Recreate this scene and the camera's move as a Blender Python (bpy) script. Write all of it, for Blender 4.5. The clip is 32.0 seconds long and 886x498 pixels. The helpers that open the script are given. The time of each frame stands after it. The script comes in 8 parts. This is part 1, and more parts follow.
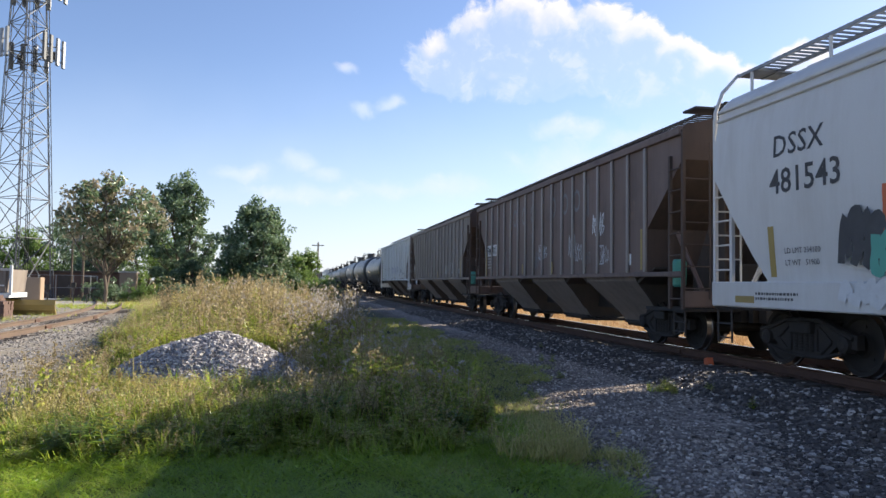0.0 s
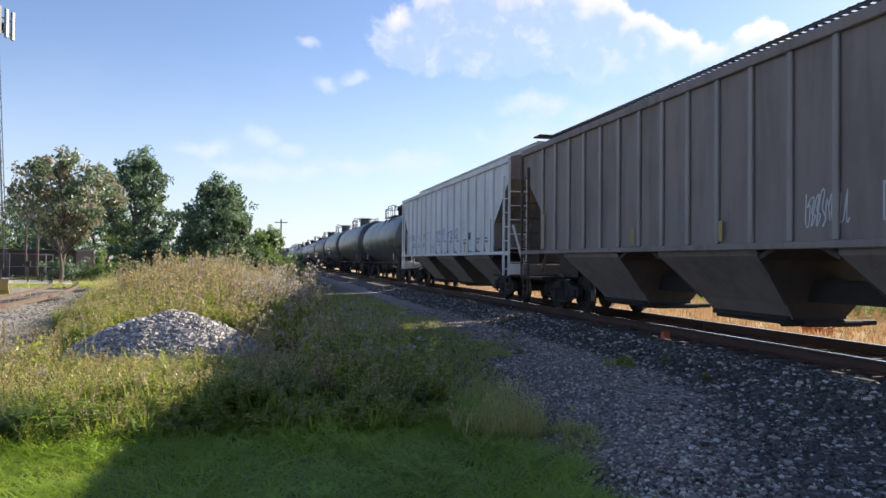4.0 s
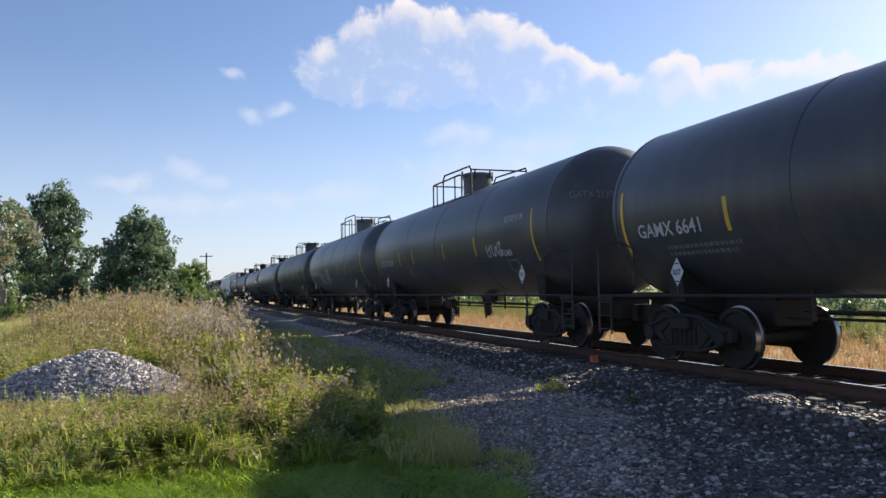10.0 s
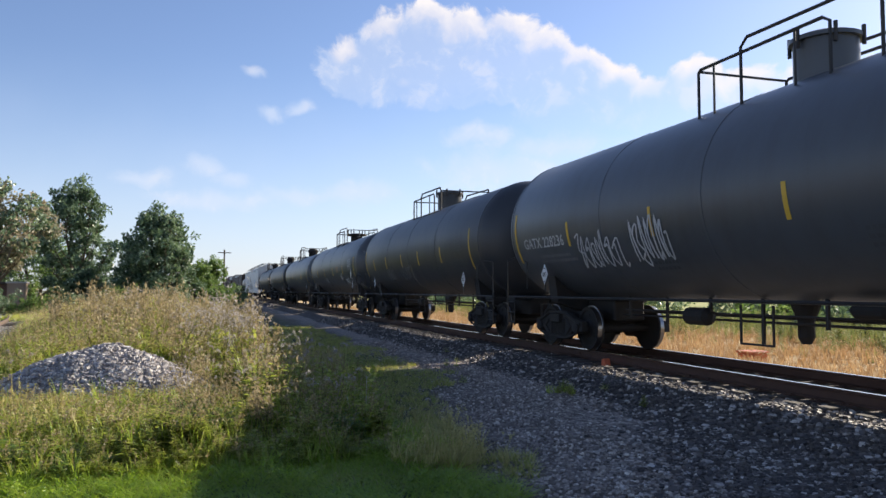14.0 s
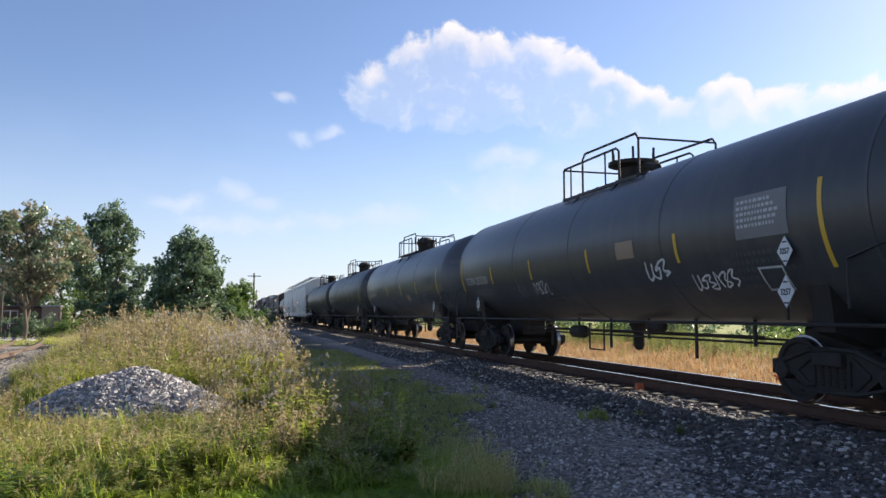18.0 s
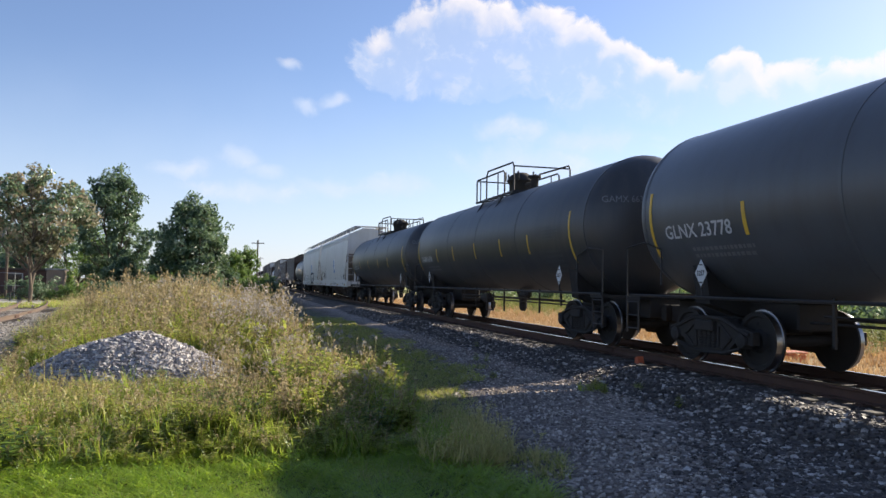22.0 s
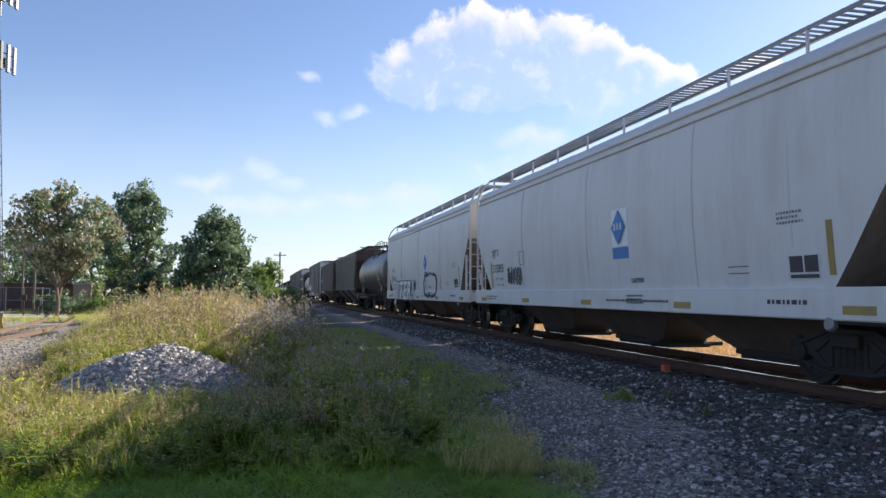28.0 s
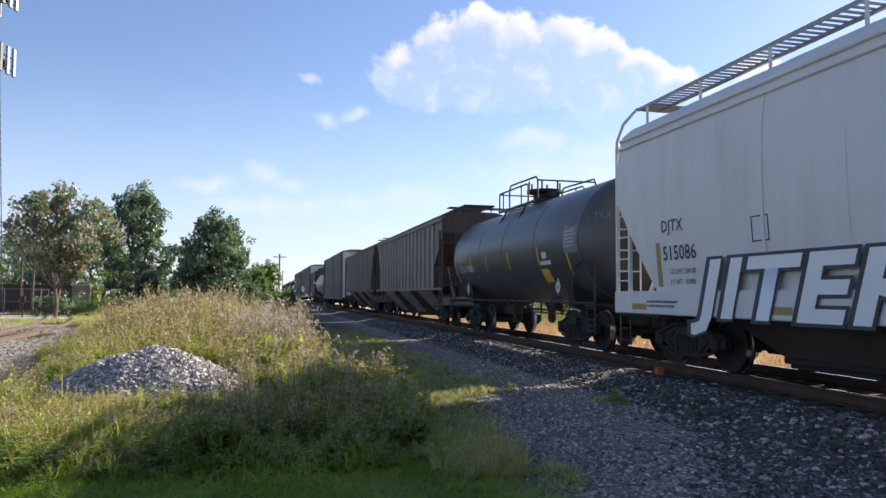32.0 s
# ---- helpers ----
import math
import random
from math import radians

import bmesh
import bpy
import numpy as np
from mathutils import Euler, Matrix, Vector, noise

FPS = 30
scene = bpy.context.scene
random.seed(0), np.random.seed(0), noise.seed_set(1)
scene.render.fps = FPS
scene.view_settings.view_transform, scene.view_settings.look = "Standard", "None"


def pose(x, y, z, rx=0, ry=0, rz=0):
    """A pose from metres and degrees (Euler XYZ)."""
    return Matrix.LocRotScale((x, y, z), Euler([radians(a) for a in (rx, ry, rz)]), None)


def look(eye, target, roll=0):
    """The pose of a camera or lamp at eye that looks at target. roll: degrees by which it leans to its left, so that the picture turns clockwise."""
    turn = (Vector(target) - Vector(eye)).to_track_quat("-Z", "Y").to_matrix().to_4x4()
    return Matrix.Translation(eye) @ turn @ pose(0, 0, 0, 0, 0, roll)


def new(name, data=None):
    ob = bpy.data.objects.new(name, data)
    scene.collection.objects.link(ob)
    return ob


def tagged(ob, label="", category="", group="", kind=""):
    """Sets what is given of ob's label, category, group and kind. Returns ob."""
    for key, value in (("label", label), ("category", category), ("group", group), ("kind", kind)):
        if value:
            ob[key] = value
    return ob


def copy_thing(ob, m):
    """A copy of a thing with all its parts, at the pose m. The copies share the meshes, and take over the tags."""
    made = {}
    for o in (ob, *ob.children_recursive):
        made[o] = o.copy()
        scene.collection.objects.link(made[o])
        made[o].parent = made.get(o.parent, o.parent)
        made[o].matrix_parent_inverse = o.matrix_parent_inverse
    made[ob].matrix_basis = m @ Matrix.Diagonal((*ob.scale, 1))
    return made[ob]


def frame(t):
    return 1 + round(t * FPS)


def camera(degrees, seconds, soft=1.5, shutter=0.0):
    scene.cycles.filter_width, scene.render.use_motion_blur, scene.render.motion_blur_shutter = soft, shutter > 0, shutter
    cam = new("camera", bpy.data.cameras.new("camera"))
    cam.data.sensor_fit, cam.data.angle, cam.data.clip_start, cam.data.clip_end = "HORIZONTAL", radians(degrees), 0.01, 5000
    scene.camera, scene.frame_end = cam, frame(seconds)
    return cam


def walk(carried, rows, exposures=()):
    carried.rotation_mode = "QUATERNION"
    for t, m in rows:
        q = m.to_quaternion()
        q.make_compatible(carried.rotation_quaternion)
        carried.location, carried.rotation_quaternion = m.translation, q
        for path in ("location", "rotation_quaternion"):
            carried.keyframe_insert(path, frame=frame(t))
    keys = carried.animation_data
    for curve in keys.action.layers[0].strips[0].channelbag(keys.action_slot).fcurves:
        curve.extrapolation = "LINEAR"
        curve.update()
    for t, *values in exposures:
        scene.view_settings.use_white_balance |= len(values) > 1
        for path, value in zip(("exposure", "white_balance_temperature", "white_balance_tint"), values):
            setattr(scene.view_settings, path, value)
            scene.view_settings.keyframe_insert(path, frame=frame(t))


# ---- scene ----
import itertools

RAIL, TRACK_X, GAUGE = 0.40, 8.51, 1.51          # rail head height, centre line of the main track, rail spacing
LENS, EYE_Z = 61.07, 1.644

# ---- camera: held by hand beside the track ----
cam = camera(LENS, 32.0)
PATH = [  # seconds, x, y, yaw, pitch, lean
    (0.0, -0.157, -0.069, -10.78, 2.66, 0.81),
    (0.5, -0.095, -0.033, -10.02, 3.02, 0.78),
    (1.0, -0.084, -0.045, -9.66, 3.08, 0.53),
    (1.5, -0.096, -0.047, -9.84, 2.86, 0.31),
    (2.0, -0.085, -0.042, -10.57, 2.39, 0.24),
    (2.5, -0.077, -0.039, -11.50, 1.83, 0.29),
    (3.0, -0.071, -0.029, -12.47, 1.38, 0.37),
    (3.5, -0.066, -0.053, -13.24, 1.04, 0.53),
    (5.5, -0.061, -0.063, -13.63, 0.82, 0.48),
    (6.0, -0.063, -0.063, -13.32, 1.38, 0.52),
    (6.5, -0.072, -0.064, -13.24, 1.96, 0.53),
    (7.0, -0.069, -0.060, -13.43, 2.35, 0.55),
    (7.5, -0.070, -0.056, -14.02, 2.65, 0.43),
    (8.0, -0.067, -0.059, -14.88, 2.85, 0.17),
    (8.5, -0.072, -0.060, -15.78, 3.07, -0.06),
    (9.0, -0.080, -0.079, -16.68, 3.20, -0.51),
    (9.5, -0.077, -0.074, -17.64, 3.21, -0.77),
    (10.0, -0.071, -0.080, -18.80, 3.15, -0.96),
    (10.5, -0.053, -0.070, -19.88, 3.09, -1.12),
    (11.0, -0.050, -0.079, -20.52, 3.18, -1.21),
    (11.5, -0.046, -0.075, -20.53, 3.37, -1.21),
    (12.0, -0.056, -0.079, -20.00, 3.59, -0.85),
    (12.5, -0.043, -0.126, -19.17, 3.50, -0.71),
    (13.0, -0.036, -0.121, -18.31, 3.37, -0.32),
    (13.5, -0.020, -0.140, -17.72, 3.19, 0.02),
    (14.0, 0.006, -0.113, -17.49, 3.18, 0.07),
    (14.5, 0.015, -0.046, -17.58, 3.41, 0.32),
    (16.5, 0.063, 0.016, -17.20, 4.82, 0.90),
    (17.0, 0.060, 0.035, -16.54, 4.94, 0.58),
    (17.5, 0.050, 0.045, -15.91, 5.03, 0.30),
    (18.0, 0.048, 0.053, -15.35, 4.91, -0.03),
    (18.5, 0.056, 0.045, -15.05, 4.65, -0.14),
    (19.0, 0.049, 0.045, -15.11, 4.29, -0.06),
    (19.5, 0.049, 0.045, -15.36, 3.75, 0.20),
    (20.0, 0.059, 0.022, -15.62, 3.21, 0.42),
    (20.5, 0.059, 0.043, -15.72, 2.70, 0.61),
    (21.0, 0.067, 0.042, -15.61, 2.40, 0.84),
    (21.5, 0.057, 0.044, -15.43, 2.40, 1.04),
    (22.0, 0.054, 0.050, -15.09, 2.66, 1.03),
    (22.5, 0.064, 0.065, -14.50, 3.01, 0.79),
    (23.0, 0.051, 0.078, -13.82, 3.47, 0.55),
    (23.5, 0.057, 0.073, -13.20, 3.80, 0.06),
    (24.0, 0.058, 0.065, -12.96, 4.03, -0.36),
    (24.5, 0.060, 0.058, -13.09, 4.07, -0.58),
    (25.0, 0.052, 0.052, -13.55, 3.98, -0.59),
    (25.5, 0.051, 0.058, -14.00, 3.78, -0.35),
    (27.5, 0.048, 0.083, -13.79, 3.48, 0.48),
    (28.0, 0.044, 0.096, -13.48, 3.37, 0.32),
    (28.5, 0.044, 0.102, -13.20, 3.24, 0.26),
    (29.0, 0.048, 0.103, -13.05, 3.12, 0.24),
    (29.5, 0.040, 0.099, -13.12, 3.10, 0.28),
    (30.0, 0.042, 0.113, -13.36, 3.20, 0.40),
    (30.5, 0.049, 0.115, -13.67, 3.24, 0.30),
    (31.0, 0.062, 0.097, -13.92, 3.28, 0.20),
    (31.5, 0.103, 0.061, -14.02, 3.36, 0.20),
    (32.0, 0.170, 0.065, -13.44, 3.53, 0.42),
]
walk(cam, [(t, look((x, y, EYE_Z),
                    (x - math.sin(radians(w)) * math.cos(radians(p)), y + math.cos(radians(w)) * math.cos(radians(p)), EYE_Z + math.sin(radians(p))), r))
           for t, x, y, w, p, r in PATH],
     [(0.0, 1.06), (3.5, 1.04), (7.0, 0.98), (9.0, 0.84), (11.0, 0.76), (13.0, 0.78), (14.5, 0.88), (18.0, 0.90), (25.0, 0.92), (28.0, 1.04), (32.0, 1.03)])

# ---- world, sun, exposure ----
SUN_AZ, SUN_EL = radians(65.5), radians(27.4)      # clockwise from the track's direction, and height
SUN_WAY = Vector((math.sin(SUN_AZ) * math.cos(SUN_EL), math.cos(SUN_AZ) * math.cos(SUN_EL), math.sin(SUN_EL)))
world = bpy.data.worlds.new("world")
scene.world = world
world.use_nodes = True


class Nodes:
    """Short hand for node trees."""

    def __init__(self, tree):
        self.tree = tree

    def add(self, kind, ins=None, **attrs):
        n = self.tree.nodes.new(kind)
        for k, v in attrs.items():
            setattr(n, k, v)
        for k, v in (ins or {}).items():
            if isinstance(v, bpy.types.NodeSocket):
                self.tree.links.new(v, n.inputs[k])
            else:
                n.inputs[k].default_value = v
        return n

    def math(self, op, a, b=0.0, c=0.0, clamp=False):
        return self.add("ShaderNodeMath", {0: a, 1: b, 2: c}, operation=op, use_clamp=clamp).outputs[0]

    def step(self, x, lo, hi):
        return self.add("ShaderNodeMapRange", {0: x, 1: lo, 2: hi}, interpolation_type="SMOOTHSTEP").outputs[0]

    def noise(self, vec, scale, detail=4.0, rough=0.5, lac=2.0):
        return self.add("ShaderNodeTexNoise", {"Vector": vec, "Scale": scale, "Detail": detail, "Roughness": rough, "Lacunarity": lac})

    def mix(self, f, a, b):
        n = self.add("ShaderNodeMix", data_type="RGBA")
        for i, v in ((0, f), (6, a), (7, b)):
            if isinstance(v, bpy.types.NodeSocket):
                self.tree.links.new(v, n.inputs[i])
            else:
                n.inputs[i].default_value = v if i == 0 else (*v, 1) if len(v) == 3 else v
        return n.outputs[2]

    def ramp(self, f, stops):
        n = self.add("ShaderNodeValToRGB", {0: f})
        e = n.color_ramp.elements
        while len(e) < len(stops):
            e.new(0.5)
        for el, (p, c) in zip(e, stops):
            el.position, el.color = p, (*c, 1)
        return n.outputs[0]


def build_sky():
    n = Nodes(world.node_tree)
    n.tree.nodes.clear()
    way = n.add("ShaderNodeTexCoord").outputs["Generated"]
    sky = n.add("ShaderNodeTexSky", {"Vector": way}, sky_type="NISHITA", sun_disc=False, sun_elevation=SUN_EL, sun_rotation=SUN_AZ,
                altitude=200.0, air_density=1.0, dust_density=0.4, ozone_density=2.0).outputs[0]
    xyz = n.add("ShaderNodeSeparateXYZ", {0: way}).outputs
    az = n.math("ARCTAN2", xyz[0], xyz[1])
    el = n.math("ARCSINE", xyz[2])
    flat = n.add("ShaderNodeCombineXYZ", {0: az, 1: el, 2: 0.0}).outputs[0]
    bend = n.noise(flat, 14.0, 3.0, 0.5).outputs["Color"]
    warp = n.add("ShaderNodeVectorMath", {0: n.add("ShaderNodeVectorMath", {0: bend, 1: (0.5, 0.5, 0.5)}, operation="SUBTRACT").outputs[0], "Scale": 0.05}, operation="SCALE").outputs[0]
    flat = n.add("ShaderNodeVectorMath", {0: flat, 1: warp}, operation="ADD").outputs[0]
    az, el, _ = n.add("ShaderNodeSeparateXYZ", {0: flat}).outputs
    rough = n.noise(flat, 26.0, 7.0, 0.6).outputs[0]
    fine = n.noise(flat, 75.0, 5.0, 0.62).outputs[0]
    wob = n.math("ADD", n.math("MULTIPLY_ADD", rough, 1.5, -0.75), n.math("MULTIPLY_ADD", fine, 0.5, -0.25))
    # heaps of a fair-weather cloud: centre azimuth, centre height, half width, half height (degrees)
    heaps = [(10.6, 16.6, 2.8, 2.6), (13.6, 17.4, 3.0, 3.4), (16.4, 18.6, 2.6, 3.2), (19.0, 17.6, 3.2, 3.4), (22.6, 17.6, 3.2, 3.6), (25.6, 16.6, 2.8, 3.2), (28.4, 15.6, 2.6, 2.6), (30.6, 14.6, 2.2, 2.2),
             (18.0, 15.2, 8.5, 1.7), (28.0, 13.4, 6.0, 1.9), (33.4, 13.2, 2.8, 2.4), (36.6, 13.8, 2.8, 2.7), (40.0, 13.0, 3.6, 2.8), (45.0, 12.4, 6.0, 3.4), (27.0, 11.8, 3.6, 1.0), (33.0, 10.8, 3.4, 1.2)]
    wisps = [(4.6, 13.2, 1.3, 0.55), (3.0, 15.8, 1.1, 0.5), (6.8, 13.6, 0.9, 0.6), (-0.3, 8.8, 1.8, 0.8), (-4.6, 8.0, 2.2, 0.8), (6.4, 7.2, 3.6, 0.9), (1.6, 8.2, 1.6, 0.7),
             (11.0, 7.3, 4.0, 1.0), (0.0, 6.6, 5.0, 0.8), (22.0, 9.4, 7.0, 1.6), (26.0, 11.0, 5.0, 1.2), (20.0, 11.6, 3.0, 0.9), (-70.0, 14.0, 14.0, 3.0), (120.0, 16.0, 16.0, 4.0), (-140.0, 12.0, 18.0, 3.0)]

    def field(rows, right=0.0, up=0.0):
        best = None
        for a, e, w, h in rows:
            u = n.math("MULTIPLY_ADD", az, 1 / radians(w), (right - a) / w)
            v = n.math("MULTIPLY_ADD", el, 1 / radians(h), (up - e) / h)
            d = n.math("SUBTRACT", 1.0, n.math("POWER", n.math("ADD", n.math("MULTIPLY", u, u), n.math("MULTIPLY", v, v)), 0.5))
            best = d if best is None else n.math("SMOOTH_MAX", best, d, 0.1)
        return best

    big, thin = field(heaps), field(wisps)
    lump = n.math("ADD", big, n.math("MULTIPLY", wob, 0.55))
    body = n.step(lump, -0.04, 0.22)
    # the side turned up and to the sun is bright, the heart a thin blue veil, the base melts away
    toward = n.math("ADD", n.math("SUBTRACT", big, field(heaps, 0.8, 1.1)), n.math("MULTIPLY", wob, 0.12))
    lit = n.math("MULTIPLY", n.step(toward, 0.02, 0.42), n.math("SUBTRACT", 1.0, n.step(lump, 0.12, 0.75)))
    puff = n.math("MULTIPLY", n.step(rough, 0.48, 0.66), 0.22)
    base = n.math("MULTIPLY_ADD", n.step(n.math("ADD", el, n.math("MULTIPLY", wob, 0.045)), 0.20, 0.29), 0.8, 0.2)
    sunward = n.math("MULTIPLY", n.step(az, 0.52, 0.70), 0.3)
    thick = n.math("ADD", n.math("ADD", n.math("MULTIPLY_ADD", lit, 0.56, 0.33), puff), sunward, clamp=True)
    veil = n.math("MULTIPLY", n.math("MULTIPLY", body, n.math("MAXIMUM", base, sunward)), thick)
    haze = n.math("MULTIPLY", n.step(n.math("ADD", thin, n.math("MULTIPLY", wob, 0.9)), -0.25, 0.9), 0.55)
    cover = n.math("MAXIMUM", veil, haze)
    white = n.mix(n.step(n.math("ADD", lit, puff), 0.0, 0.5), (6.1, 6.75, 8.1), (8.1, 7.7, 7.8))
    low = n.math("MULTIPLY", n.math("SUBTRACT", 1.0, n.step(el, -0.05, 0.30)), 0.60)
    air = n.mix(low, n.add("ShaderNodeVectorMath", {0: sky, 1: (1.14, 1.12, 1.27)}, operation="MULTIPLY").outputs[0], (5.9, 6.65, 8.3))
    colour = n.mix(cover, air, white)
    back = n.add("ShaderNodeBackground", {"Color": colour, "Strength": 0.069})
    n.tree.links.new(back.outputs[0], n.add("ShaderNodeOutputWorld").inputs[0])


build_sky()
sun = new("sun", bpy.data.lights.new("sun", "SUN"))
sun.data.energy, sun.data.angle, sun.data.color = 5.0, radians(0.53), (1.0, 0.9, 0.74)
sun.matrix_world = look(SUN_WAY * 60, (0, 0, 0))


# ---- materials ----
def material(name, paint, rough=0.7, metal=0.0, bump=None, extra=None):
    """paint(n, vec) gives a colour socket or rgb; bump(n, vec) a height socket and strength."""
    m = bpy.data.materials.new(name)
    m.use_nodes = True
    n = Nodes(m.node_tree)
    n.tree.nodes.clear()
    vec = n.add("ShaderNodeTexCoord").outputs["Object"]
    col = paint(n, vec) if callable(paint) else (*paint, 1)
    r = rough(n, vec) if callable(rough) else rough
    b = n.add("ShaderNodeBsdfPrincipled", {"Base Color": col, "Roughness": r, "Metallic": metal})
    if bump:
        h, k, dist = bump(n, vec)
        n.tree.links.new(n.add("ShaderNodeBump", {"Height": h, "Strength": k, "Distance": dist}).outputs[0], b.inputs["Normal"])
    out = n.add("ShaderNodeOutputMaterial")
    sh = extra(n, vec, b, col) if extra else b.outputs[0]
    n.tree.links.new(sh, out.inputs[0])
    return m


def weathered(base, dirt, amount=0.5, streak=True, spots=None, seed=0.0):
    """Paint with streaks running down, road dirt and rust blooms."""
    def paint(n, vec):
        own = n.add("ShaderNodeObjectInfo").outputs["Random"]
        far = n.add("ShaderNodeCombineXYZ", {0: n.math("MULTIPLY", own, 31.0), 1: n.math("MULTIPLY", own, 47.0), 2: 0.0}).outputs[0]
        vec = n.add("ShaderNodeVectorMath", {0: vec, 1: far}, operation="ADD").outputs[0]
        mp = n.add("ShaderNodeMapping", {0: vec, 1: (seed, seed * 1.7, 0), 3: (1, 1, 0.12 if streak else 1)}).outputs[0]
        st = n.noise(mp, 3.1, 6, 0.65).outputs[0]
        bl = n.noise(vec, 0.55, 5, 0.6).outputs[0]
        f = n.math("MULTIPLY", n.step(n.math("ADD", n.math("MULTIPLY", st, 0.6), n.math("MULTIPLY", bl, 0.5)), 0.45, 0.78), amount)
        c = n.mix(f, base, dirt)
        if spots:
            sp = n.step(n.noise(vec, 2.3, 8, 0.7).outputs[0], 0.62, 0.72)
            c = n.mix(n.math("MULTIPLY", sp, 0.7), c, spots)
        grain = n.noise(vec, 40, 3, 0.6).outputs[0]
        c = n.mix(n.math("MULTIPLY", grain, 0.25), c, tuple(v * 0.6 for v in base))
        return n.mix(n.math("MULTIPLY", own, 0.3), c, tuple(v * 0.6 + d * 0.1 for v, d in zip(base, dirt)))
    return paint


def soft_bump(scale, k=0.2, dist=0.01, detail=4):
    return lambda n, vec: (n.noise(vec, scale, detail, 0.6).outputs[0], k, dist)


def leafy(name, stops, shine=0.45, through_light=0.5, glow=(0.75, 0.8, 0.12), share=0.35):
    """Leaves and blades: thin, lit from behind by the low sun."""
    def paint(n, vec):
        rnd = n.add("ShaderNodeNewGeometry").outputs["Random Per Island"]
        big = n.noise(n.add("ShaderNodeTexCoord").outputs["Object"], 0.45, 3, 0.5).outputs[0]
        f = n.math("ADD", n.math("MULTIPLY", rnd, 0.7), n.math("MULTIPLY_ADD", big, 0.9, -0.3), clamp=True)
        return n.ramp(f, stops)

    def extra(n, vec, b, col):
        tr = n.add("ShaderNodeBsdfTranslucent", {"Color": n.mix(share, col, glow)})
        return n.add("ShaderNodeMixShader", {0: through_light, 1: b.outputs[0], 2: tr.outputs[0]}).outputs[0]
    return material(name, paint, shine, extra=extra)


def stone_paint(stops, scale=1.0):
    def paint(n, vec):
        rnd = n.add("ShaderNodeNewGeometry").outputs["Random Per Island"]
        g = n.noise(vec, 25 * scale, 4, 0.6).outputs[0]
        return n.ramp(n.math("ADD", n.math("MULTIPLY", rnd, 0.75), n.math("MULTIPLY", g, 0.3)), stops)
    return paint


GREY_STONE = [(0.0, (0.09, 0.071, 0.061)), (0.42, (0.225, 0.183, 0.157)), (0.72, (0.38, 0.317, 0.27)), (0.84, (0.62, 0.53, 0.45)), (1.0, (0.86, 0.78, 0.68))]
DARK_STONE = [(0.0, (0.035, 0.029, 0.027)), (0.45, (0.085, 0.070, 0.063)), (0.74, (0.155, 0.13, 0.116)), (0.82, (0.42, 0.37, 0.33)), (1.0, (0.80, 0.73, 0.66))]
PILE_STONE = [(0.0, (0.10, 0.088, 0.088)), (0.35, (0.26, 0.235, 0.23)), (0.75, (0.48, 0.45, 0.43)), (1.0, (0.78, 0.74, 0.71))]


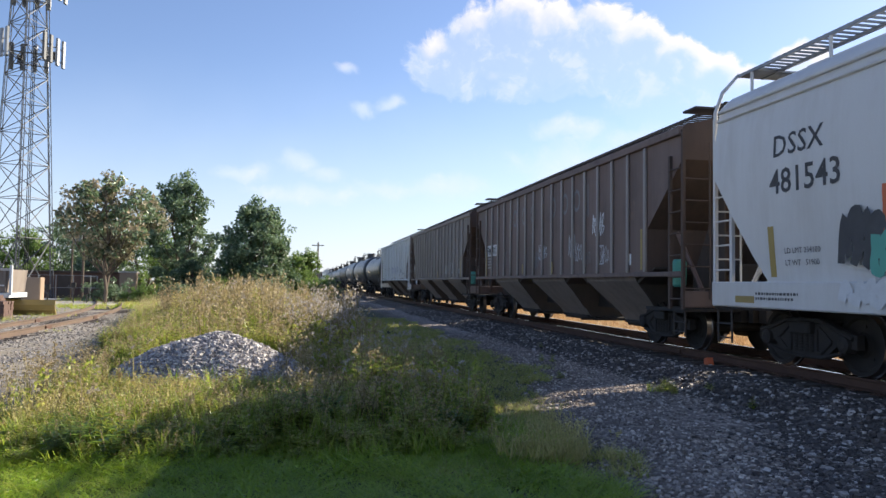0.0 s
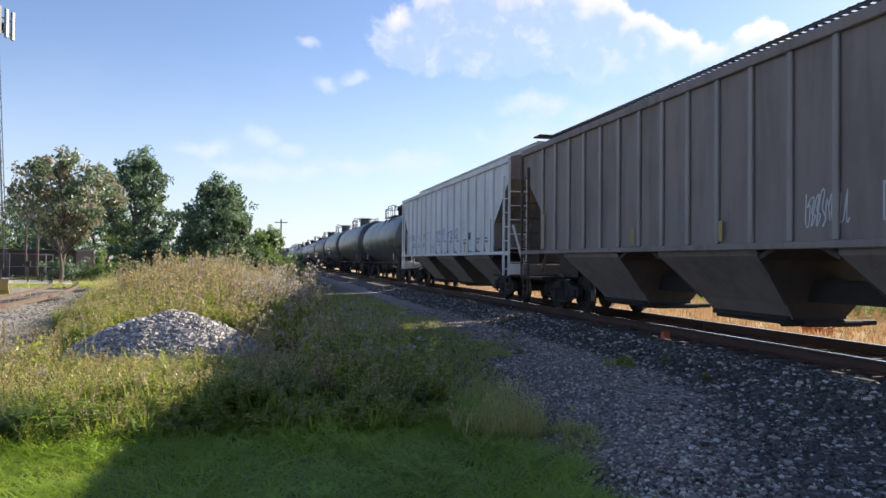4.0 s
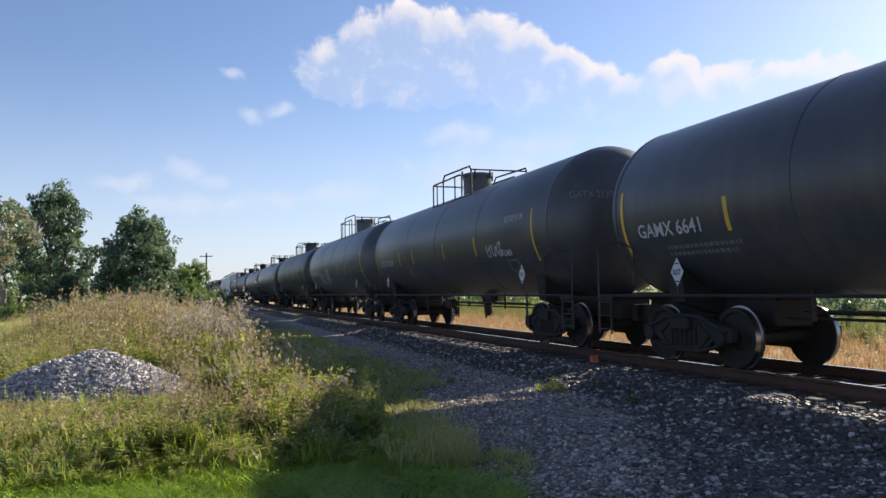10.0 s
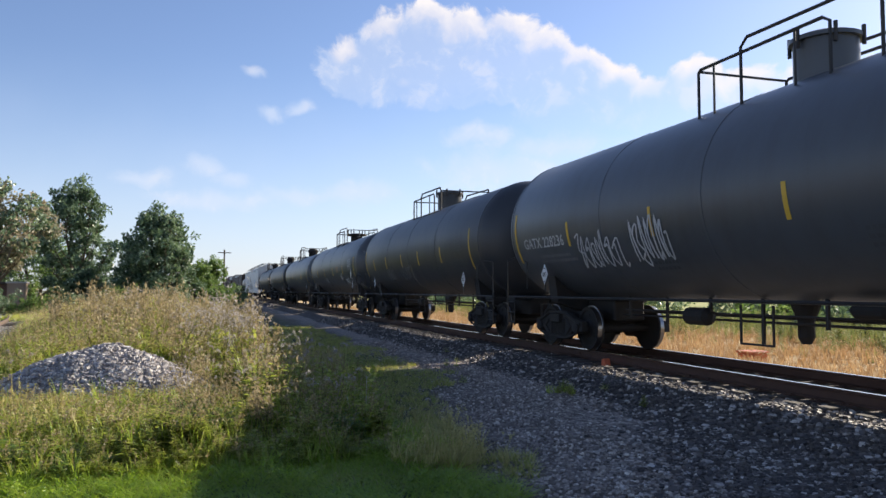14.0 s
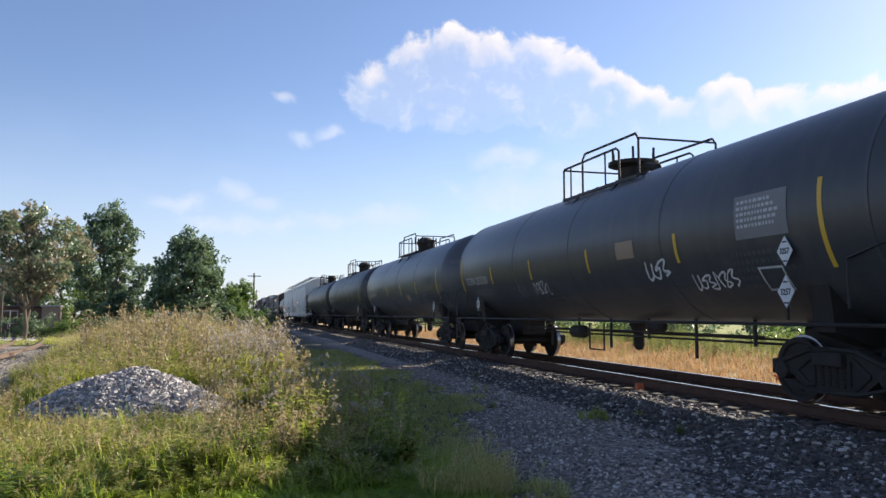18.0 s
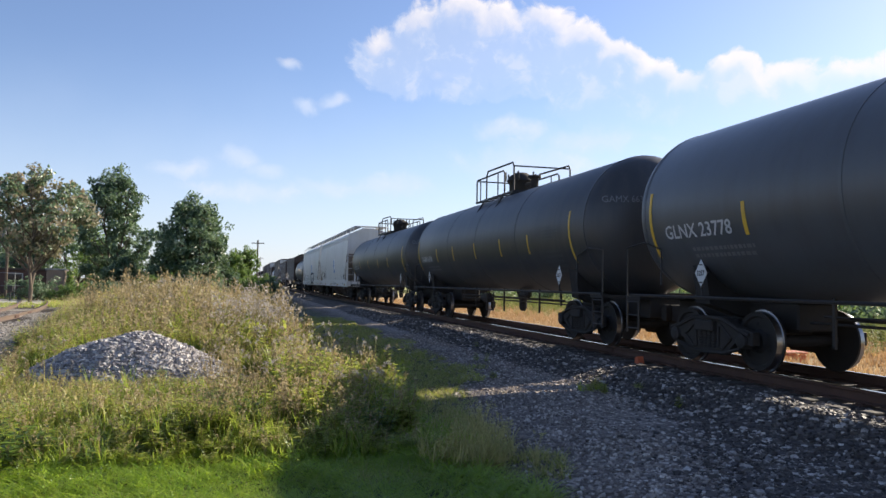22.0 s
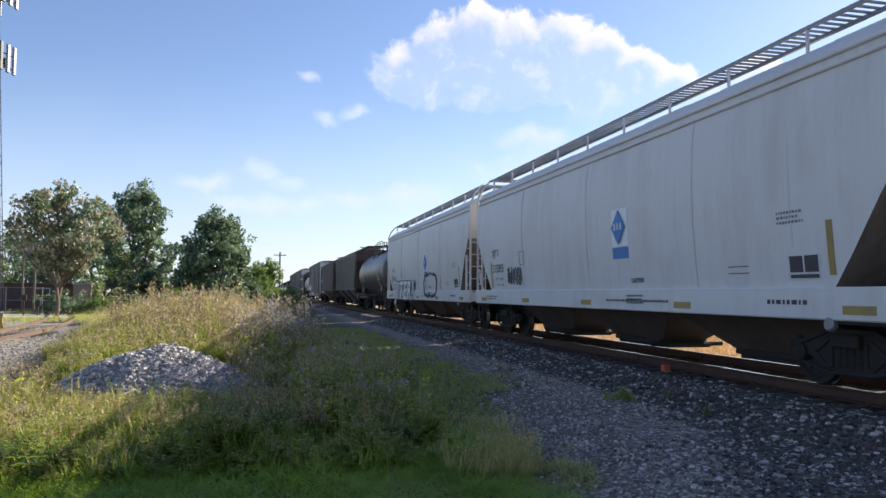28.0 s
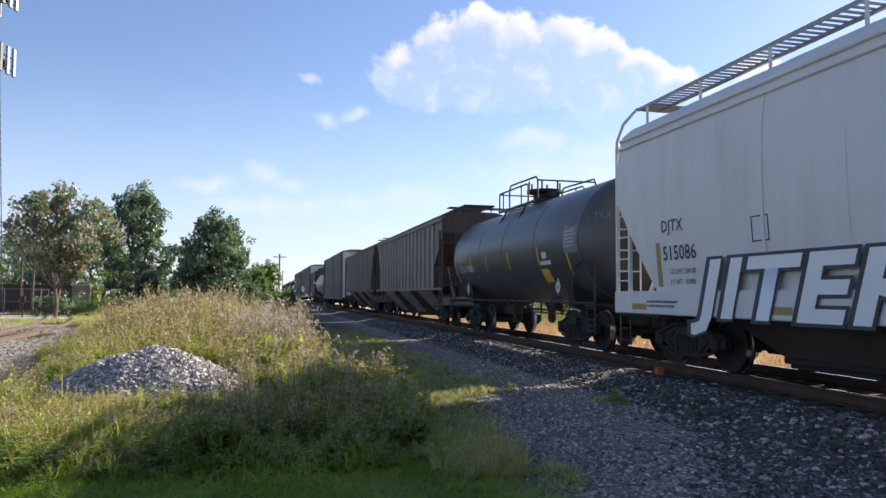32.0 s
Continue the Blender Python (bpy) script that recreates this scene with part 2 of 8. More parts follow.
def ground_paint(n, vec):
    x, y, _ = n.add("ShaderNodeSeparateXYZ", {0: vec}).outputs
    big = n.noise(vec, 0.22, 5, 0.6).outputs[0]
    mid = n.noise(vec, 1.6, 6, 0.65).outputs[0]
    fine = n.noise(vec, 22.0, 4, 0.7).outputs[0]
    chips = n.add("ShaderNodeTexVoronoi", {"Vector": vec, "Scale": 19.0}).outputs["Color"]
    chip = n.add("ShaderNodeSeparateColor", {0: chips}).outputs[0]
    turf = n.ramp(n.math("ADD", n.math("MULTIPLY", mid, 0.7), n.math("MULTIPLY", fine, 0.35)),
                  [(0.2, (0.02, 0.028, 0.008)), (0.5, (0.05, 0.062, 0.018)), (0.8, (0.12, 0.11, 0.045))])
    stone = n.ramp(n.math("ADD", n.math("MULTIPLY", chip, 0.7), n.math("MULTIPLY", fine, 0.3)), GREY_STONE)
    dust = n.mix(n.step(mid, 0.45, 0.75), stone, (0.165, 0.135, 0.112))
    worn = n.ramp(n.math("ADD", n.math("MULTIPLY", mid, 0.6), n.math("MULTIPLY", fine, 0.4)), [(0.25, (0.06, 0.046, 0.034)), (0.5, (0.13, 0.102, 0.076)), (0.8, (0.24, 0.20, 0.155))])
    hay = n.ramp(n.math("ADD", n.math("MULTIPLY", mid, 0.6), n.math("MULTIPLY", big, 0.4)), [(0.3, (0.30, 0.20, 0.09)), (0.6, (0.42, 0.31, 0.15)), (0.8, (0.30, 0.30, 0.10))])
    meadow = n.ramp(big, [(0.3, (0.20, 0.22, 0.05)), (0.6, (0.30, 0.30, 0.09)), (0.8, (0.14, 0.18, 0.04))])
    wob = n.math("MULTIPLY_ADD", n.noise(vec, 0.8, 5, 0.65).outputs[0], 2.2, -1.1)
    edge = n.math("MULTIPLY_ADD", n.step(y, 8.3, 13.2), 1.6, 2.45)
    apron = n.step(n.math("ADD", n.math("SUBTRACT", x, edge), n.math("MULTIPLY", wob, 0.6)), -0.18, 0.25)
    turf = n.mix(n.step(n.math("ADD", y, wob), 8.2, 9.6), turf, n.ramp(n.math("ADD", n.math("MULTIPLY", mid, 0.7), n.math("MULTIPLY", fine, 0.35)), [(0.2, (0.035, 0.04, 0.018)), (0.5, (0.075, 0.078, 0.035)), (0.8, (0.17, 0.15, 0.085))]))
    trod = n.math("SUBTRACT", 1.0, n.step(n.math("ADD", n.math("SUBTRACT", x, edge), n.math("MULTIPLY", wob, 1.1)), 0.2, 1.3))
    coarse = n.step(n.math("ADD", n.math("SUBTRACT", x, n.math("MULTIPLY_ADD", y, 0.44, 1.5)), wob), -0.3, 0.6)
    dust = n.mix(coarse, dust, n.ramp(n.math("ADD", n.math("MULTIPLY", chip, 0.7), n.math("MULTIPLY", fine, 0.3)), DARK_STONE))
    c = n.mix(apron, turf, n.mix(trod, dust, worn))
    side = n.math("MULTIPLY", n.step(n.math("SUBTRACT", n.math("MULTIPLY_ADD", x, -1.0, n.math("MULTIPLY", wob, 0.7)), n.math("MULTIPLY_ADD", n.math("MAXIMUM", y, 9.0), 0.17, 1.75)), -0.1, 0.6), n.math("SUBTRACT", 1.0, n.step(n.math("ADD", y, n.math("MULTIPLY", wob, 4.0)), 50.0, 62.0)))
    pale = n.mix(n.step(mid, 0.45, 0.62), n.ramp(chip, [(0.0, (0.16, 0.145, 0.13)), (0.6, (0.27, 0.245, 0.215)), (1.0, (0.38, 0.355, 0.32))]), (0.25, 0.215, 0.16))
    c = n.mix(side, c, pale)
    c = n.mix(n.step(n.math("ADD", x, wob), 11.2, 12.2), c, hay)
    c = n.mix(n.step(n.math("ADD", x, n.math("MULTIPLY", wob, 3.0)), 24.0, 32.0), c, meadow)
    return c


M = {
    "ground": material("ground", ground_paint, 0.95, bump=lambda n, v: (n.noise(v, 16, 5, 0.7).outputs[0], 0.7, 0.04)),
    "ballast": material("ballast", lambda n, v: n.ramp(n.math("ADD", n.math("MULTIPLY", n.add("ShaderNodeSeparateColor", {0: n.add("ShaderNodeTexVoronoi", {"Vector": v, "Scale": 16.0}).outputs["Color"]}).outputs[0], 0.7), n.math("MULTIPLY", n.noise(v, 20, 4).outputs[0], 0.3)),
                                           [(0.1, (0.04, 0.033, 0.03)), (0.5, (0.10, 0.083, 0.075)), (0.9, (0.24, 0.205, 0.18))]), 0.95,
                        bump=lambda n, v: (n.add("ShaderNodeTexVoronoi", {"Vector": v, "Scale": 16.0}).outputs["Distance"], 0.9, 0.04)),
    "stone": material("stone", stone_paint(GREY_STONE), 0.78, bump=soft_bump(60, 0.3, 0.004)),
    "dark_stone": material("dark_stone", stone_paint(DARK_STONE), 0.7, bump=soft_bump(60, 0.3, 0.004)),
    "pile_stone": material("pile_stone", stone_paint(PILE_STONE), 0.8, bump=soft_bump(60, 0.3, 0.004)),
    "yard_stone": material("yard_stone", stone_paint([(0.0, (0.12, 0.105, 0.09)), (0.4, (0.24, 0.215, 0.19)), (0.8, (0.36, 0.33, 0.30)), (1.0, (0.52, 0.50, 0.47))]), 0.85, bump=soft_bump(60, 0.3, 0.004)),
    "tie": material("tie", weathered((0.06, 0.048, 0.04), (0.14, 0.12, 0.10), 0.8, False), 0.9, bump=soft_bump(18, 0.5, 0.02)),
    "rail_rust": material("rail_rust", weathered((0.09, 0.045, 0.03), (0.15, 0.08, 0.05), 0.7, False), 0.75, 0.2, bump=soft_bump(30, 0.25, 0.006)),
    "rail_old": material("rail_old", weathered((0.115, 0.08, 0.06), (0.19, 0.13, 0.09), 0.7, False), 0.85, bump=soft_bump(30, 0.25, 0.006)),
    "rail_head": material("rail_head", weathered((0.55, 0.53, 0.52), (0.35, 0.32, 0.3), 0.4, False), 0.18, 1.0),
    "tank_black": material("tank_black", weathered((0.058, 0.062, 0.070), (0.115, 0.106, 0.098), 0.8, seed=1.0), 0.36, bump=soft_bump(1.2, 0.12, 0.05, 3)),
    "tank_soot": material("tank_soot", weathered((0.042, 0.044, 0.050), (0.09, 0.082, 0.075), 0.8, seed=5.0), 0.42, bump=soft_bump(1.2, 0.12, 0.05, 3)),
    "tank_grey": material("tank_grey", weathered((0.098, 0.105, 0.118), (0.07, 0.068, 0.068), 0.8, seed=3.0), 0.36, bump=soft_bump(1.2, 0.12, 0.05, 3)),
    "tank_pale": material("tank_pale", weathered((0.45, 0.45, 0.44), (0.3, 0.28, 0.25), 0.6, seed=3.0), 0.5),
    "hopper_grey": material("hopper_grey", weathered((0.72, 0.71, 0.69), (0.54, 0.51, 0.47), 0.7, seed=2.0), 0.45, bump=soft_bump(0.9, 0.15, 0.05, 3)),
    "hopper_white": material("hopper_white", weathered((0.75, 0.76, 0.77), (0.52, 0.48, 0.42), 0.9, spots=(0.60, 0.48, 0.34), seed=4.0), 0.55, bump=soft_bump(1.5, 0.15, 0.03, 3)),
    "hopper_brown": material("hopper_brown", weathered((0.20, 0.138, 0.117), (0.078, 0.06, 0.054), 0.95, spots=(0.26, 0.155, 0.105), seed=6.0), 0.65, bump=soft_bump(1.5, 0.15, 0.03, 3)),
    "hopper_dun": material("hopper_dun", weathered((0.26, 0.215, 0.19), (0.12, 0.096, 0.083), 0.95, spots=(0.34, 0.24, 0.18), seed=8.0), 0.65, bump=soft_bump(1.5, 0.15, 0.03, 3)),
    # ribs paler than the sides: the sky's sheen is put into the base colour
    "rib_sheen": material("rib_sheen", weathered((0.30, 0.265, 0.245), (0.15, 0.12, 0.105), 0.9, seed=11.0), 0.36),
    # near-black brown that puts the shade beneath the cars into the colour
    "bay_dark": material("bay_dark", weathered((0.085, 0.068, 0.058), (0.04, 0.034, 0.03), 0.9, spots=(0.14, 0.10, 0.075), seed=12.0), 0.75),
    "old_yellow": material("old_yellow", weathered((0.42, 0.30, 0.09), (0.25, 0.19, 0.09), 0.7, False), 0.55),
    "rust": material("rust", weathered((0.10, 0.068, 0.054), (0.05, 0.038, 0.033), 0.9, spots=(0.19, 0.13, 0.095), seed=7.0), 0.8, bump=soft_bump(4, 0.3, 0.02)),
    # tan-brown plate, toned down for the shade on downward slopes
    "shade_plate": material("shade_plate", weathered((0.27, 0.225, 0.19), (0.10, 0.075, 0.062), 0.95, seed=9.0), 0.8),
    "under": material("under", weathered((0.022, 0.019, 0.017), (0.05, 0.038, 0.03), 0.7, False), 0.8, bump=soft_bump(14, 0.3, 0.01)),
    "steel": material("steel", weathered((0.45, 0.43, 0.42), (0.2, 0.17, 0.15), 0.5, False), 0.28, 1.0),
    "iron": material("iron", weathered((0.035, 0.033, 0.033), (0.08, 0.06, 0.05), 0.6, False), 0.55, 0.3),
    "galvanised": material("galvanised", weathered((0.33, 0.34, 0.35), (0.22, 0.21, 0.2), 0.6, False), 0.5, 0.6),
    "mast_steel": material("mast_steel", weathered((0.15, 0.155, 0.16), (0.10, 0.095, 0.09), 0.6, False), 0.6, 0.3),
    "yellow": material("yellow", weathered((0.75, 0.46, 0.05), (0.5, 0.33, 0.08), 0.6, False), 0.45),
    "white_mark": material("white_mark", weathered((0.72, 0.73, 0.74), (0.45, 0.44, 0.43), 0.6, False), 0.5),
    "bright_white": material("bright_white", weathered((0.90, 0.90, 0.90), (0.75, 0.75, 0.74), 0.4, False), 0.4),
    "pale_mark": material("pale_mark", weathered((0.58, 0.59, 0.60), (0.32, 0.32, 0.32), 0.6, False), 0.6),
    "faint_mark": material("faint_mark", weathered((0.10, 0.105, 0.11), (0.06, 0.06, 0.06), 0.7, False), 0.6),
    "grey_mark": material("grey_mark", weathered((0.22, 0.22, 0.225), (0.12, 0.12, 0.12), 0.7, False), 0.6),
    "dark_mark": material("dark_mark", weathered((0.05, 0.05, 0.055), (0.12, 0.12, 0.12), 0.5, False), 0.6),
    "tan_mark": material("tan_mark", weathered((0.36, 0.26, 0.18), (0.3, 0.22, 0.16), 0.6, False), 0.6),
    "blue_mark": material("blue_mark", weathered((0.06, 0.22, 0.55), (0.12, 0.3, 0.6), 0.5, False), 0.5),
    "violet_mark": material("violet_mark", weathered((0.28, 0.27, 0.46), (0.36, 0.36, 0.5), 0.7, False), 0.6),
    "green_mark": material("green_mark", weathered((0.10, 0.42, 0.33), (0.08, 0.3, 0.25), 0.5, False), 0.5),
    "orange_mark": material("orange_mark", weathered((0.7, 0.16, 0.06), (0.5, 0.12, 0.06), 0.5, False), 0.55),
    "brick": material("brick", weathered((0.14, 0.085, 0.068), (0.10, 0.066, 0.055), 0.7, False), 0.9, bump=soft_bump(30, 0.3, 0.01)),
    "concrete": material("concrete", weathered((0.50, 0.48, 0.45), (0.36, 0.34, 0.32), 0.7, False), 0.9, bump=soft_bump(20, 0.3, 0.01)),
    "bark": material("bark", weathered((0.16, 0.125, 0.095), (0.09, 0.07, 0.055), 0.8), 0.95, bump=soft_bump(9, 0.7, 0.04)),
    "glass": material("glass", (0.02, 0.025, 0.03), 0.06),
    "rubber": material("rubber", weathered((0.02, 0.02, 0.021), (0.06, 0.055, 0.05), 0.5, False), 0.85),
    "lawn": leafy("lawn", [(0.0, (0.070, 0.135, 0.016)), (0.35, (0.20, 0.33, 0.032)), (0.7, (0.38, 0.50, 0.06)), (1.0, (0.62, 0.58, 0.15))], 0.4, 0.5, (0.72, 0.92, 0.06), 0.42),
    "weed": leafy("weed", [(0.0, (0.060, 0.105, 0.022)), (0.4, (0.19, 0.26, 0.05)), (0.75, (0.42, 0.42, 0.12)), (1.0, (0.72, 0.60, 0.27))], 0.4, 0.5, (0.8, 0.85, 0.12), 0.4),
    "blade": leafy("blade", [(0.0, (0.062, 0.125, 0.024)), (0.45, (0.19, 0.30, 0.055)), (0.8, (0.40, 0.47, 0.10)), (1.0, (0.72, 0.64, 0.26))], 0.38, 0.5, (0.75, 0.88, 0.08), 0.4),
    "straw": leafy("straw", [(0.0, (0.26, 0.26, 0.085)), (0.5, (0.48, 0.43, 0.17)), (1.0, (0.72, 0.64, 0.32))], 0.6, 0.4, (0.9, 0.7, 0.2)),
    "seed": leafy("seed", [(0.0, (0.20, 0.155, 0.08)), (0.5, (0.35, 0.29, 0.145)), (1.0, (0.58, 0.48, 0.32))], 0.7, 0.32, (0.82, 0.6, 0.3)),
    "stem": leafy("stem", [(0.0, (0.10, 0.075, 0.045)), (0.6, (0.20, 0.15, 0.085)), (1.0, (0.32, 0.26, 0.13))], 0.7, 0.2),
    "blossom": leafy("blossom", [(0.0, (0.26, 0.21, 0.17)), (0.5, (0.40, 0.34, 0.29)), (1.0, (0.64, 0.59, 0.54))], 0.7, 0.35, (0.8, 0.75, 0.7)),
    "leaf": leafy("leaf", [(0.0, (0.034, 0.068, 0.042)), (0.4, (0.10, 0.165, 0.095)), (0.75, (0.25, 0.33, 0.20)), (1.0, (0.44, 0.50, 0.35))], 0.35, 0.3, (0.4, 0.55, 0.15), 0.2),
    "leaf_dry": leafy("leaf_dry", [(0.0, (0.12, 0.13, 0.07)), (0.35, (0.23, 0.235, 0.14)), (0.65, (0.37, 0.325, 0.22)), (1.0, (0.52, 0.41, 0.29))], 0.5, 0.35, (0.6, 0.5, 0.28), 0.2),
    "leaf_light": leafy("leaf_light", [(0.0, (0.045, 0.09, 0.025)), (0.5, (0.13, 0.21, 0.058)), (1.0, (0.27, 0.35, 0.11))], 0.4, 0.4, (0.5, 0.7, 0.15), 0.25),
    # green darkened to carry the shade low among the weeds
    "weed_shade": leafy("weed_shade", [(0.0, (0.022, 0.045, 0.014)), (0.5, (0.065, 0.115, 0.032)), (1.0, (0.16, 0.23, 0.06))], 0.4, 0.4, (0.5, 0.75, 0.1), 0.35),
    "dry_verge": leafy("dry_verge", [(0.0, (0.17, 0.095, 0.045)), (0.4, (0.36, 0.22, 0.105)), (0.75, (0.52, 0.36, 0.19)), (1.0, (0.70, 0.58, 0.36))], 0.65, 0.35, (0.85, 0.52, 0.24), 0.3),
    "field_green": leafy("field_green", [(0.0, (0.12, 0.15, 0.04)), (0.5, (0.22, 0.25, 0.075)), (1.0, (0.34, 0.33, 0.12))], 0.7, 0.35, (0.6, 0.7, 0.2), 0.25),
}


# ---- mesh helpers ----
def mesh_of(bm, mats, smooth=False):
    me = bpy.data.meshes.new("mesh")
    bmesh.ops.recalc_face_normals(bm, faces=bm.faces)
    bm.to_mesh(me)
    bm.free()
    for m in mats if isinstance(mats, (list, tuple)) else [mats]:
        me.materials.append(m)
    if smooth:
        me.shade_smooth()
        me.set_sharp_from_angle(angle=radians(40))
    return me


def part(name, bm, mat, parent=None, label="", m=None, smooth=False):
    """Link a bmesh, or a finished mesh, as one object."""
    me = mesh_of(bm, mat, smooth) if isinstance(bm, bmesh.types.BMesh) else bm
    ob = new(name, me)
    if parent:
        ob.parent = parent
    if m is not None:
        ob.matrix_local = m
    if label:
        ob["label"] = label
    return ob


def clone(ob, parent, m):
    made = copy_thing(ob, m)
    made.parent = parent
    return made


def box(bm, x0, x1, y0, y1, z0, z1, bevel=0.0, mi=0):
    vs = [bm.verts.new((x, y, z)) for x in (x0, x1) for y in (y0, y1) for z in (z0, z1)]
    fs = [bm.faces.new([vs[i] for i in q]) for q in ((0, 1, 3, 2), (4, 6, 7, 5), (0, 4, 5, 1), (2, 3, 7, 6), (0, 2, 6, 4), (1, 5, 7, 3))]
    for f in fs:
        f.material_index = mi
    if bevel:
        es = list({e for f in fs for e in f.edges})
        bmesh.ops.bevel(bm, geom=es, offset=bevel, segments=1, affect="EDGES", profile=0.5)


def one_box(*a, **k):
    bm = bmesh.new()
    box(bm, *a, **k)
    return bm


def tube(bm, pts, r, sides=6, closed_ends=True, taper=None):
    """A round bar along a line of points."""
    pts = [Vector(p) for p in pts]
    rings, last = [], None
    for i, p in enumerate(pts):
        d = (pts[min(i + 1, len(pts) - 1)] - pts[max(i - 1, 0)]).normalized()
        a = d.orthogonal().normalized() if last is None else (last - d * last.dot(d)).normalized()
        last = a
        b = d.cross(a)
        rr = r if taper is None else r + (taper - r) * i / max(1, len(pts) - 1)
        rings.append([bm.verts.new(p + (a * math.cos(q) + b * math.sin(q)) * rr) for q in (2 * math.pi * k / sides for k in range(sides))])
    for r0, r1 in zip(rings, rings[1:]):
        for k in range(sides):
            bm.faces.new((r0[k], r0[(k + 1) % sides], r1[(k + 1) % sides], r1[k]))
    if closed_ends and sides > 2:
        bm.faces.new(rings[0][::-1])
        bm.faces.new(rings[-1])


def bar(pts, r, sides=6):
    bm = bmesh.new()
    tube(bm, pts, r, sides)
    return bm


def lathe(bm, profile, axis="y", seg=32, centre=(0, 0, 0)):
    """Turn a list of (along, radius) about an axis through centre."""
    rings = []
    for u, r in profile:
        ring = []
        for k in range(seg):
            c, s = math.cos(2 * math.pi * k / seg) * max(r, 1e-4), math.sin(2 * math.pi * k / seg) * max(r, 1e-4)
            p = {"y": (c, u, s), "x": (u, c, s), "z": (c, s, u)}[axis]
            ring.append(bm.verts.new(Vector(p) + Vector(centre)))
        rings.append(ring)
    for a, b in zip(rings, rings[1:]):
        for k in range(seg):
            bm.faces.new((a[k], a[(k + 1) % seg], b[(k + 1) % seg], b[k]))
    bm.faces.new(rings[0][::-1])
    bm.faces.new(rings[-1])


def slab(bm, outline, axis, lo, hi):
    """A flat outline, given as pairs in the other two axes, thickened from lo to hi along axis."""
    def at(p, v):
        return {"x": (v, p[0], p[1]), "y": (p[0], v, p[1]), "z": (p[0], p[1], v)}[axis]
    a = [bm.verts.new(at(p, lo)) for p in outline]
    b = [bm.verts.new(at(p, hi)) for p in outline]
    bm.faces.new(a[::-1])
    bm.faces.new(b)
    for i in range(len(a)):
        j = (i + 1) % len(a)
        bm.faces.new((a[i], a[j], b[j], b[i]))


def group(name, label, category, at=(0, 0, 0), grp="", kind=""):
    ob = new(name)
    ob.location = at
    return tagged(ob, label, category, grp, kind)


def from_arrays(name, verts, faces, mat, smooth=False):
    me = bpy.data.meshes.new(name)
    me.from_pydata(verts, [], faces)
    for m in mat if isinstance(mat, (list, tuple)) else [mat]:
        me.materials.append(m)
    if smooth:
        me.shade_smooth()
    return me


# ---- ground and tracks ----
def lie(x, y):
    """Height of the ground."""
    h = 0.5 * math.exp(-((x + 1.9) / 2.3) ** 2 - ((y - 24) / 9) ** 2)
    if 10.5 < x:
        h -= 0.22 * min(1.0, (x - 10.5) / 2.5)
    if x < -4:
        h += 0.04 * math.sin(x * 1.3) * math.cos(y * 0.7)
    return h


def build_ground():
    xs = sorted({-2500, -900, -400, -200, -120, -80, -60, -45, *np.arange(-34, -10, 2.0).tolist(), *np.arange(-10, 14, 0.5).tolist(), *np.arange(14, 40, 4.0).tolist(), 60, 100, 200, 400, 900, 2500})
    ys = sorted({-2500, -900, -300, -100, -50, -20, -10, *np.arange(-4, 46, 0.7).tolist(), *np.arange(46, 90, 4.0).tolist(), 110, 150, 220, 350, 600, 1200, 2500, 4500})
    verts = [(x, y, lie(x, y) + (0.025 * noise.noise((x * 0.9, y * 0.9, 0)) if abs(x) < 30 and -4 < y < 60 else 0)) for y in ys for x in xs]
    w = len(xs)
    faces = [(j * w + i, j * w + i + 1, (j + 1) * w + i + 1, (j + 1) * w + i) for j in range(len(ys) - 1) for i in range(w - 1)]
    tagged(new("ground", from_arrays("ground", verts, faces, M["ground"], True)), "rough lineside ground of turf, crushed stone and dry field", "ground", kind="structure")


def rail_bm(path):
    """A flat-bottomed rail along a list of points at head height: foot, web and head."""
    prof = [(-0.07, -0.175), (0.07, -0.175), (0.07, -0.162), (0.012, -0.145), (0.010, -0.05), (0.036, -0.036), (0.036, -0.004), (0.028, 0.0), (-0.028, 0.0), (-0.036, -0.004), (-0.036, -0.036), (-0.010, -0.05), (-0.012, -0.145), (-0.07, -0.162)]
    bm = bmesh.new()
    rings = []
    for i, (x, y, z) in enumerate(path):
        x0, y0, _ = path[max(i - 1, 0)]
        x1, y1, _ = path[min(i + 1, len(path) - 1)]
        d = Vector((x1 - x0, y1 - y0)).normalized()
        rings.append([bm.verts.new((x + u * d.y, y - u * d.x, z + v)) for u, v in prof])
    for a, b in zip(rings, rings[1:]):
        for k in range(len(prof)):
            f = bm.faces.new((a[k], a[(k + 1) % len(prof)], b[(k + 1) % len(prof)], b[k]))
            f.material_index = 1 if k in (6, 7, 8) else 0
    return bm


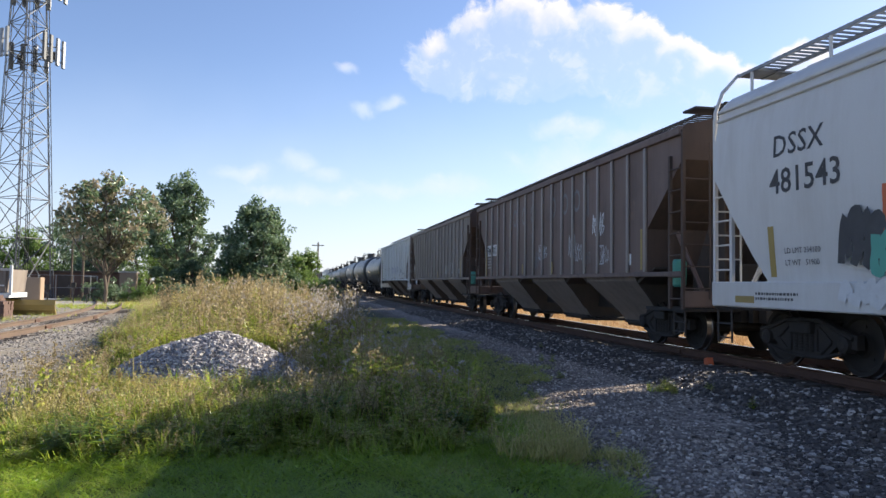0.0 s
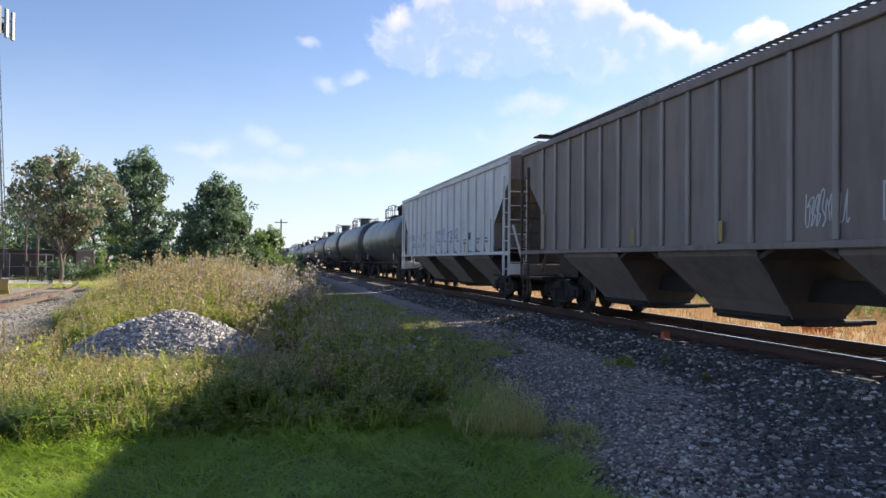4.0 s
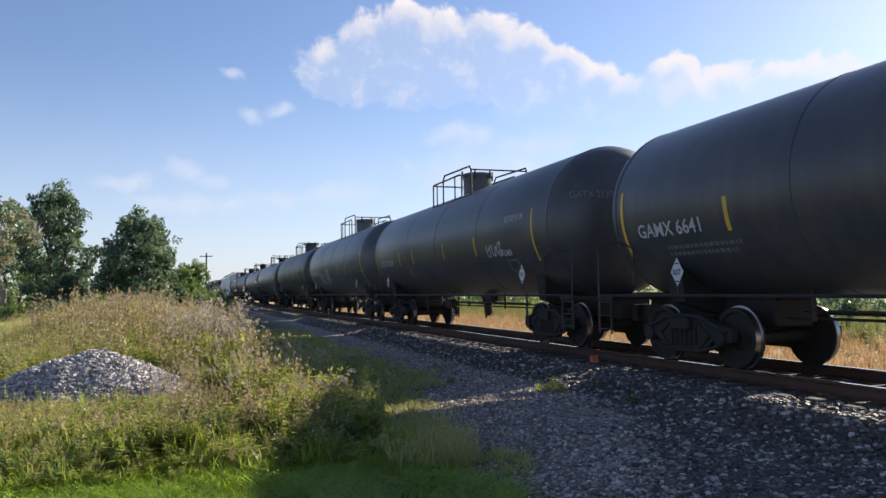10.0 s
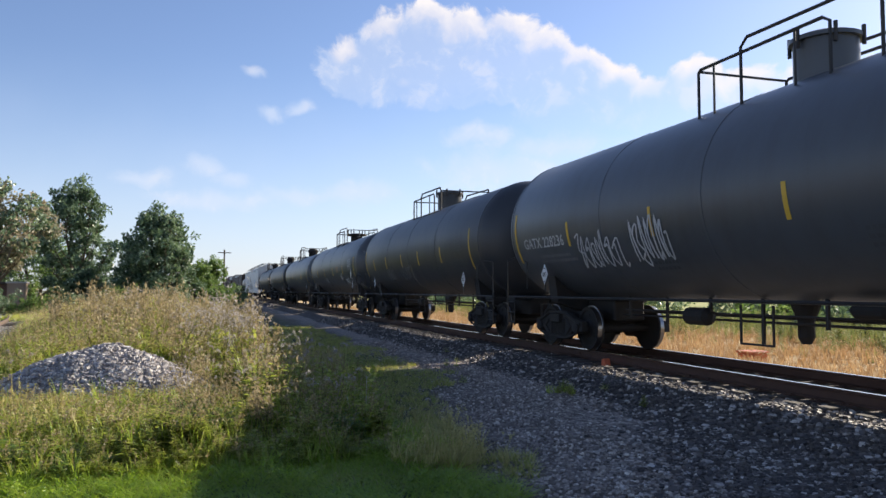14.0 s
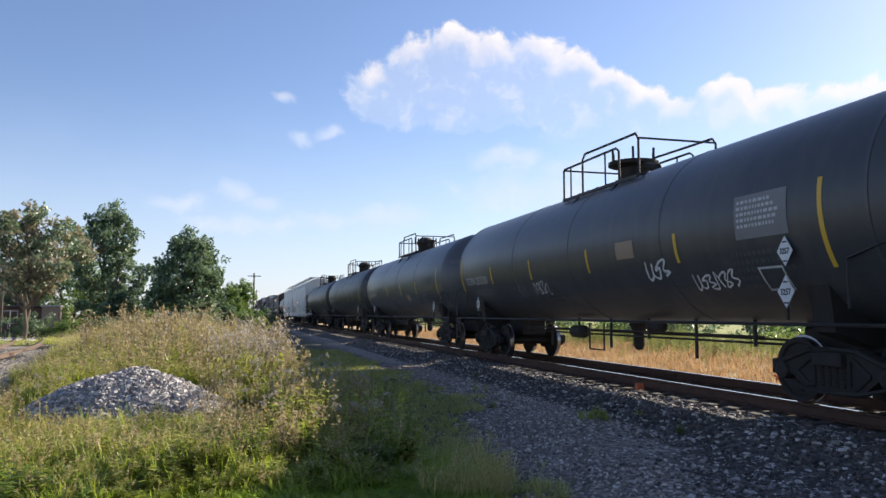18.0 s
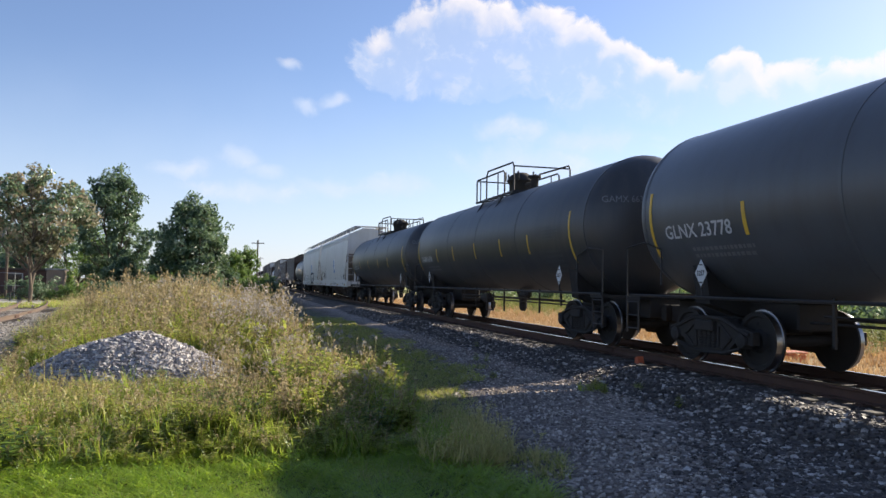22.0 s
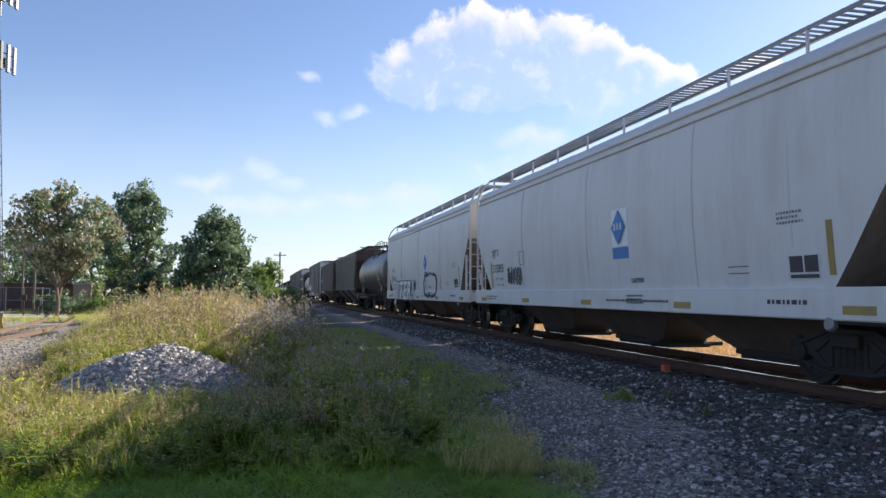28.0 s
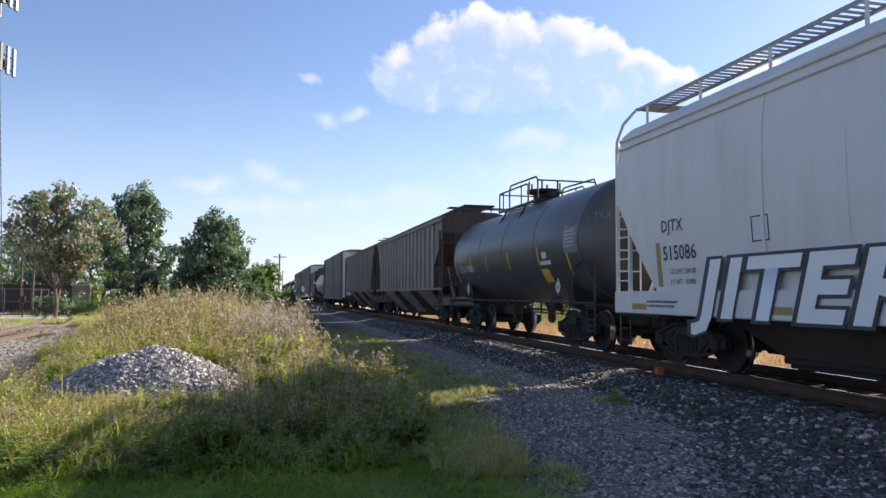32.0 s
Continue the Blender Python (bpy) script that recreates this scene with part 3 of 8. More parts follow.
def build_main_track():
    track = group("main_track", "straight railway track of steel rails on dark timber ties in ballast", "railway track", (TRACK_X, 0, 0), kind="structure")
    bm = bmesh.new()
    prof = [(-3.1, -0.08), (-2.55, 0.03), (-1.85, 0.17), (1.85, 0.17), (2.6, -0.02), (3.2, -0.3)]
    ys = [-200, -60, -10, *np.arange(-4, 60, 0.8), 80, 120, 200, 400, 900, 2000]
    rings = []
    for y in ys:
        rings.append([bm.verts.new((u + (0.13 * noise.noise((u, y * 0.8, 3)) if abs(u) > 1.9 else 0), y, v + 0.035 * noise.noise((u * 2, y * 1.3, 9)))) for u, v in prof])
    for a, b in zip(rings, rings[1:]):
        for k in range(len(prof) - 1):
            bm.faces.new((a[k], a[k + 1], b[k + 1], b[k]))
    part("ballast_bed", bm, M["ballast"], track, "grey crushed-stone ballast shoulder", smooth=True)
    for side in (-1, 1):
        part("rail", rail_bm([(side * GAUGE / 2, y, RAIL) for y in (-200, -20, 0, 20, 40, 80, 160, 400, 1000, 2000)]), [M["rail_rust"], M["rail_head"]], track, "brown steel rail with a polished running surface")
    # timber ties, joint bars and plates
    bm = bmesh.new()
    box(bm, -1.3, 1.3, -0.115, 0.115, RAIL - 0.36, RAIL - 0.185, 0.012)
    tie = mesh_of(bm, M["tie"])
    plate_bm = bmesh.new()
    for s in (-1, 1):
        box(plate_bm, s * GAUGE / 2 - 0.17, s * GAUGE / 2 + 0.17, -0.09, 0.09, RAIL - 0.186, RAIL - 0.172)
        for dx in (-0.1, 0.1):
            for dy in (-0.05, 0.05):
                box(plate_bm, s * GAUGE / 2 + dx - 0.012, s * GAUGE / 2 + dx + 0.012, dy - 0.012, dy + 0.012, RAIL - 0.175, RAIL - 0.15)
    plates = mesh_of(plate_bm, M["rail_rust"])
    rnd = random.Random(4)
    for i in range(260):
        y = -8 + i * 0.53 + rnd.uniform(-0.03, 0.03)
        t = part("tie", tie, None, track, m=pose(rnd.uniform(-0.06, 0.06), y, rnd.uniform(-0.01, 0.008), 0, 0, rnd.uniform(-1.2, 1.2)))
        if i < 110:
            part("tie_plates", plates, None, t)
    for y in (3.1, 15.0, 26.9, 38.8):
        for s in (-1, 1):
            part("joint_bar", one_box(s * GAUGE / 2 - 0.035, s * GAUGE / 2 + 0.035, y - 0.45, y + 0.45, RAIL - 0.14, RAIL - 0.05, 0.008), M["rail_rust"], track)
    return track


def build_siding():
    track = group("siding_track", "rusty old siding rails half sunk in gravel and weeds", "railway track", (0, 0, 0), kind="structure")
    def bend(y):
        return -8.75 - 0.0045 * max(0.0, y - 24) ** 2
    for off in (-0.72, 0.72):
        part("rail", rail_bm([(bend(y) + off, y, 0.17) for y in np.arange(6, 62, 3.0)]), [M["rail_old"], M["rail_old"]], track, "rusty brown siding rail")
    tie = mesh_of(one_box(-1.25, 1.25, -0.11, 0.11, -0.14, 0.008, 0.012), M["tie"])
    rnd = random.Random(8)
    for i in range(80):
        y = 8 + i * 0.62
        part("tie", tie, None, track, m=pose(bend(y) + rnd.uniform(-0.05, 0.05), y, 0.0, 0, 0, rnd.uniform(-2, 2) + 0.5 * max(0.0, y - 24)))
    for y, s in ((26, 0.72), (33, 0.72), (36, 0.72), (30, -0.72)):
        part("rail_clamp", one_box(bend(y) + s - 0.06, bend(y) + s + 0.06, y - 0.25, y + 0.25, 0.02, 0.14, 0.01), M["rail_rust"], track)


def stones(count, place, size, seed, mat, name):
    """Broken stone, joined: squashed, dented eight-corner lumps."""
    rng = np.random.default_rng(seed)
    base = np.array([(x, y, z) for x in (-1, 1) for y in (-1, 1) for z in (-1, 1)], float)
    quads = np.array([(0, 1, 3, 2), (4, 6, 7, 5), (0, 4, 5, 1), (2, 3, 7, 6), (0, 2, 6, 4), (1, 5, 7, 3)])
    pts = place(rng, count)
    count = len(pts)
    v = base[None] * rng.uniform(0.55, 1.0, (count, 8, 3))
    a, b = rng.uniform(0, 6.28, count), rng.uniform(-0.7, 0.7, count)
    ca, sa, cb, sb = np.cos(a), np.sin(a), np.cos(b), np.sin(b)
    rz = np.stack([np.stack([ca, -sa, 0 * a], -1), np.stack([sa, ca, 0 * a], -1), np.stack([0 * a, 0 * a, 1 + 0 * a], -1)], 1)
    rx = np.stack([np.stack([1 + 0 * a, 0 * a, 0 * a], -1), np.stack([0 * a, cb, -sb], -1), np.stack([0 * a, sb, cb], -1)], 1)
    s = rng.uniform(size[0], size[1], (count, 1, 1)) * rng.choice([0.7, 1.0, 1.0, 1.35], (count, 1, 1))
    v = np.einsum("nij,nkj->nki", rz @ rx, v * np.array([1.0, 0.8, 0.62])) * s + pts[:, None]
    me = bpy.data.meshes.new(name)
    me.from_pydata(v.reshape(-1, 3).tolist(), [], (quads[None] + 8 * np.arange(count)[:, None, None]).reshape(-1, 4).tolist())
    me.materials.append(mat)
    return me


def scatter(x0, x1, y0, y1, near=0.0, keep=None, lift=0.0):
    """Random spots in a rectangle, thinning with y where near is set."""
    def place(rng, n):
        x = rng.uniform(x0, x1, n)
        u = rng.uniform(0, 1, n)
        y = y0 + (y1 - y0) * (u ** (1 + near))
        p = np.stack([x, y, [lie(a, b) + lift for a, b in zip(x, y)]], -1)
        return p[keep(p[:, 0], p[:, 1], rng)] if keep else p
    return place


def apron_edge(y):
    return 2.45 + np.clip((y - 8.3) / 4.9, 0, 1) * 1.6


def build_stones():
    def on_apron(x, y, rng):
        return (x > apron_edge(y) + rng.normal(0, 0.25, len(x))) & (x < 1.6 + 0.44 * y + rng.normal(0, 0.35, len(x)))

    def on_coarse(x, y, rng):
        return x > 1.6 + 0.44 * y + rng.normal(0, 0.35, len(x))
    tagged(new("loose_stone", stones(42000, scatter(2.0, 6.2, 3.4, 24, 0.8, on_apron, 0.003), (0.010, 0.023), 1, M["stone"], "stones")), "loose pale grey crushed stone strewn over the lineside apron", "gravel", kind="stuff")
    tagged(new("coarse_stone", stones(26000, scatter(2.6, 6.6, 3.0, 12, 0.5, on_coarse, 0.004), (0.013, 0.032), 6, M["dark_stone"], "coarse_stones")), "darker coarse crushed stone near the rails", "gravel", kind="stuff")

    def shoulder(rng, n):
        y = 2 + 40 * rng.uniform(0, 1, n) ** 1.7
        u = rng.uniform(-3.0, -0.9, n)
        z = np.interp(u, [-3.1, -2.55, -1.85, 0], [-0.06, 0.03, 0.17, 0.17])
        return np.stack([TRACK_X + u, y, z + 0.012], -1)
    tagged(new("ballast_stone", stones(22000, shoulder, (0.018, 0.036), 2, M["dark_stone"], "ballast_stones")), "grey ballast stone heaped along the rails", "gravel", kind="stuff")

    def gravel_left(rng, n):
        y = 9 + 30 * rng.uniform(0, 1, n) ** 1.3
        x = rng.uniform(-12, -3.2, n)
        x, y = x[x < -1.6 - 0.17 * y], y[x < -1.6 - 0.17 * y]
        return np.stack([x, y, [lie(a, b) + 0.01 for a, b in zip(x, y)]], -1)
    tagged(new("yard_stone", stones(11000, gravel_left, (0.014, 0.034), 3, M["yard_stone"], "yard_stones")), "pale loose stone round the siding", "gravel", kind="stuff")


PILE = (-1.28, 12.35)


def pile_height(x, y):
    u, v = (x - PILE[0]) / 1.75, (y - PILE[1]) / 1.45
    r = math.hypot(u, v)
    peak = 0.82 * max(0.0, 1 - r ** 1.25)
    # the heap runs out in a long low toe to one side
    toe = 0.22 * math.exp(-((x - PILE[0] + 1.3) / 1.0) ** 2 - ((y - PILE[1]) / 1.0) ** 2)
    return max(0.0, peak) + toe + 0.03 * noise.noise((x * 3, y * 3, 1))


def build_pile():
    thing = group("gravel_pile", "heap of pale grey crushed stone among tall weeds", "gravel pile", (PILE[0], PILE[1], 0.0))
    bm = bmesh.new()
    bmesh.ops.create_grid(bm, x_segments=44, y_segments=40, size=1.0)
    for v in bm.verts:
        x, y = v.co.x * 2.9, v.co.y * 2.0
        v.co = (x, y, pile_height(x + PILE[0], y + PILE[1]) - 0.05)
    part("mound", bm, M["pile_stone"], thing, smooth=True)

    def on_pile(rng, n):
        x, y = rng.uniform(-2.9, 2.9, n), rng.uniform(-2.0, 1.6, n)
        z = np.array([pile_height(a + PILE[0], b + PILE[1]) for a, b in zip(x, y)])
        k = z > 0.03
        return np.stack([x, y, z - 0.03], -1)[k]
    ob = part("crushed_stone", stones(30000, on_pile, (0.015, 0.034), 5, M["pile_stone"], "pile_stones"), None, thing)
    ob["kind"] = "stuff"


build_ground()
build_stones()
build_pile()


# ---- the freight train ----
WHEEL_R = 0.457
SHARED = {}


def wheelset_mesh():
    if "wheelset" not in SHARED:
        bm = bmesh.new()
        for s in (-1, 1):
            x = s * 0.72
            lathe(bm, [(x - 0.07 * s, 0.10), (x - 0.07 * s, 0.40), (x - 0.07 * s, 0.485), (x - 0.035 * s, 0.485), (x - 0.03 * s, WHEEL_R), (x + 0.07 * s, WHEEL_R - 0.006), (x + 0.07 * s, 0.385), (x + 0.035 * s, 0.36), (x + 0.03 * s, 0.19), (x + 0.075 * s, 0.15), (x + 0.075 * s, 0.07)], "x", 28)
            # casting holes let the turning be seen
            for k in range(3):
                a = k * 2.094
                lathe(bm, [(x + 0.034 * s, 0.03), (x + 0.05 * s, 0.025)], "x", 6, (0, 0.27 * math.cos(a), 0.27 * math.sin(a)))
        lathe(bm, [(-0.98, 0.07), (-0.6, 0.085), (0.6, 0.085), (0.98, 0.07)], "x", 12)
        SHARED["wheelset"] = mesh_of(bm, [M["under"], M["steel"]], True)
        for p in SHARED["wheelset"].polygons:
            r = math.hypot(p.center[1], p.center[2])
            if r > 0.44 and abs(p.center[0]) > 0.68:
                p.material_index = 1
    return SHARED["wheelset"]


def side_frame_mesh():
    if "frame" not in SHARED:
        bm = bmesh.new()
        out = [(-1.12, 0.40), (-1.12, 0.60), (-0.78, 0.66), (-0.42, 0.80), (0.42, 0.80), (0.78, 0.66), (1.12, 0.60), (1.12, 0.40), (0.72, 0.42), (0.42, 0.20), (-0.42, 0.20), (-0.72, 0.42)]
        hole1 = [(-0.62, 0.47), (-0.36, 0.66), (-0.30, 0.66), (-0.30, 0.30), (-0.40, 0.30)]
        slab(bm, out, "x", -0.06, 0.06)
        # openings shown as sunk darker pockets with raised ribs round them
        for s in (-1, 1):
            pts = [(s * a, b) for a, b in hole1]
            for p, q in zip(pts, pts[1:] + pts[:1]):
                tube(bm, [(-0.065, *p), (-0.065, *q)], 0.028, 5)
            lathe(bm, [(-0.13, 0.06), (-0.11, 0.115), (-0.05, 0.125), (0.06, 0.125)], "x", 14, (0, s * 0.89, 0.457))
            tube(bm, [(-0.07, s * 1.05, 0.55), (-0.07, s * 0.80, 0.62), (-0.07, s * 0.40, 0.76), (-0.07, 0, 0.78)], 0.035, 5)
            tube(bm, [(-0.07, s * 0.85, 0.33), (-0.07, s * 0.42, 0.23), (-0.07, 0, 0.22)], 0.03, 5)
        for y in (-0.18, -0.06, 0.06, 0.18):
            for dz in np.arange(0.3, 0.56, 0.045):
                lathe(bm, [(dz, 0.05), (dz + 0.028, 0.05)], "z", 8, (-0.05, y, 0))
        box(bm, -0.16, 0.1, -0.24, 0.24, 0.56, 0.74, 0.02)
        SHARED["frame"] = mesh_of(bm, M["under"])
        SHARED["bolster"] = mesh_of(one_box(-1.0, 1.0, -0.2, 0.2, 0.5, 0.74, 0.03), M["under"])
        bm = bmesh.new()
        for s in (-1, 1):
            box(bm, -0.75, 0.75, s * 0.38 - 0.05, s * 0.38 + 0.05, 0.32, 0.42, 0.01)
            for x in (-0.72, 0.72):
                box(bm, x - 0.05, x + 0.05, s * 0.43 - 0.03, s * 0.43 + 0.03, 0.22, 0.56, 0.01)
        SHARED["brakes"] = mesh_of(bm, M["under"])
    return SHARED["frame"]


WHEELS = []


def bogie(car, y):
    b = new("bogie")
    b.parent = car
    b.location = (0, y, 0)
    fm = side_frame_mesh()
    part("side_frame", fm, None, b, m=pose(-0.98, 0, 0))
    part("side_frame", fm, None, b, m=pose(0.98, 0, 0, 0, 0, 180))
    part("bolster", SHARED["bolster"], None, b)
    part("brake_rigging", SHARED["brakes"], None, b)
    for s in (-1, 1):
        w = part("wheelset", wheelset_mesh(), None, b, "dark steel wheels with bright rims on an axle")
        w.matrix_parent_inverse = Matrix.Translation((0, s * 0.89, WHEEL_R))
        WHEELS.append(w)


def coupler(car, end, half):
    bm = bmesh.new()
    y = end * half
    box(bm, -0.09, 0.09, min(y, y - end * 0.9), max(y, y - end * 0.9), 0.62, 0.86, 0.02)
    slab(bm, [(-0.16, y - 0.0), (0.16, y), (0.18, y + end * 0.24), (0.02, y + end * 0.30), (-0.02, y + end * 0.12), (-0.17, y + end * 0.16)], "z", 0.58, 0.90)
    part("coupler", bm, M["under"], car)
    part("air_hose", bar([(0.35, y - end * 0.1, 0.72), (0.38, y + end * 0.1, 0.55), (0.3, y + end * 0.28, 0.36), (0.2, y + end * 0.42, 0.33)], 0.028, 6), M["rubber"], car)


def ladder(car, x, y, z0, z1, wide, along, mat, rungs=6, name="ladder", r=0.02):
    """Two stiles and rungs. along 'y': the rungs run along the car, 'x': across it."""
    bm = bmesh.new()
    d = (0, wide, 0) if along == "y" else (wide, 0, 0)
    for k in (0, 1):
        tube(bm, [(x + d[0] * k, y + d[1] * k, z0), (x + d[0] * k, y + d[1] * k, z1)], r * 1.3, 5)
    for i in range(rungs):
        z = z0 + 0.08 + (z1 - z0 - 0.16) * i / (rungs - 1)
        tube(bm, [(x, y, z), (x + d[0], y + d[1], z)], r * 0.9, 5)
    return part(name, bm, mat, car)


def lettering(text, size, mat, parent, y, z, surface, name="lettering", label="", bold=0.0, spacing=1.0, shear=0.0, wide=0.0):
    """Flat letters lying on a side; y is where the first letter begins (reading towards -y), z the base line. surface(z) gives x."""
    cu = bpy.data.curves.new("text", "FONT")
    cu.body, cu.size, cu.offset, cu.space_character, cu.shear = text, size, bold, spacing, shear
    cu.resolution_u = 2
    tmp = bpy.data.objects.new("text", cu)
    me = bpy.data.meshes.new_from_object(tmp)
    bpy.data.objects.remove(tmp)
    co = np.empty(len(me.vertices) * 3)
    me.vertices.foreach_get("co", co)
    co = co.reshape(-1, 3)
    if wide:
        co[:, 0] *= wide / max(1e-6, co[:, 0].max())
    out = np.stack([np.array([surface(z + v) for v in co[:, 1]]), y - co[:, 0], z + co[:, 1]], -1)
    me.vertices.foreach_set("co", out.ravel())
    me.materials.clear()
    me.materials.append(mat)
    me.update()
    return part(name, me, None, parent, label)


def patch(parent, mat, y0, y1, z0, z1, surface, name="mark", label="", steps=6, thick=0.004):
    """A thin painted panel or plate lying on a side between y0, y1 and z0, z1."""
    bm = bmesh.new()
    cols = []
    for i in range(steps + 1):
        z = z0 + (z1 - z0) * i / steps
        cols.append([bm.verts.new((surface(z) + k, y, z)) for k in (0, thick) for y in (y0, y1)])
    for a, b in zip(cols, cols[1:]):
        bm.faces.new((a[0], a[1], b[1], b[0]))
        bm.faces.new((a[2], b[2], b[3], a[3]))
        bm.faces.new((a[0], b[0], b[2], a[2]))
        bm.faces.new((a[1], a[3], b[3], b[1]))
    bm.faces.new((cols[0][0], cols[0][2], cols[0][3], cols[0][1]))
    bm.faces.new((cols[-1][0], cols[-1][1], cols[-1][3], cols[-1][2]))
    return part(name, bm, mat, parent, label)


def bars(parent, mat, y, z, rows, surface, wide=0.9, size=0.05, name="small_print", seed=0):
    """Small print too fine to read: rows of short bars."""
    rnd = random.Random(seed)
    bm = bmesh.new()
    for r in range(rows):
        zz, yy = z - r * size * 1.9, y
        while yy > y - wide * rnd.uniform(0.75, 1.0):
            w = rnd.uniform(0.6, 1.8) * size
            xs = surface(zz), surface(zz + size)
            bm.faces.new([bm.verts.new(p) for p in ((xs[0], yy, zz), (xs[0], yy - w, zz), (xs[1], yy - w, zz + size), (xs[1], yy, zz + size))])
            yy -= w + size * 0.6
    ob = part(name, bm, mat, parent)
    ob["kind"] = "stuff"
    return ob


def scrawl(parent, mat, y, z, wide, tall, surface, seed, strokes=7, thick=0.03, name="graffiti"):
    """Sprayed handwriting: a run of joined angular strokes, as a thin ribbon on the side."""
    rnd = random.Random(seed)
    bm = bmesh.new()
    cell = wide / strokes
    knots = []
    for k in range(strokes):
        x0, up = k * cell, rnd.uniform(0.75, 1.0)
        shape = rnd.choice(((0.1, 0.0, 0.35, 1.0, 0.8, 0.1, 0.6, 0.5), (0.2, 1.0, 0.1, 0.2, 0.6, 0.0, 0.9, 0.6, 0.4, 0.55), (0.1, 0.9, 0.7, 1.0, 0.3, 0.5, 0.9, 0.3, 0.2, 0.0), (0.5, 1.0, 0.4, 0.0, 0.9, 0.15)))
        for a, b in zip(shape[::2], shape[1::2]):
            knots.append((y - x0 - cell * a * 1.1, z + tall * (0.08 + 0.84 * b * up) + 0.06 * tall * rnd.uniform(-1, 1)))
    pts = []
    for i in range(len(knots) - 1):
        p = [Vector(knots[max(0, min(len(knots) - 1, i + d))]) for d in (-1, 0, 1, 2)]
        for t in (0, 0.25, 0.5, 0.75):
            pts.append(0.5 * (2 * p[1] + (p[2] - p[0]) * t + (2 * p[0] - 5 * p[1] + 4 * p[2] - p[3]) * t * t + (3 * p[1] - p[0] - 3 * p[2] + p[3]) * t ** 3))
    last = None
    for i, c in enumerate(pts):
        d = (pts[min(i + 1, len(pts) - 1)] - pts[max(i - 1, 0)]).normalized()
        e = Vector((-d.y, d.x)) * thick * rnd.uniform(0.35, 0.6)
        pair = [bm.verts.new((surface(c.y + s * e.y) - 0.00008 * i, c.x + s * e.x, c.y + s * e.y)) for s in (-1, 1)]
        if last:
            bm.faces.new((last[0], last[1], pair[1], pair[0]))
        last = pair
    return part(name, bm, mat, parent, "sprayed graffiti scrawl")


def diamond(parent, y, z, size, surface):
    bm = bmesh.new()
    slab(bm, [(y, z - size), (y + size * 0.72, z), (y, z + size), (y - size * 0.72, z)], "x", surface(z) - 0.012, surface(z) - 0.002)
    p = part("placard", bm, M["white_mark"], parent, "white diamond hazard placard")
    bm = bmesh.new()
    for k in (0.55, -0.72):
        slab(bm, [(y - 0.2 * size, z + k * size), (y + 0.2 * size, z + k * size), (y + 0.2 * size, z + (k + 0.1) * size), (y - 0.2 * size, z + (k + 0.1) * size)], "x", surface(z) - 0.015, surface(z) - 0.011)
    part("placard_print", bm, M["dark_mark"], p)
    lettering("3257", size * 0.52, M["dark_mark"], p, y + size * 0.46, z - size * 0.18, lambda q: surface(z) - 0.016, "placard_number", "", 0.004, wide=size * 0.92)
    return p


def head_text(car, text, body, r, cz, hh):
    """The number once more on the domed end, wrapped on its curve."""
    ob = lettering(text, 0.2, M["grey_mark"], car, 0, 0, lambda z: 0.0, "end_mark", "faded number on the domed end")
    for v in ob.data.vertices:
        x, z = -1.28 - v.co.y * 0.85, 0.42 + v.co.z
        v.co = (x, -(body - hh + hh * math.sqrt(max(0.0, 1 - (x * x + z * z) / (r * r)))) - 0.02, cz + z)


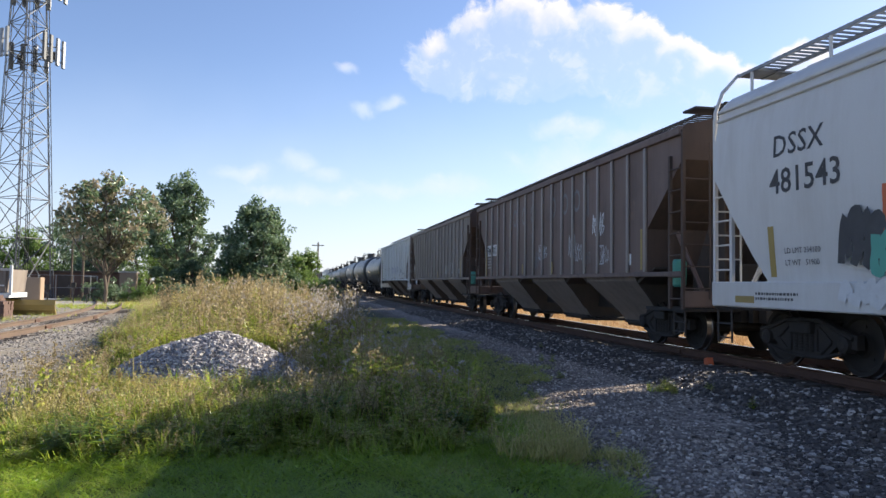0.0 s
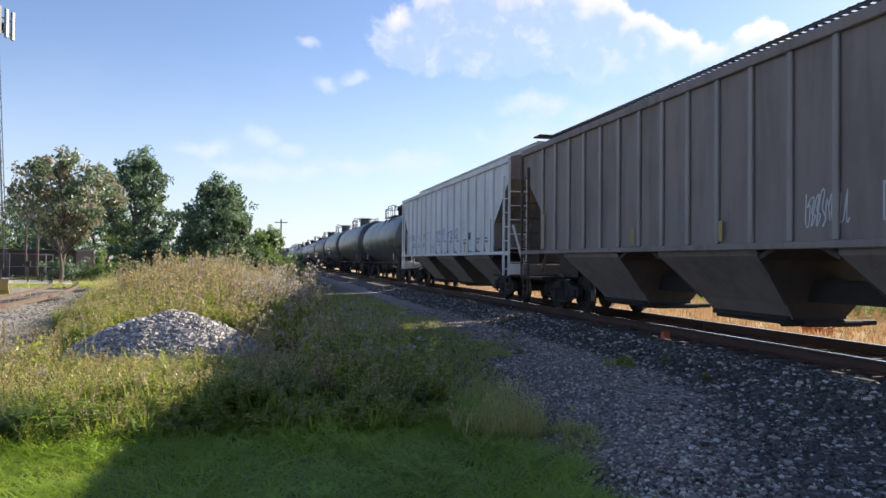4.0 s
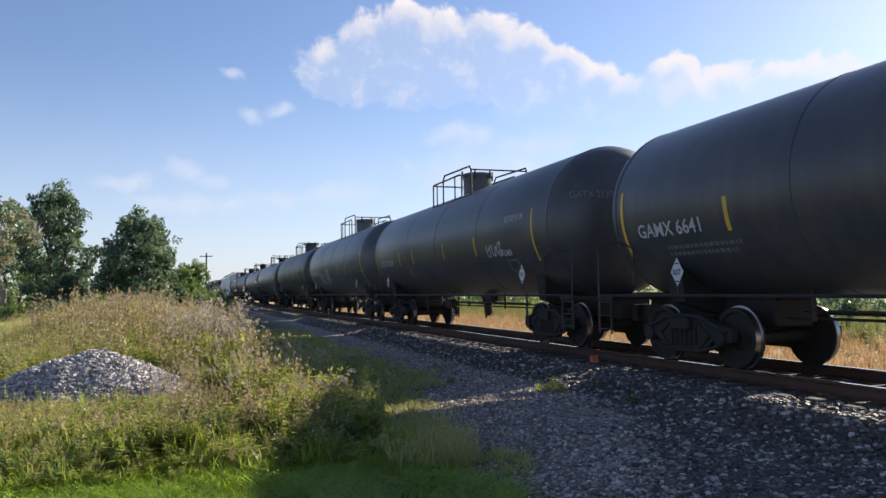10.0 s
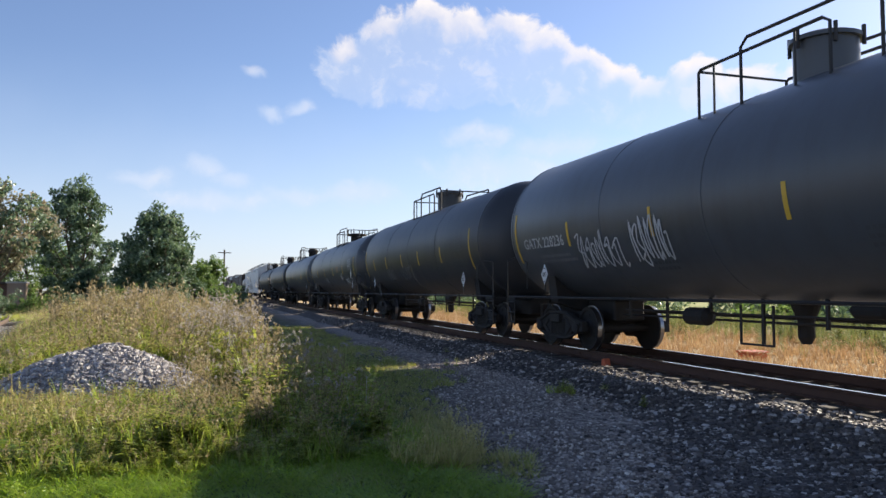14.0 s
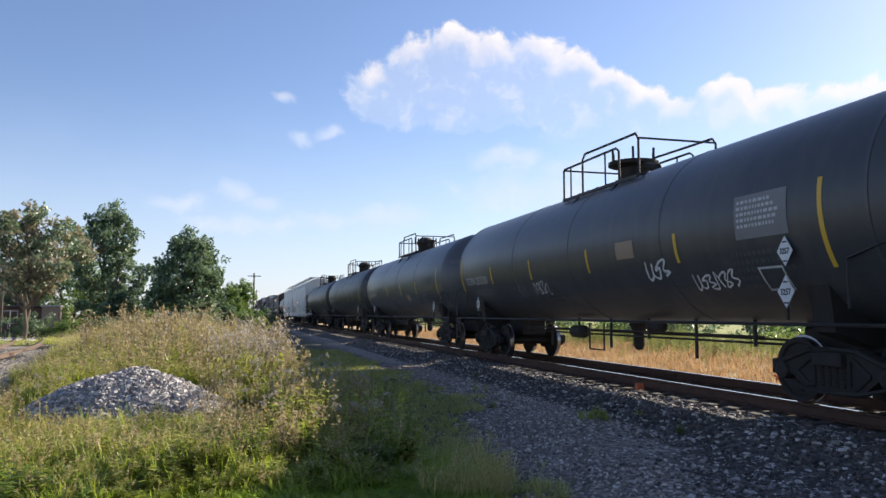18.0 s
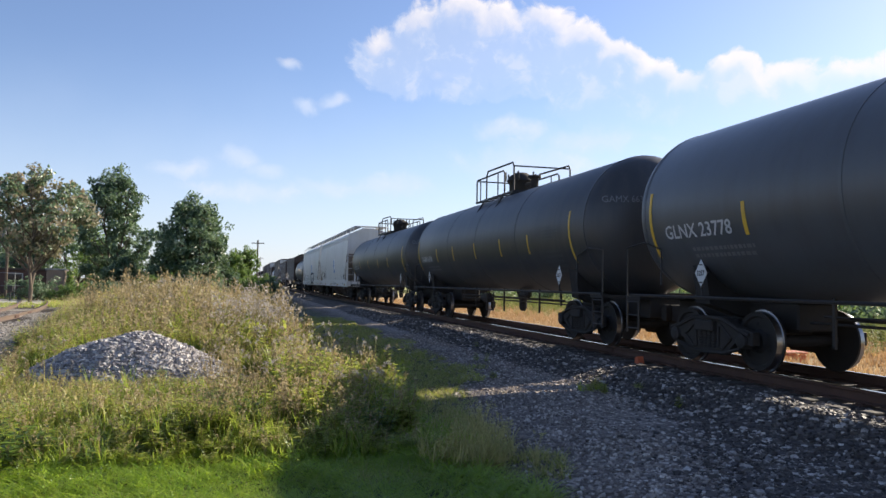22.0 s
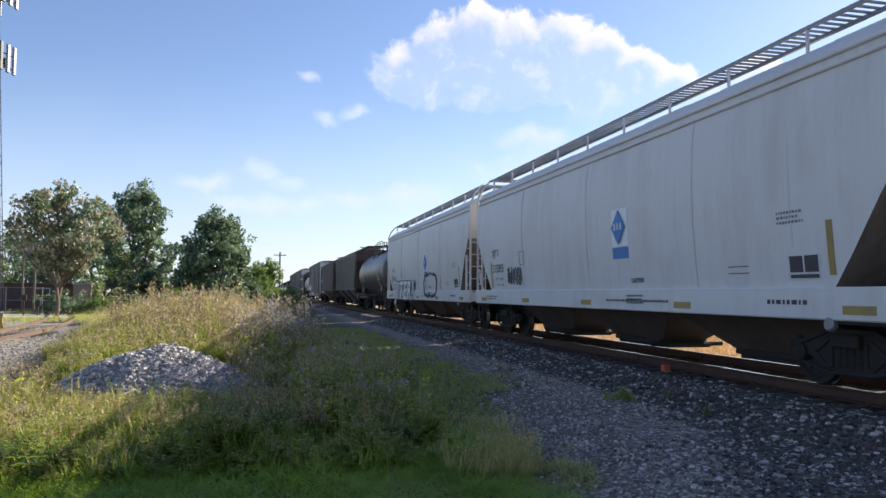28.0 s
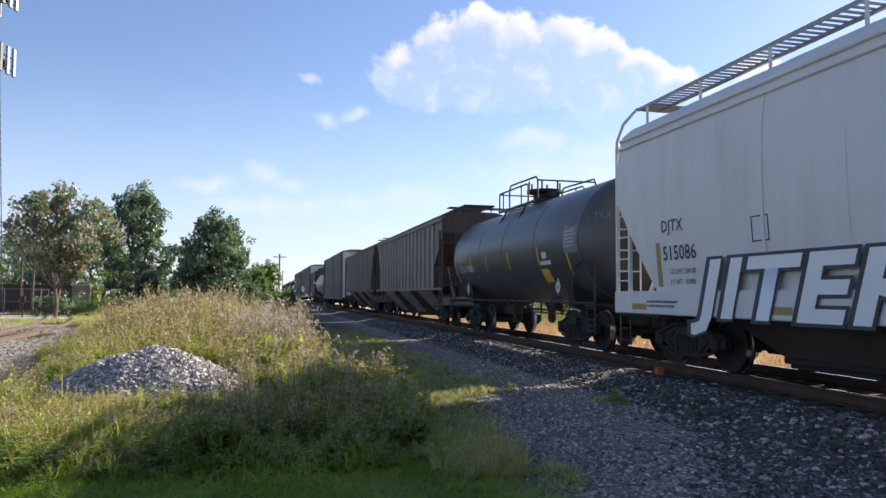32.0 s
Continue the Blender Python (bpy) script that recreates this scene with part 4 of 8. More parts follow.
def tank_car(length, shell, number="", plat=0.0, plat_half=1.75, dome="flat", tall=0.9, seed=0, r=1.5, extras=None, stripes=(4.2, 1.4, -1.5, -4.0), group_name="tank cars of the train", label=""):
    """A tank car, built round the middle of its track at rail level."""
    cz = 1.05 + r
    car = new("tank_car")
    tagged(car, label or "black steel tank car with yellow reflective strips and a railed platform", "tank car", group_name)
    half = length / 2 - 0.38
    body = half - 0.12
    m = M[shell]
    hh = 0.74
    prof = [(-body, 0.0)] + [(-body + hh * (1 - math.cos(a)), r * math.sin(a)) for a in np.linspace(0.2, math.pi / 2, 8)]
    prof = prof + [(-body * 0.5, r), (0, r)]
    full = prof + [(-u, q) for u, q in prof[-2::-1]]
    bm = bmesh.new()
    lathe(bm, full, "y", 56, (0, 0, cz))
    part("shell", bm, m, car, smooth=True)

    def side(z, out=0.006):
        return -math.sqrt(max(0.0, (r + out) ** 2 - (z - cz) ** 2))
    # weld seams standing slightly proud
    for u in (-body + hh, body - hh, -0.04, body * 0.38, -body * 0.42):
        bm = bmesh.new()
        lathe(bm, [(u - 0.03, r - 0.01), (u - 0.025, r + 0.007), (u + 0.025, r + 0.007), (u + 0.03, r - 0.01)], "y", 56, (0, 0, cz))
        part("seam", bm, m, car, smooth=True)
    # stub sills, side walkway rail, saddles
    for e in (-1, 1):
        y0, y1 = e * (half - 0.15), e * (body - 3.2)
        part("stub_sill", one_box(-0.36, 0.36, min(y0, y1), max(y0, y1), 0.62, 1.05, 0.03), M["under"], car)
        bm = bmesh.new()
        yb = e * (half - 2.05)
        slab(bm, [(-1.12, 1.0), (-1.2, 1.62), (-1.0, 1.55), (-0.7, 1.3), (0, 1.16), (0.7, 1.3), (1.0, 1.55), (1.2, 1.62), (1.12, 1.0), (0.5, 0.8), (-0.5, 0.8)], "y", yb - 0.18, yb + 0.18)
        part("saddle", bm, M["under"], car)
        part("end_walkway", one_box(-1.46, 1.46, min(e * (half - 0.1), e * (half - 0.62)), max(e * (half - 0.1), e * (half - 0.62)), 1.02, 1.08), M["under"], car)
        coupler(car, e, half)
        for x in (-1.44, 1.44):
            ladder(car, x, e * (half - 0.12) - (0.42 if e > 0 else 0), 0.42, 1.06, 0.42, "y", M["iron"], 3, "step", 0.016)
            part("grab_rail", bar([(x, e * (half - 0.12), 1.06), (x, e * (half - 0.12), 1.98), (x, e * (half - 0.75), 2.05), (x, e * (half - 1.3), 1.9), (x, e * (half - 1.3), 1.3)], 0.018, 5), M["iron"], car)
        bogie(car, e * (half - 2.05))
    for x in (-1.42, 1.42):
        part("side_rail", bar([(x, -half + 0.2, 1.10), (x, 0, 1.10), (x, half - 0.2, 1.10)], 0.026, 6), M["iron"], car)
    # hand brake wheel, slack adjuster and pipes beneath the belly
    for x, gap, z, q in ((-0.5, 4.0, 0.88, 0.018), (-0.2, 3.4, 0.76, 0.022), (0.45, 3.0, 0.80, 0.02)):
        part("brake_pipe", bar([(x, -half + gap, z), (x, half - gap, z)], q, 5), M["iron"], car)
    for k, y in enumerate(np.linspace(-half + 4.2, half - 4.2, 7)):
        part("pipe_hanger", one_box(-0.53, -0.49, y - 0.025, y + 0.025, (0.74, 0.5, 0.72, 0.44)[(k + seed) % 4], 1.2), M["iron"], car)
    part("bottom_outlet", (lambda b: (lathe(b, [(0.46, 0.07), (0.56, 0.12), (0.8, 0.12), (1.0, 0.2), (1.15, 0.24)], "z", 14, (0, -0.3, 0)), b)[1])(bmesh.new()), M["under"], car)
    part("brake_cylinder", (lambda b: (lathe(b, [(1.2, 0.06), (1.25, 0.15), (1.75, 0.15), (1.8, 0.1)], "y", 12, (-0.55, 0, 0.82)), b)[1])(bmesh.new()), M["under"], car)
    part("air_reservoir", (lambda b: (lathe(b, [(-2.3, 0.05), (-2.24, 0.11), (-1.8, 0.11), (-1.72, 0.05)], "y", 12, (-0.6, 0, 1.0)), b)[1])(bmesh.new()), M["under"], car)
    part("outlet_ladder_frame", bar([(-1.2, -1.0, 1.05), (-1.2, -1.0, 0.5), (-1.2, -0.35, 0.5), (-1.2, -0.35, 1.05)], 0.022, 5), M["iron"], car)
    # platform and rails on the crown
    top = cz + r
    pl = new("platform")
    pl.parent = car
    pl.location = (0, plat, 0)
    fl = min(top - 0.08, 3.98)
    bm = bmesh.new()
    for s in (-1, 1):
        for k in range(9):
            y = -plat_half + 2 * plat_half * k / 8
            box(bm, s * 0.55 - 0.36, s * 0.55 + 0.36, y - 0.03, y + 0.03, fl - 0.02, fl + 0.02)
        for x in (0.2, 0.9):
            box(bm, s * x - 0.025, s * x + 0.025, -plat_half, plat_half, fl - 0.06, fl + 0.0)
    part("grating", bm, M["iron"], pl)
    for s in (-1, 1):
        part("platform_bracket", bar([(s * 0.9, 0.9, fl - 0.05), (s * 1.18, 0.9, top - 0.62)], 0.03, 5), M["iron"], pl)
        part("platform_bracket", bar([(s * 0.9, -0.9, fl - 0.05), (s * 1.18, -0.9, top - 0.62)], 0.03, 5), M["iron"], pl)
        rail_z = fl + tall * 0.82
        q, w = plat_half, s * 0.88
        # a low rail runs most of the length, a taller loop stands over the manway
        part("handrail", bar([(w, -q * 0.55, fl), (w, -q * 0.55, rail_z - 0.1), (w, -q * 0.48, rail_z - 0.02), (w, q - 0.05, rail_z), (w, q, rail_z - 0.04), (w, q, fl)], 0.026, 6), M["iron"], pl)
        part("handrail", bar([(w, -q, fl), (w, -q, fl + tall - 0.18), (w, -q + 0.1, fl + tall - 0.05), (w, q * 0.42 - 0.14, fl + tall), (w, q * 0.42, fl + tall - 0.12), (w, q * 0.42, fl)], 0.026, 6), M["iron"], pl)
        part("handrail_post", bar([(w, q * 0.78, fl), (w, q * 0.78, rail_z)], 0.02, 5), M["iron"], pl)
        part("handrail_post", bar([(w, -q * 0.2, fl), (w, -q * 0.2, rail_z)], 0.02, 5), M["iron"], pl)
    part("end_rail", bar([(-0.88, plat_half, rail_z - 0.02), (0.88, plat_half, rail_z - 0.02)], 0.022, 5), M["iron"], pl)
    part("end_rail", bar([(-0.88, -plat_half, fl + tall - 0.16), (0.88, -plat_half, fl + tall - 0.16)], 0.022, 5), M["iron"], pl)
    # manway
    bm = bmesh.new()
    if dome == "flat":
        lathe(bm, [(top - 0.2, 0.44), (top + 0.52, 0.44), (top + 0.52, 0.50), (top + 0.58, 0.50), (top + 0.62, 0.40)], "z", 24)
    elif dome == "round":
        lathe(bm, [(top - 0.2, 0.36), (top + 0.3, 0.36), (top + 0.42, 0.44), (top + 0.55, 0.38), (top + 0.68, 0.2), (top + 0.70, 0.05)], "z", 20)
        lathe(bm, [(top - 0.1, 0.12), (top + 0.35, 0.12), (top + 0.38, 0.2), (top + 0.45, 0.2)], "z", 12, (0, -1.15, 0))
        tube(bm, [(0, -0.5, top + 0.25), (0, -1.1, top + 0.22)], 0.07, 8)
    else:
        lathe(bm, [(top - 0.2, 0.34), (top + 0.28, 0.34), (top + 0.34, 0.55), (top + 0.42, 0.55), (top + 0.46, 0.3)], "z", 22)
        tube(bm, [(0, -0.3, top + 0.3), (0, -1.0, top + 0.12)], 0.09, 8)
    part("manway", bm, m if dome == "flat" else M["under"], pl, smooth=True)
    for a in range(6):
        part("manway_bolt", (lambda b: (lathe(b, [(top + 0.4, 0.03), (top + 0.68, 0.03)], "z", 6, (0.5 * math.cos(a * 1.047), 0.5 * math.sin(a * 1.047), 0)), b)[1])(bmesh.new()), M["iron"], pl)
    # reflective strips
    for y in stripes:
        patch(car, M["yellow"], y - 0.04, y + 0.04, cz - 0.54, cz - 0.06, side, "reflective_strip", "yellow reflective strip")
    for e in (-1, 1):
        ye = body - 0.95 if e > 0 or r > 1.62 else -body + 1.45
        ye = -ye if e < 0 and r > 1.62 else ye
        patch(car, M["yellow"], ye - 0.038, ye + 0.038, cz - 0.8, cz + 0.32, lambda z: side(z), "reflective_strip", "yellow reflective strip", 10)
        diamond(car, e * (body - 2.25), cz - 1.08, 0.22, lambda z: side(cz - 0.72) - 0.03)
        part("placard_holder", bar([(side(cz - 0.72) - 0.02, e * (body - 2.25), cz - 0.9), (side(cz - 0.72) - 0.02, e * (body - 2.25), cz - 1.45)], 0.02, 5), M["iron"], car)
    if number:
        lettering(number, 0.31, M["pale_mark"], car, body - 1.35, cz - 0.50, side, "reporting_mark", "pale painted car number", 0.004, wide=0.178 * len(number))
        bars(car, M["grey_mark"], body - 2.0, cz - 0.72, 2, side, 1.8, 0.055, seed=seed)
        head_text(car, number, body, r, cz, hh)
    bars(car, M["faint_mark"], -body + 3.3, cz - 0.55, 5, side, 1.3, 0.06, seed=seed + 1)
    bars(car, M["faint_mark"], -body + 5.0, cz - 0.75, 3, side, 0.9, 0.05, seed=seed + 2)
    bars(car, M["faint_mark"], 1.6, cz - 0.8, 4, side, 0.8, 0.05, seed=seed + 3)
    bars(car, M["faint_mark"], -body + 3.0, cz - 0.02, 4, lambda z: side(z, 0.004), 0.95, 0.04, "stencil_panel", seed + 4)
    for f in extras or ():
        f(car, side, body, cz)
    return car


def side_profile(levels):
    """Half width of the body by height, between given levels."""
    zs, xs = [a for a, _ in levels], [b for _, b in levels]
    return lambda z: -float(np.interp(z, zs, xs))


def hopper_body(bm, half, levels, cut, upright=9.0):
    """Stacked four-corner rings: sides run full length at the top and are cut in below the end slopes."""
    rings = []
    for z, w in levels:
        e = half - cut(z)
        rings.append([bm.verts.new((x, y, z)) for x, y in ((-w, -e), (w, -e), (w, e), (-w, e))])
    for a, b in zip(rings, rings[1:]):
        for k in range(4):
            f = bm.faces.new((a[k], a[(k + 1) % 4], b[(k + 1) % 4], b[k]))
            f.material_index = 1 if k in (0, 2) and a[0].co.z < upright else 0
    bm.faces.new(rings[0][::-1])
    bm.faces.new(rings[-1])


def running_board(car, half, z, mat, wide=0.55):
    bm = bmesh.new()
    n = int(half * 2 / 0.17)
    for s in (-1, 1):
        box(bm, s * wide - 0.03, s * wide + 0.03, -half, half, z - 0.04, z + 0.0)
    for k in range(n + 1):
        y = -half + 2 * half * k / n
        box(bm, -wide, wide, y - 0.022, y + 0.022, z - 0.005, z + 0.022)
    part("running_board", bm, mat, car, "grating walkway along the roof")
    for y in np.linspace(-half + 0.4, half - 0.4, 9):
        bm = bmesh.new()
        for s in (-1, 1):
            tube(bm, [(s * wide, y, z), (s * wide, y, z - 0.3)], 0.025, 5)
        part("board_support", bm, mat, car)


def hopper_ends(car, half, mat, post_mat, eave, sill, cut_in, web_top):
    """End sills, corner posts with ladders, braces, couplers and bogies."""
    for e in (-1, 1):
        y = e * half
        part("end_sill", one_box(-1.5, 1.5, min(y, y - e * 0.16), max(y, y - e * 0.16), sill - 0.36, sill - 0.04, 0.02), mat, car)
        part("end_platform", one_box(-1.5, 1.5, min(y, y - e * 1.6), max(y, y - e * 1.6), sill - 0.44, sill - 0.38), M["under"], car)
        for s in (-1, 1):
            for dy, top in ((0.04, eave - 0.06), (0.55, eave - 0.5)):
                part("corner_post", one_box(s * 1.5 - 0.03, s * 1.5 + 0.03, y - e * dy - 0.035, y - e * dy + 0.035, sill - 0.4, top), post_mat, car)
            for k in range(7):
                z = sill - 0.2 + k * 0.42
                if z < eave - 0.6:
                    part("rung", bar([(s * 1.53, y - e * 0.04, z), (s * 1.53, y - e * 0.55, z)], 0.016, 5), post_mat, car)
            for k in range(6):
                z = sill + k * 0.42
                part("end_rung", bar([(s * 1.5, y + e * 0.02, z), (s * 0.98, y + e * 0.02, z)], 0.016, 5), post_mat, car)
            part("ladder_stile", bar([(s * 0.98, y + e * 0.02, sill - 0.2), (s * 0.98, y + e * 0.02, eave - 0.3)], 0.02, 5), post_mat, car)
            ladder(car, s * 1.46, y - e * 0.05 - (0.42 if e > 0 else 0), 0.32, sill - 0.38, 0.42, "y", M["iron"], 3, "step", 0.016)
            part("slope_brace", bar([(s * 0.95, y - e * 0.1, sill - 0.3), (s * 0.95, y - e * (cut_in * 0.8), sill + 1.15)], 0.05, 5), mat, car)
        part("centre_sill", one_box(-0.3, 0.3, min(y - e * 0.05, y - e * 3.6), max(y - e * 0.05, y - e * 3.6), 0.58, 1.0, 0.02), M["under"], car)
        part("brake_box", one_box(-0.25, 0.2, min(y - e * 0.2, y - e * 0.55), max(y - e * 0.2, y - e * 0.55), sill, sill + 0.5, 0.03), M["under"], car)
        # upright dark webs under the end slope sheet, added to block the bright gap
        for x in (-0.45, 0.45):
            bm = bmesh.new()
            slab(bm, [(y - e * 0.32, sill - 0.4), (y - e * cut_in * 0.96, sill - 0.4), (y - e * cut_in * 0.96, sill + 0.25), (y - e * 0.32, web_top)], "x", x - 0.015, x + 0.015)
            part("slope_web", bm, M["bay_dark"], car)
        coupler(car, e, half)
        bogie(car, e * (half - 1.75))


def ribbed_hopper(length, paint, label, ribs=17, seed=0, eave=4.33, sill=1.52, extras=None, bays=3, crown=4.62):
    car = new("covered_hopper")
    tagged(car, label, "hopper car", "ribbed covered hoppers of the train")
    half = length / 2 - 0.38
    m = M[paint]
    cut_in = 1.6
    def cut(z):
        return 0.12 if z > eave - 0.62 else 0.12 + (cut_in - 0.12) * min(1.0, (eave - 0.62 - z) / 1.25)
    levels = [(sill, 1.47), (eave - 1.87, 1.47), (eave - 0.62, 1.47), (eave, 1.47), (eave + 0.06, 1.40), (eave + 0.24, 0.7), (crown - 0.04, 0.3)]
    bm = bmesh.new()
    hopper_body(bm, half, levels, cut)
    # on the white car the end slopes' shade is in their darker colour
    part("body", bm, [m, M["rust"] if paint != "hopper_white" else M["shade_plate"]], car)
    part("top_chord", one_box(-1.55, -1.47, -half + 0.1, half - 0.1, eave - 0.14, eave + 0.02, 0.015), m, car)
    part("top_chord", one_box(1.47, 1.55, -half + 0.1, half - 0.1, eave - 0.14, eave + 0.02, 0.015), m, car)
    for s in (-1, 1):
        part("side_sill", one_box(min(s * 1.46, s * 1.55), max(s * 1.46, s * 1.55), -half + 0.05, half - 0.05, sill - 0.07, sill + 0.03, 0.012), m, car)
    rib = mesh_of(one_box(-0.065, 0.0, -0.05, 0.05, sill + 0.03, eave - 0.14, 0.018), m if paint == "hopper_white" else M["rib_sheen"])
    span = half - cut_in - 0.05
    for s in (-1, 1):
        for k in range(ribs):
            y = -span + 2 * span * k / (ribs - 1)
            part("rib", rib, None, car, m=pose(s * 1.47, y, 0, 0, 0, 0 if s < 0 else 180))
    gap = 2 * span / (ribs - 1)
    panel = mesh_of(one_box(-0.004, 0.0, -gap / 2 + 0.052, gap / 2 - 0.052, sill + 0.035, eave - 0.15), m)
    for s in (-1, 1):
        for k in range(ribs - 1):
            part("side_panel", panel, None, car, m=pose(s * 1.47, -span + gap * (k + 0.5), 0, 0, 0, 0 if s < 0 else 180))
    # discharge bays under the sill, set apart; slope sheets between them coloured dark as shade
    pitch = (2 * half - 3.5) / bays
    for b in range(bays):
        yc = (b - (bays - 1) / 2) * pitch - 0.3
        hl = pitch * 0.33
        bm = bmesh.new()
        rings = []
        for z, h, w in ((sill - 0.02, hl, 1.44), (sill - 0.16, hl * 0.96, 1.40), (0.62, hl * 0.76, 0.66), (0.36, hl * 0.70, 0.46)):
            rings.append([bm.verts.new(p) for p in ((-w, yc - h, z), (w, yc - h, z), (w, yc + h, z), (-w, yc + h, z))])
        for p, q in zip(rings, rings[1:]):
            for k in range(4):
                # bay ends get the darker material, their shade painted in
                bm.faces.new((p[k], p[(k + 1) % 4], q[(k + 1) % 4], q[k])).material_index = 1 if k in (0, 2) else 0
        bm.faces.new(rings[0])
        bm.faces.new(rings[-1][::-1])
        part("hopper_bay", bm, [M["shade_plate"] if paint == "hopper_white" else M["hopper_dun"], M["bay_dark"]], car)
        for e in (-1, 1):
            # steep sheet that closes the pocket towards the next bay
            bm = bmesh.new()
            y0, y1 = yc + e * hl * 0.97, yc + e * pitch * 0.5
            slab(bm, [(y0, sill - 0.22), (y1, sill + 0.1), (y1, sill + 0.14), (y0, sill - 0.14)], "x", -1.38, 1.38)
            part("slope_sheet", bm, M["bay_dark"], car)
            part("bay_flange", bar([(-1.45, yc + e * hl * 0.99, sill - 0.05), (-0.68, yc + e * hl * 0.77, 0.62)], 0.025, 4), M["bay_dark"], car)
        part("outlet_gate", one_box(-0.5, 0.5, yc - hl * 0.95, yc + hl * 0.66, 0.28, 0.37, 0.02), M["under"], car)
        part("gate_frame", one_box(-0.56, 0.56, yc - hl * 0.68, yc + hl * 0.68, 0.34, 0.42, 0.02), M["under"], car)
        part("gate_gear", bar([(-0.85, yc - hl * 0.85, 0.33), (0.85, yc - hl * 0.85, 0.33)], 0.045, 8), M["under"], car)
    part("through_sill", one_box(-0.3, 0.3, -half + 3.5, half - 3.5, 0.66, 1.0, 0.02), M["under"], car)
    part("train_pipe", bar([(0.5, -half + 0.6, 0.72), (0.5, half - 0.6, 0.72)], 0.025, 5), M["iron"], car)
    hopper_ends(car, half, m, m if paint == "hopper_white" else M["rust"], eave, sill - 0.3, cut_in, eave - 0.9)
    running_board(car, half - 0.05, crown + 0.22, M["iron"] if paint != "hopper_white" else M["galvanised"], 0.62)
    for e in (-1, 1):
        if paint != "hopper_white":
            part("roof_end_grating", one_box(-1.2, 1.2, e * (half - 0.36) - 0.25, e * (half - 0.36) + 0.25, crown + 0.10, crown + 0.14), M["iron"], car)
    for k in range(5):
        y = -half * 0.75 + 1.5 * half * k / 4
        part("roof_hatch", one_box(-0.5, 0.5, y - 0.8, y + 0.8, crown - 0.06, crown + 0.1, 0.03), m, car)

    def side(z):
        return -1.476
    for f in extras or ():
        f(car, side, half, sill)
    return car


def smooth_hopper(length, label, seed=0, extras=None, paint="hopper_grey"):
    """A plain-sided covered hopper with bulging sides, deep side sill and roof walkways on posts."""
    car = new("covered_hopper")
    tagged(car, label, "hopper car", "plain-sided covered hoppers of the train")
    half = length / 2 - 0.38
    m = M[paint]
    sill0, sill1, eave, crown = 0.93, 1.33, 4.28, 4.86
    cut_in = 1.5
    def cut(z):
        if z > 3.15:
            return 0.10
        if z > 1.75:
            return 0.10 + (1.15 - 0.10) * (3.15 - z) / 1.4
        return 1.15 + (cut_in - 1.15) * (1.75 - z) / 0.42
    levels = [(sill1, 1.46), (1.75, 1.50), (2.4, 1.55), (3.15, 1.57), (3.8, 1.54), (eave, 1.46), (eave + 0.12, 1.42), (eave + 0.30, 1.22), (eave + 0.45, 0.9), (crown, 0.35)]
    bm = bmesh.new()
    hopper_body(bm, half, levels, cut, 3.1)
    # ends below 3.1 m are coloured darker to stand for shaded slopes
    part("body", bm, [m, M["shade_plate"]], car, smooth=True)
    side = side_profile([(z, w + 0.006) for z, w in levels])
    for s in (-1, 1):
        part("side_sill", one_box(min(s * 1.44, s * 1.56), max(s * 1.44, s * 1.56), -half, half, sill0, sill1 + 0.02, 0.02), m, car, "pale deep side sill")
        part("eave_rib", one_box(min(s * 1.42, s * 1.51), max(s * 1.42, s * 1.51), -half + 0.12, half - 0.12, eave + 0.0, eave + 0.06, 0.015), m, car)
        part("eave_rib", one_box(min(s * 1.44, s * 1.53), max(s * 1.44, s * 1.53), -half + 0.12, half - 0.12, eave - 0.16, eave - 0.11, 0.015), m, car)
    for y in (-half * 0.48, 0.0, half * 0.48):
        patch(car, m, y - 0.03, y + 0.03, sill1 + 0.05, eave - 0.2, lambda z: side(z) - 0.012, "panel_seam", steps=8, thick=0.02)
    pitch = 4.5
    for b in range(3):
        yc = (b - 1) * pitch - 0.35
        bm = bmesh.new()
        rings = []
        for z, h, w in ((sill1, 2.2, 1.2), (0.92, 2.12, 1.0), (0.24, 0.88, 0.42)):
            a, c = (min(h, 1.75) if b == 0 else h), (min(h, 1.75) if b == 2 else h)
            rings.append([bm.verts.new(p) for p in ((-w, yc - a, z), (w, yc - a, z), (w, yc + c, z), (-w, yc + c, z))])
        for p, q in zip(rings, rings[1:]):
            for k in range(4):
                # darker colour on the two end faces imitates the shade between bays
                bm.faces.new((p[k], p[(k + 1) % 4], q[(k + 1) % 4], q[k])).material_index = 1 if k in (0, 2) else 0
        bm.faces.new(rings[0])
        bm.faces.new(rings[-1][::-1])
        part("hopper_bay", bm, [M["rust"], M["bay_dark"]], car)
        part("outlet_gate", one_box(-0.5, 0.5, yc - 1.2, yc + 0.9, 0.17, 0.26, 0.02), M["under"], car)
        part("gate_frame", one_box(-0.55, 0.55, yc - 0.98, yc + 0.98, 0.24, 0.34, 0.02), M["under"], car)
        part("gate_gear", bar([(-0.8, yc - 1.12, 0.24), (0.8, yc - 1.12, 0.24)], 0.045, 8), M["under"], car)
    part("train_pipe", bar([(0.5, -half + 0.6, 0.84), (0.5, half - 0.6, 0.84)], 0.025, 5), M["iron"], car)
    hopper_ends(car, half, m, m, eave, 1.33, cut_in, 2.75)
    bz = crown + 0.16
    for s in (-1, 1):
        bm = bmesh.new()
        x0, x1 = s * 0.62, s * 1.08
        n = int(half * 2 / 0.16)
        for x in (x0, x1):
            box(bm, x - 0.025, x + 0.025, -half + 0.1, half - 0.1, bz - 0.05, bz)
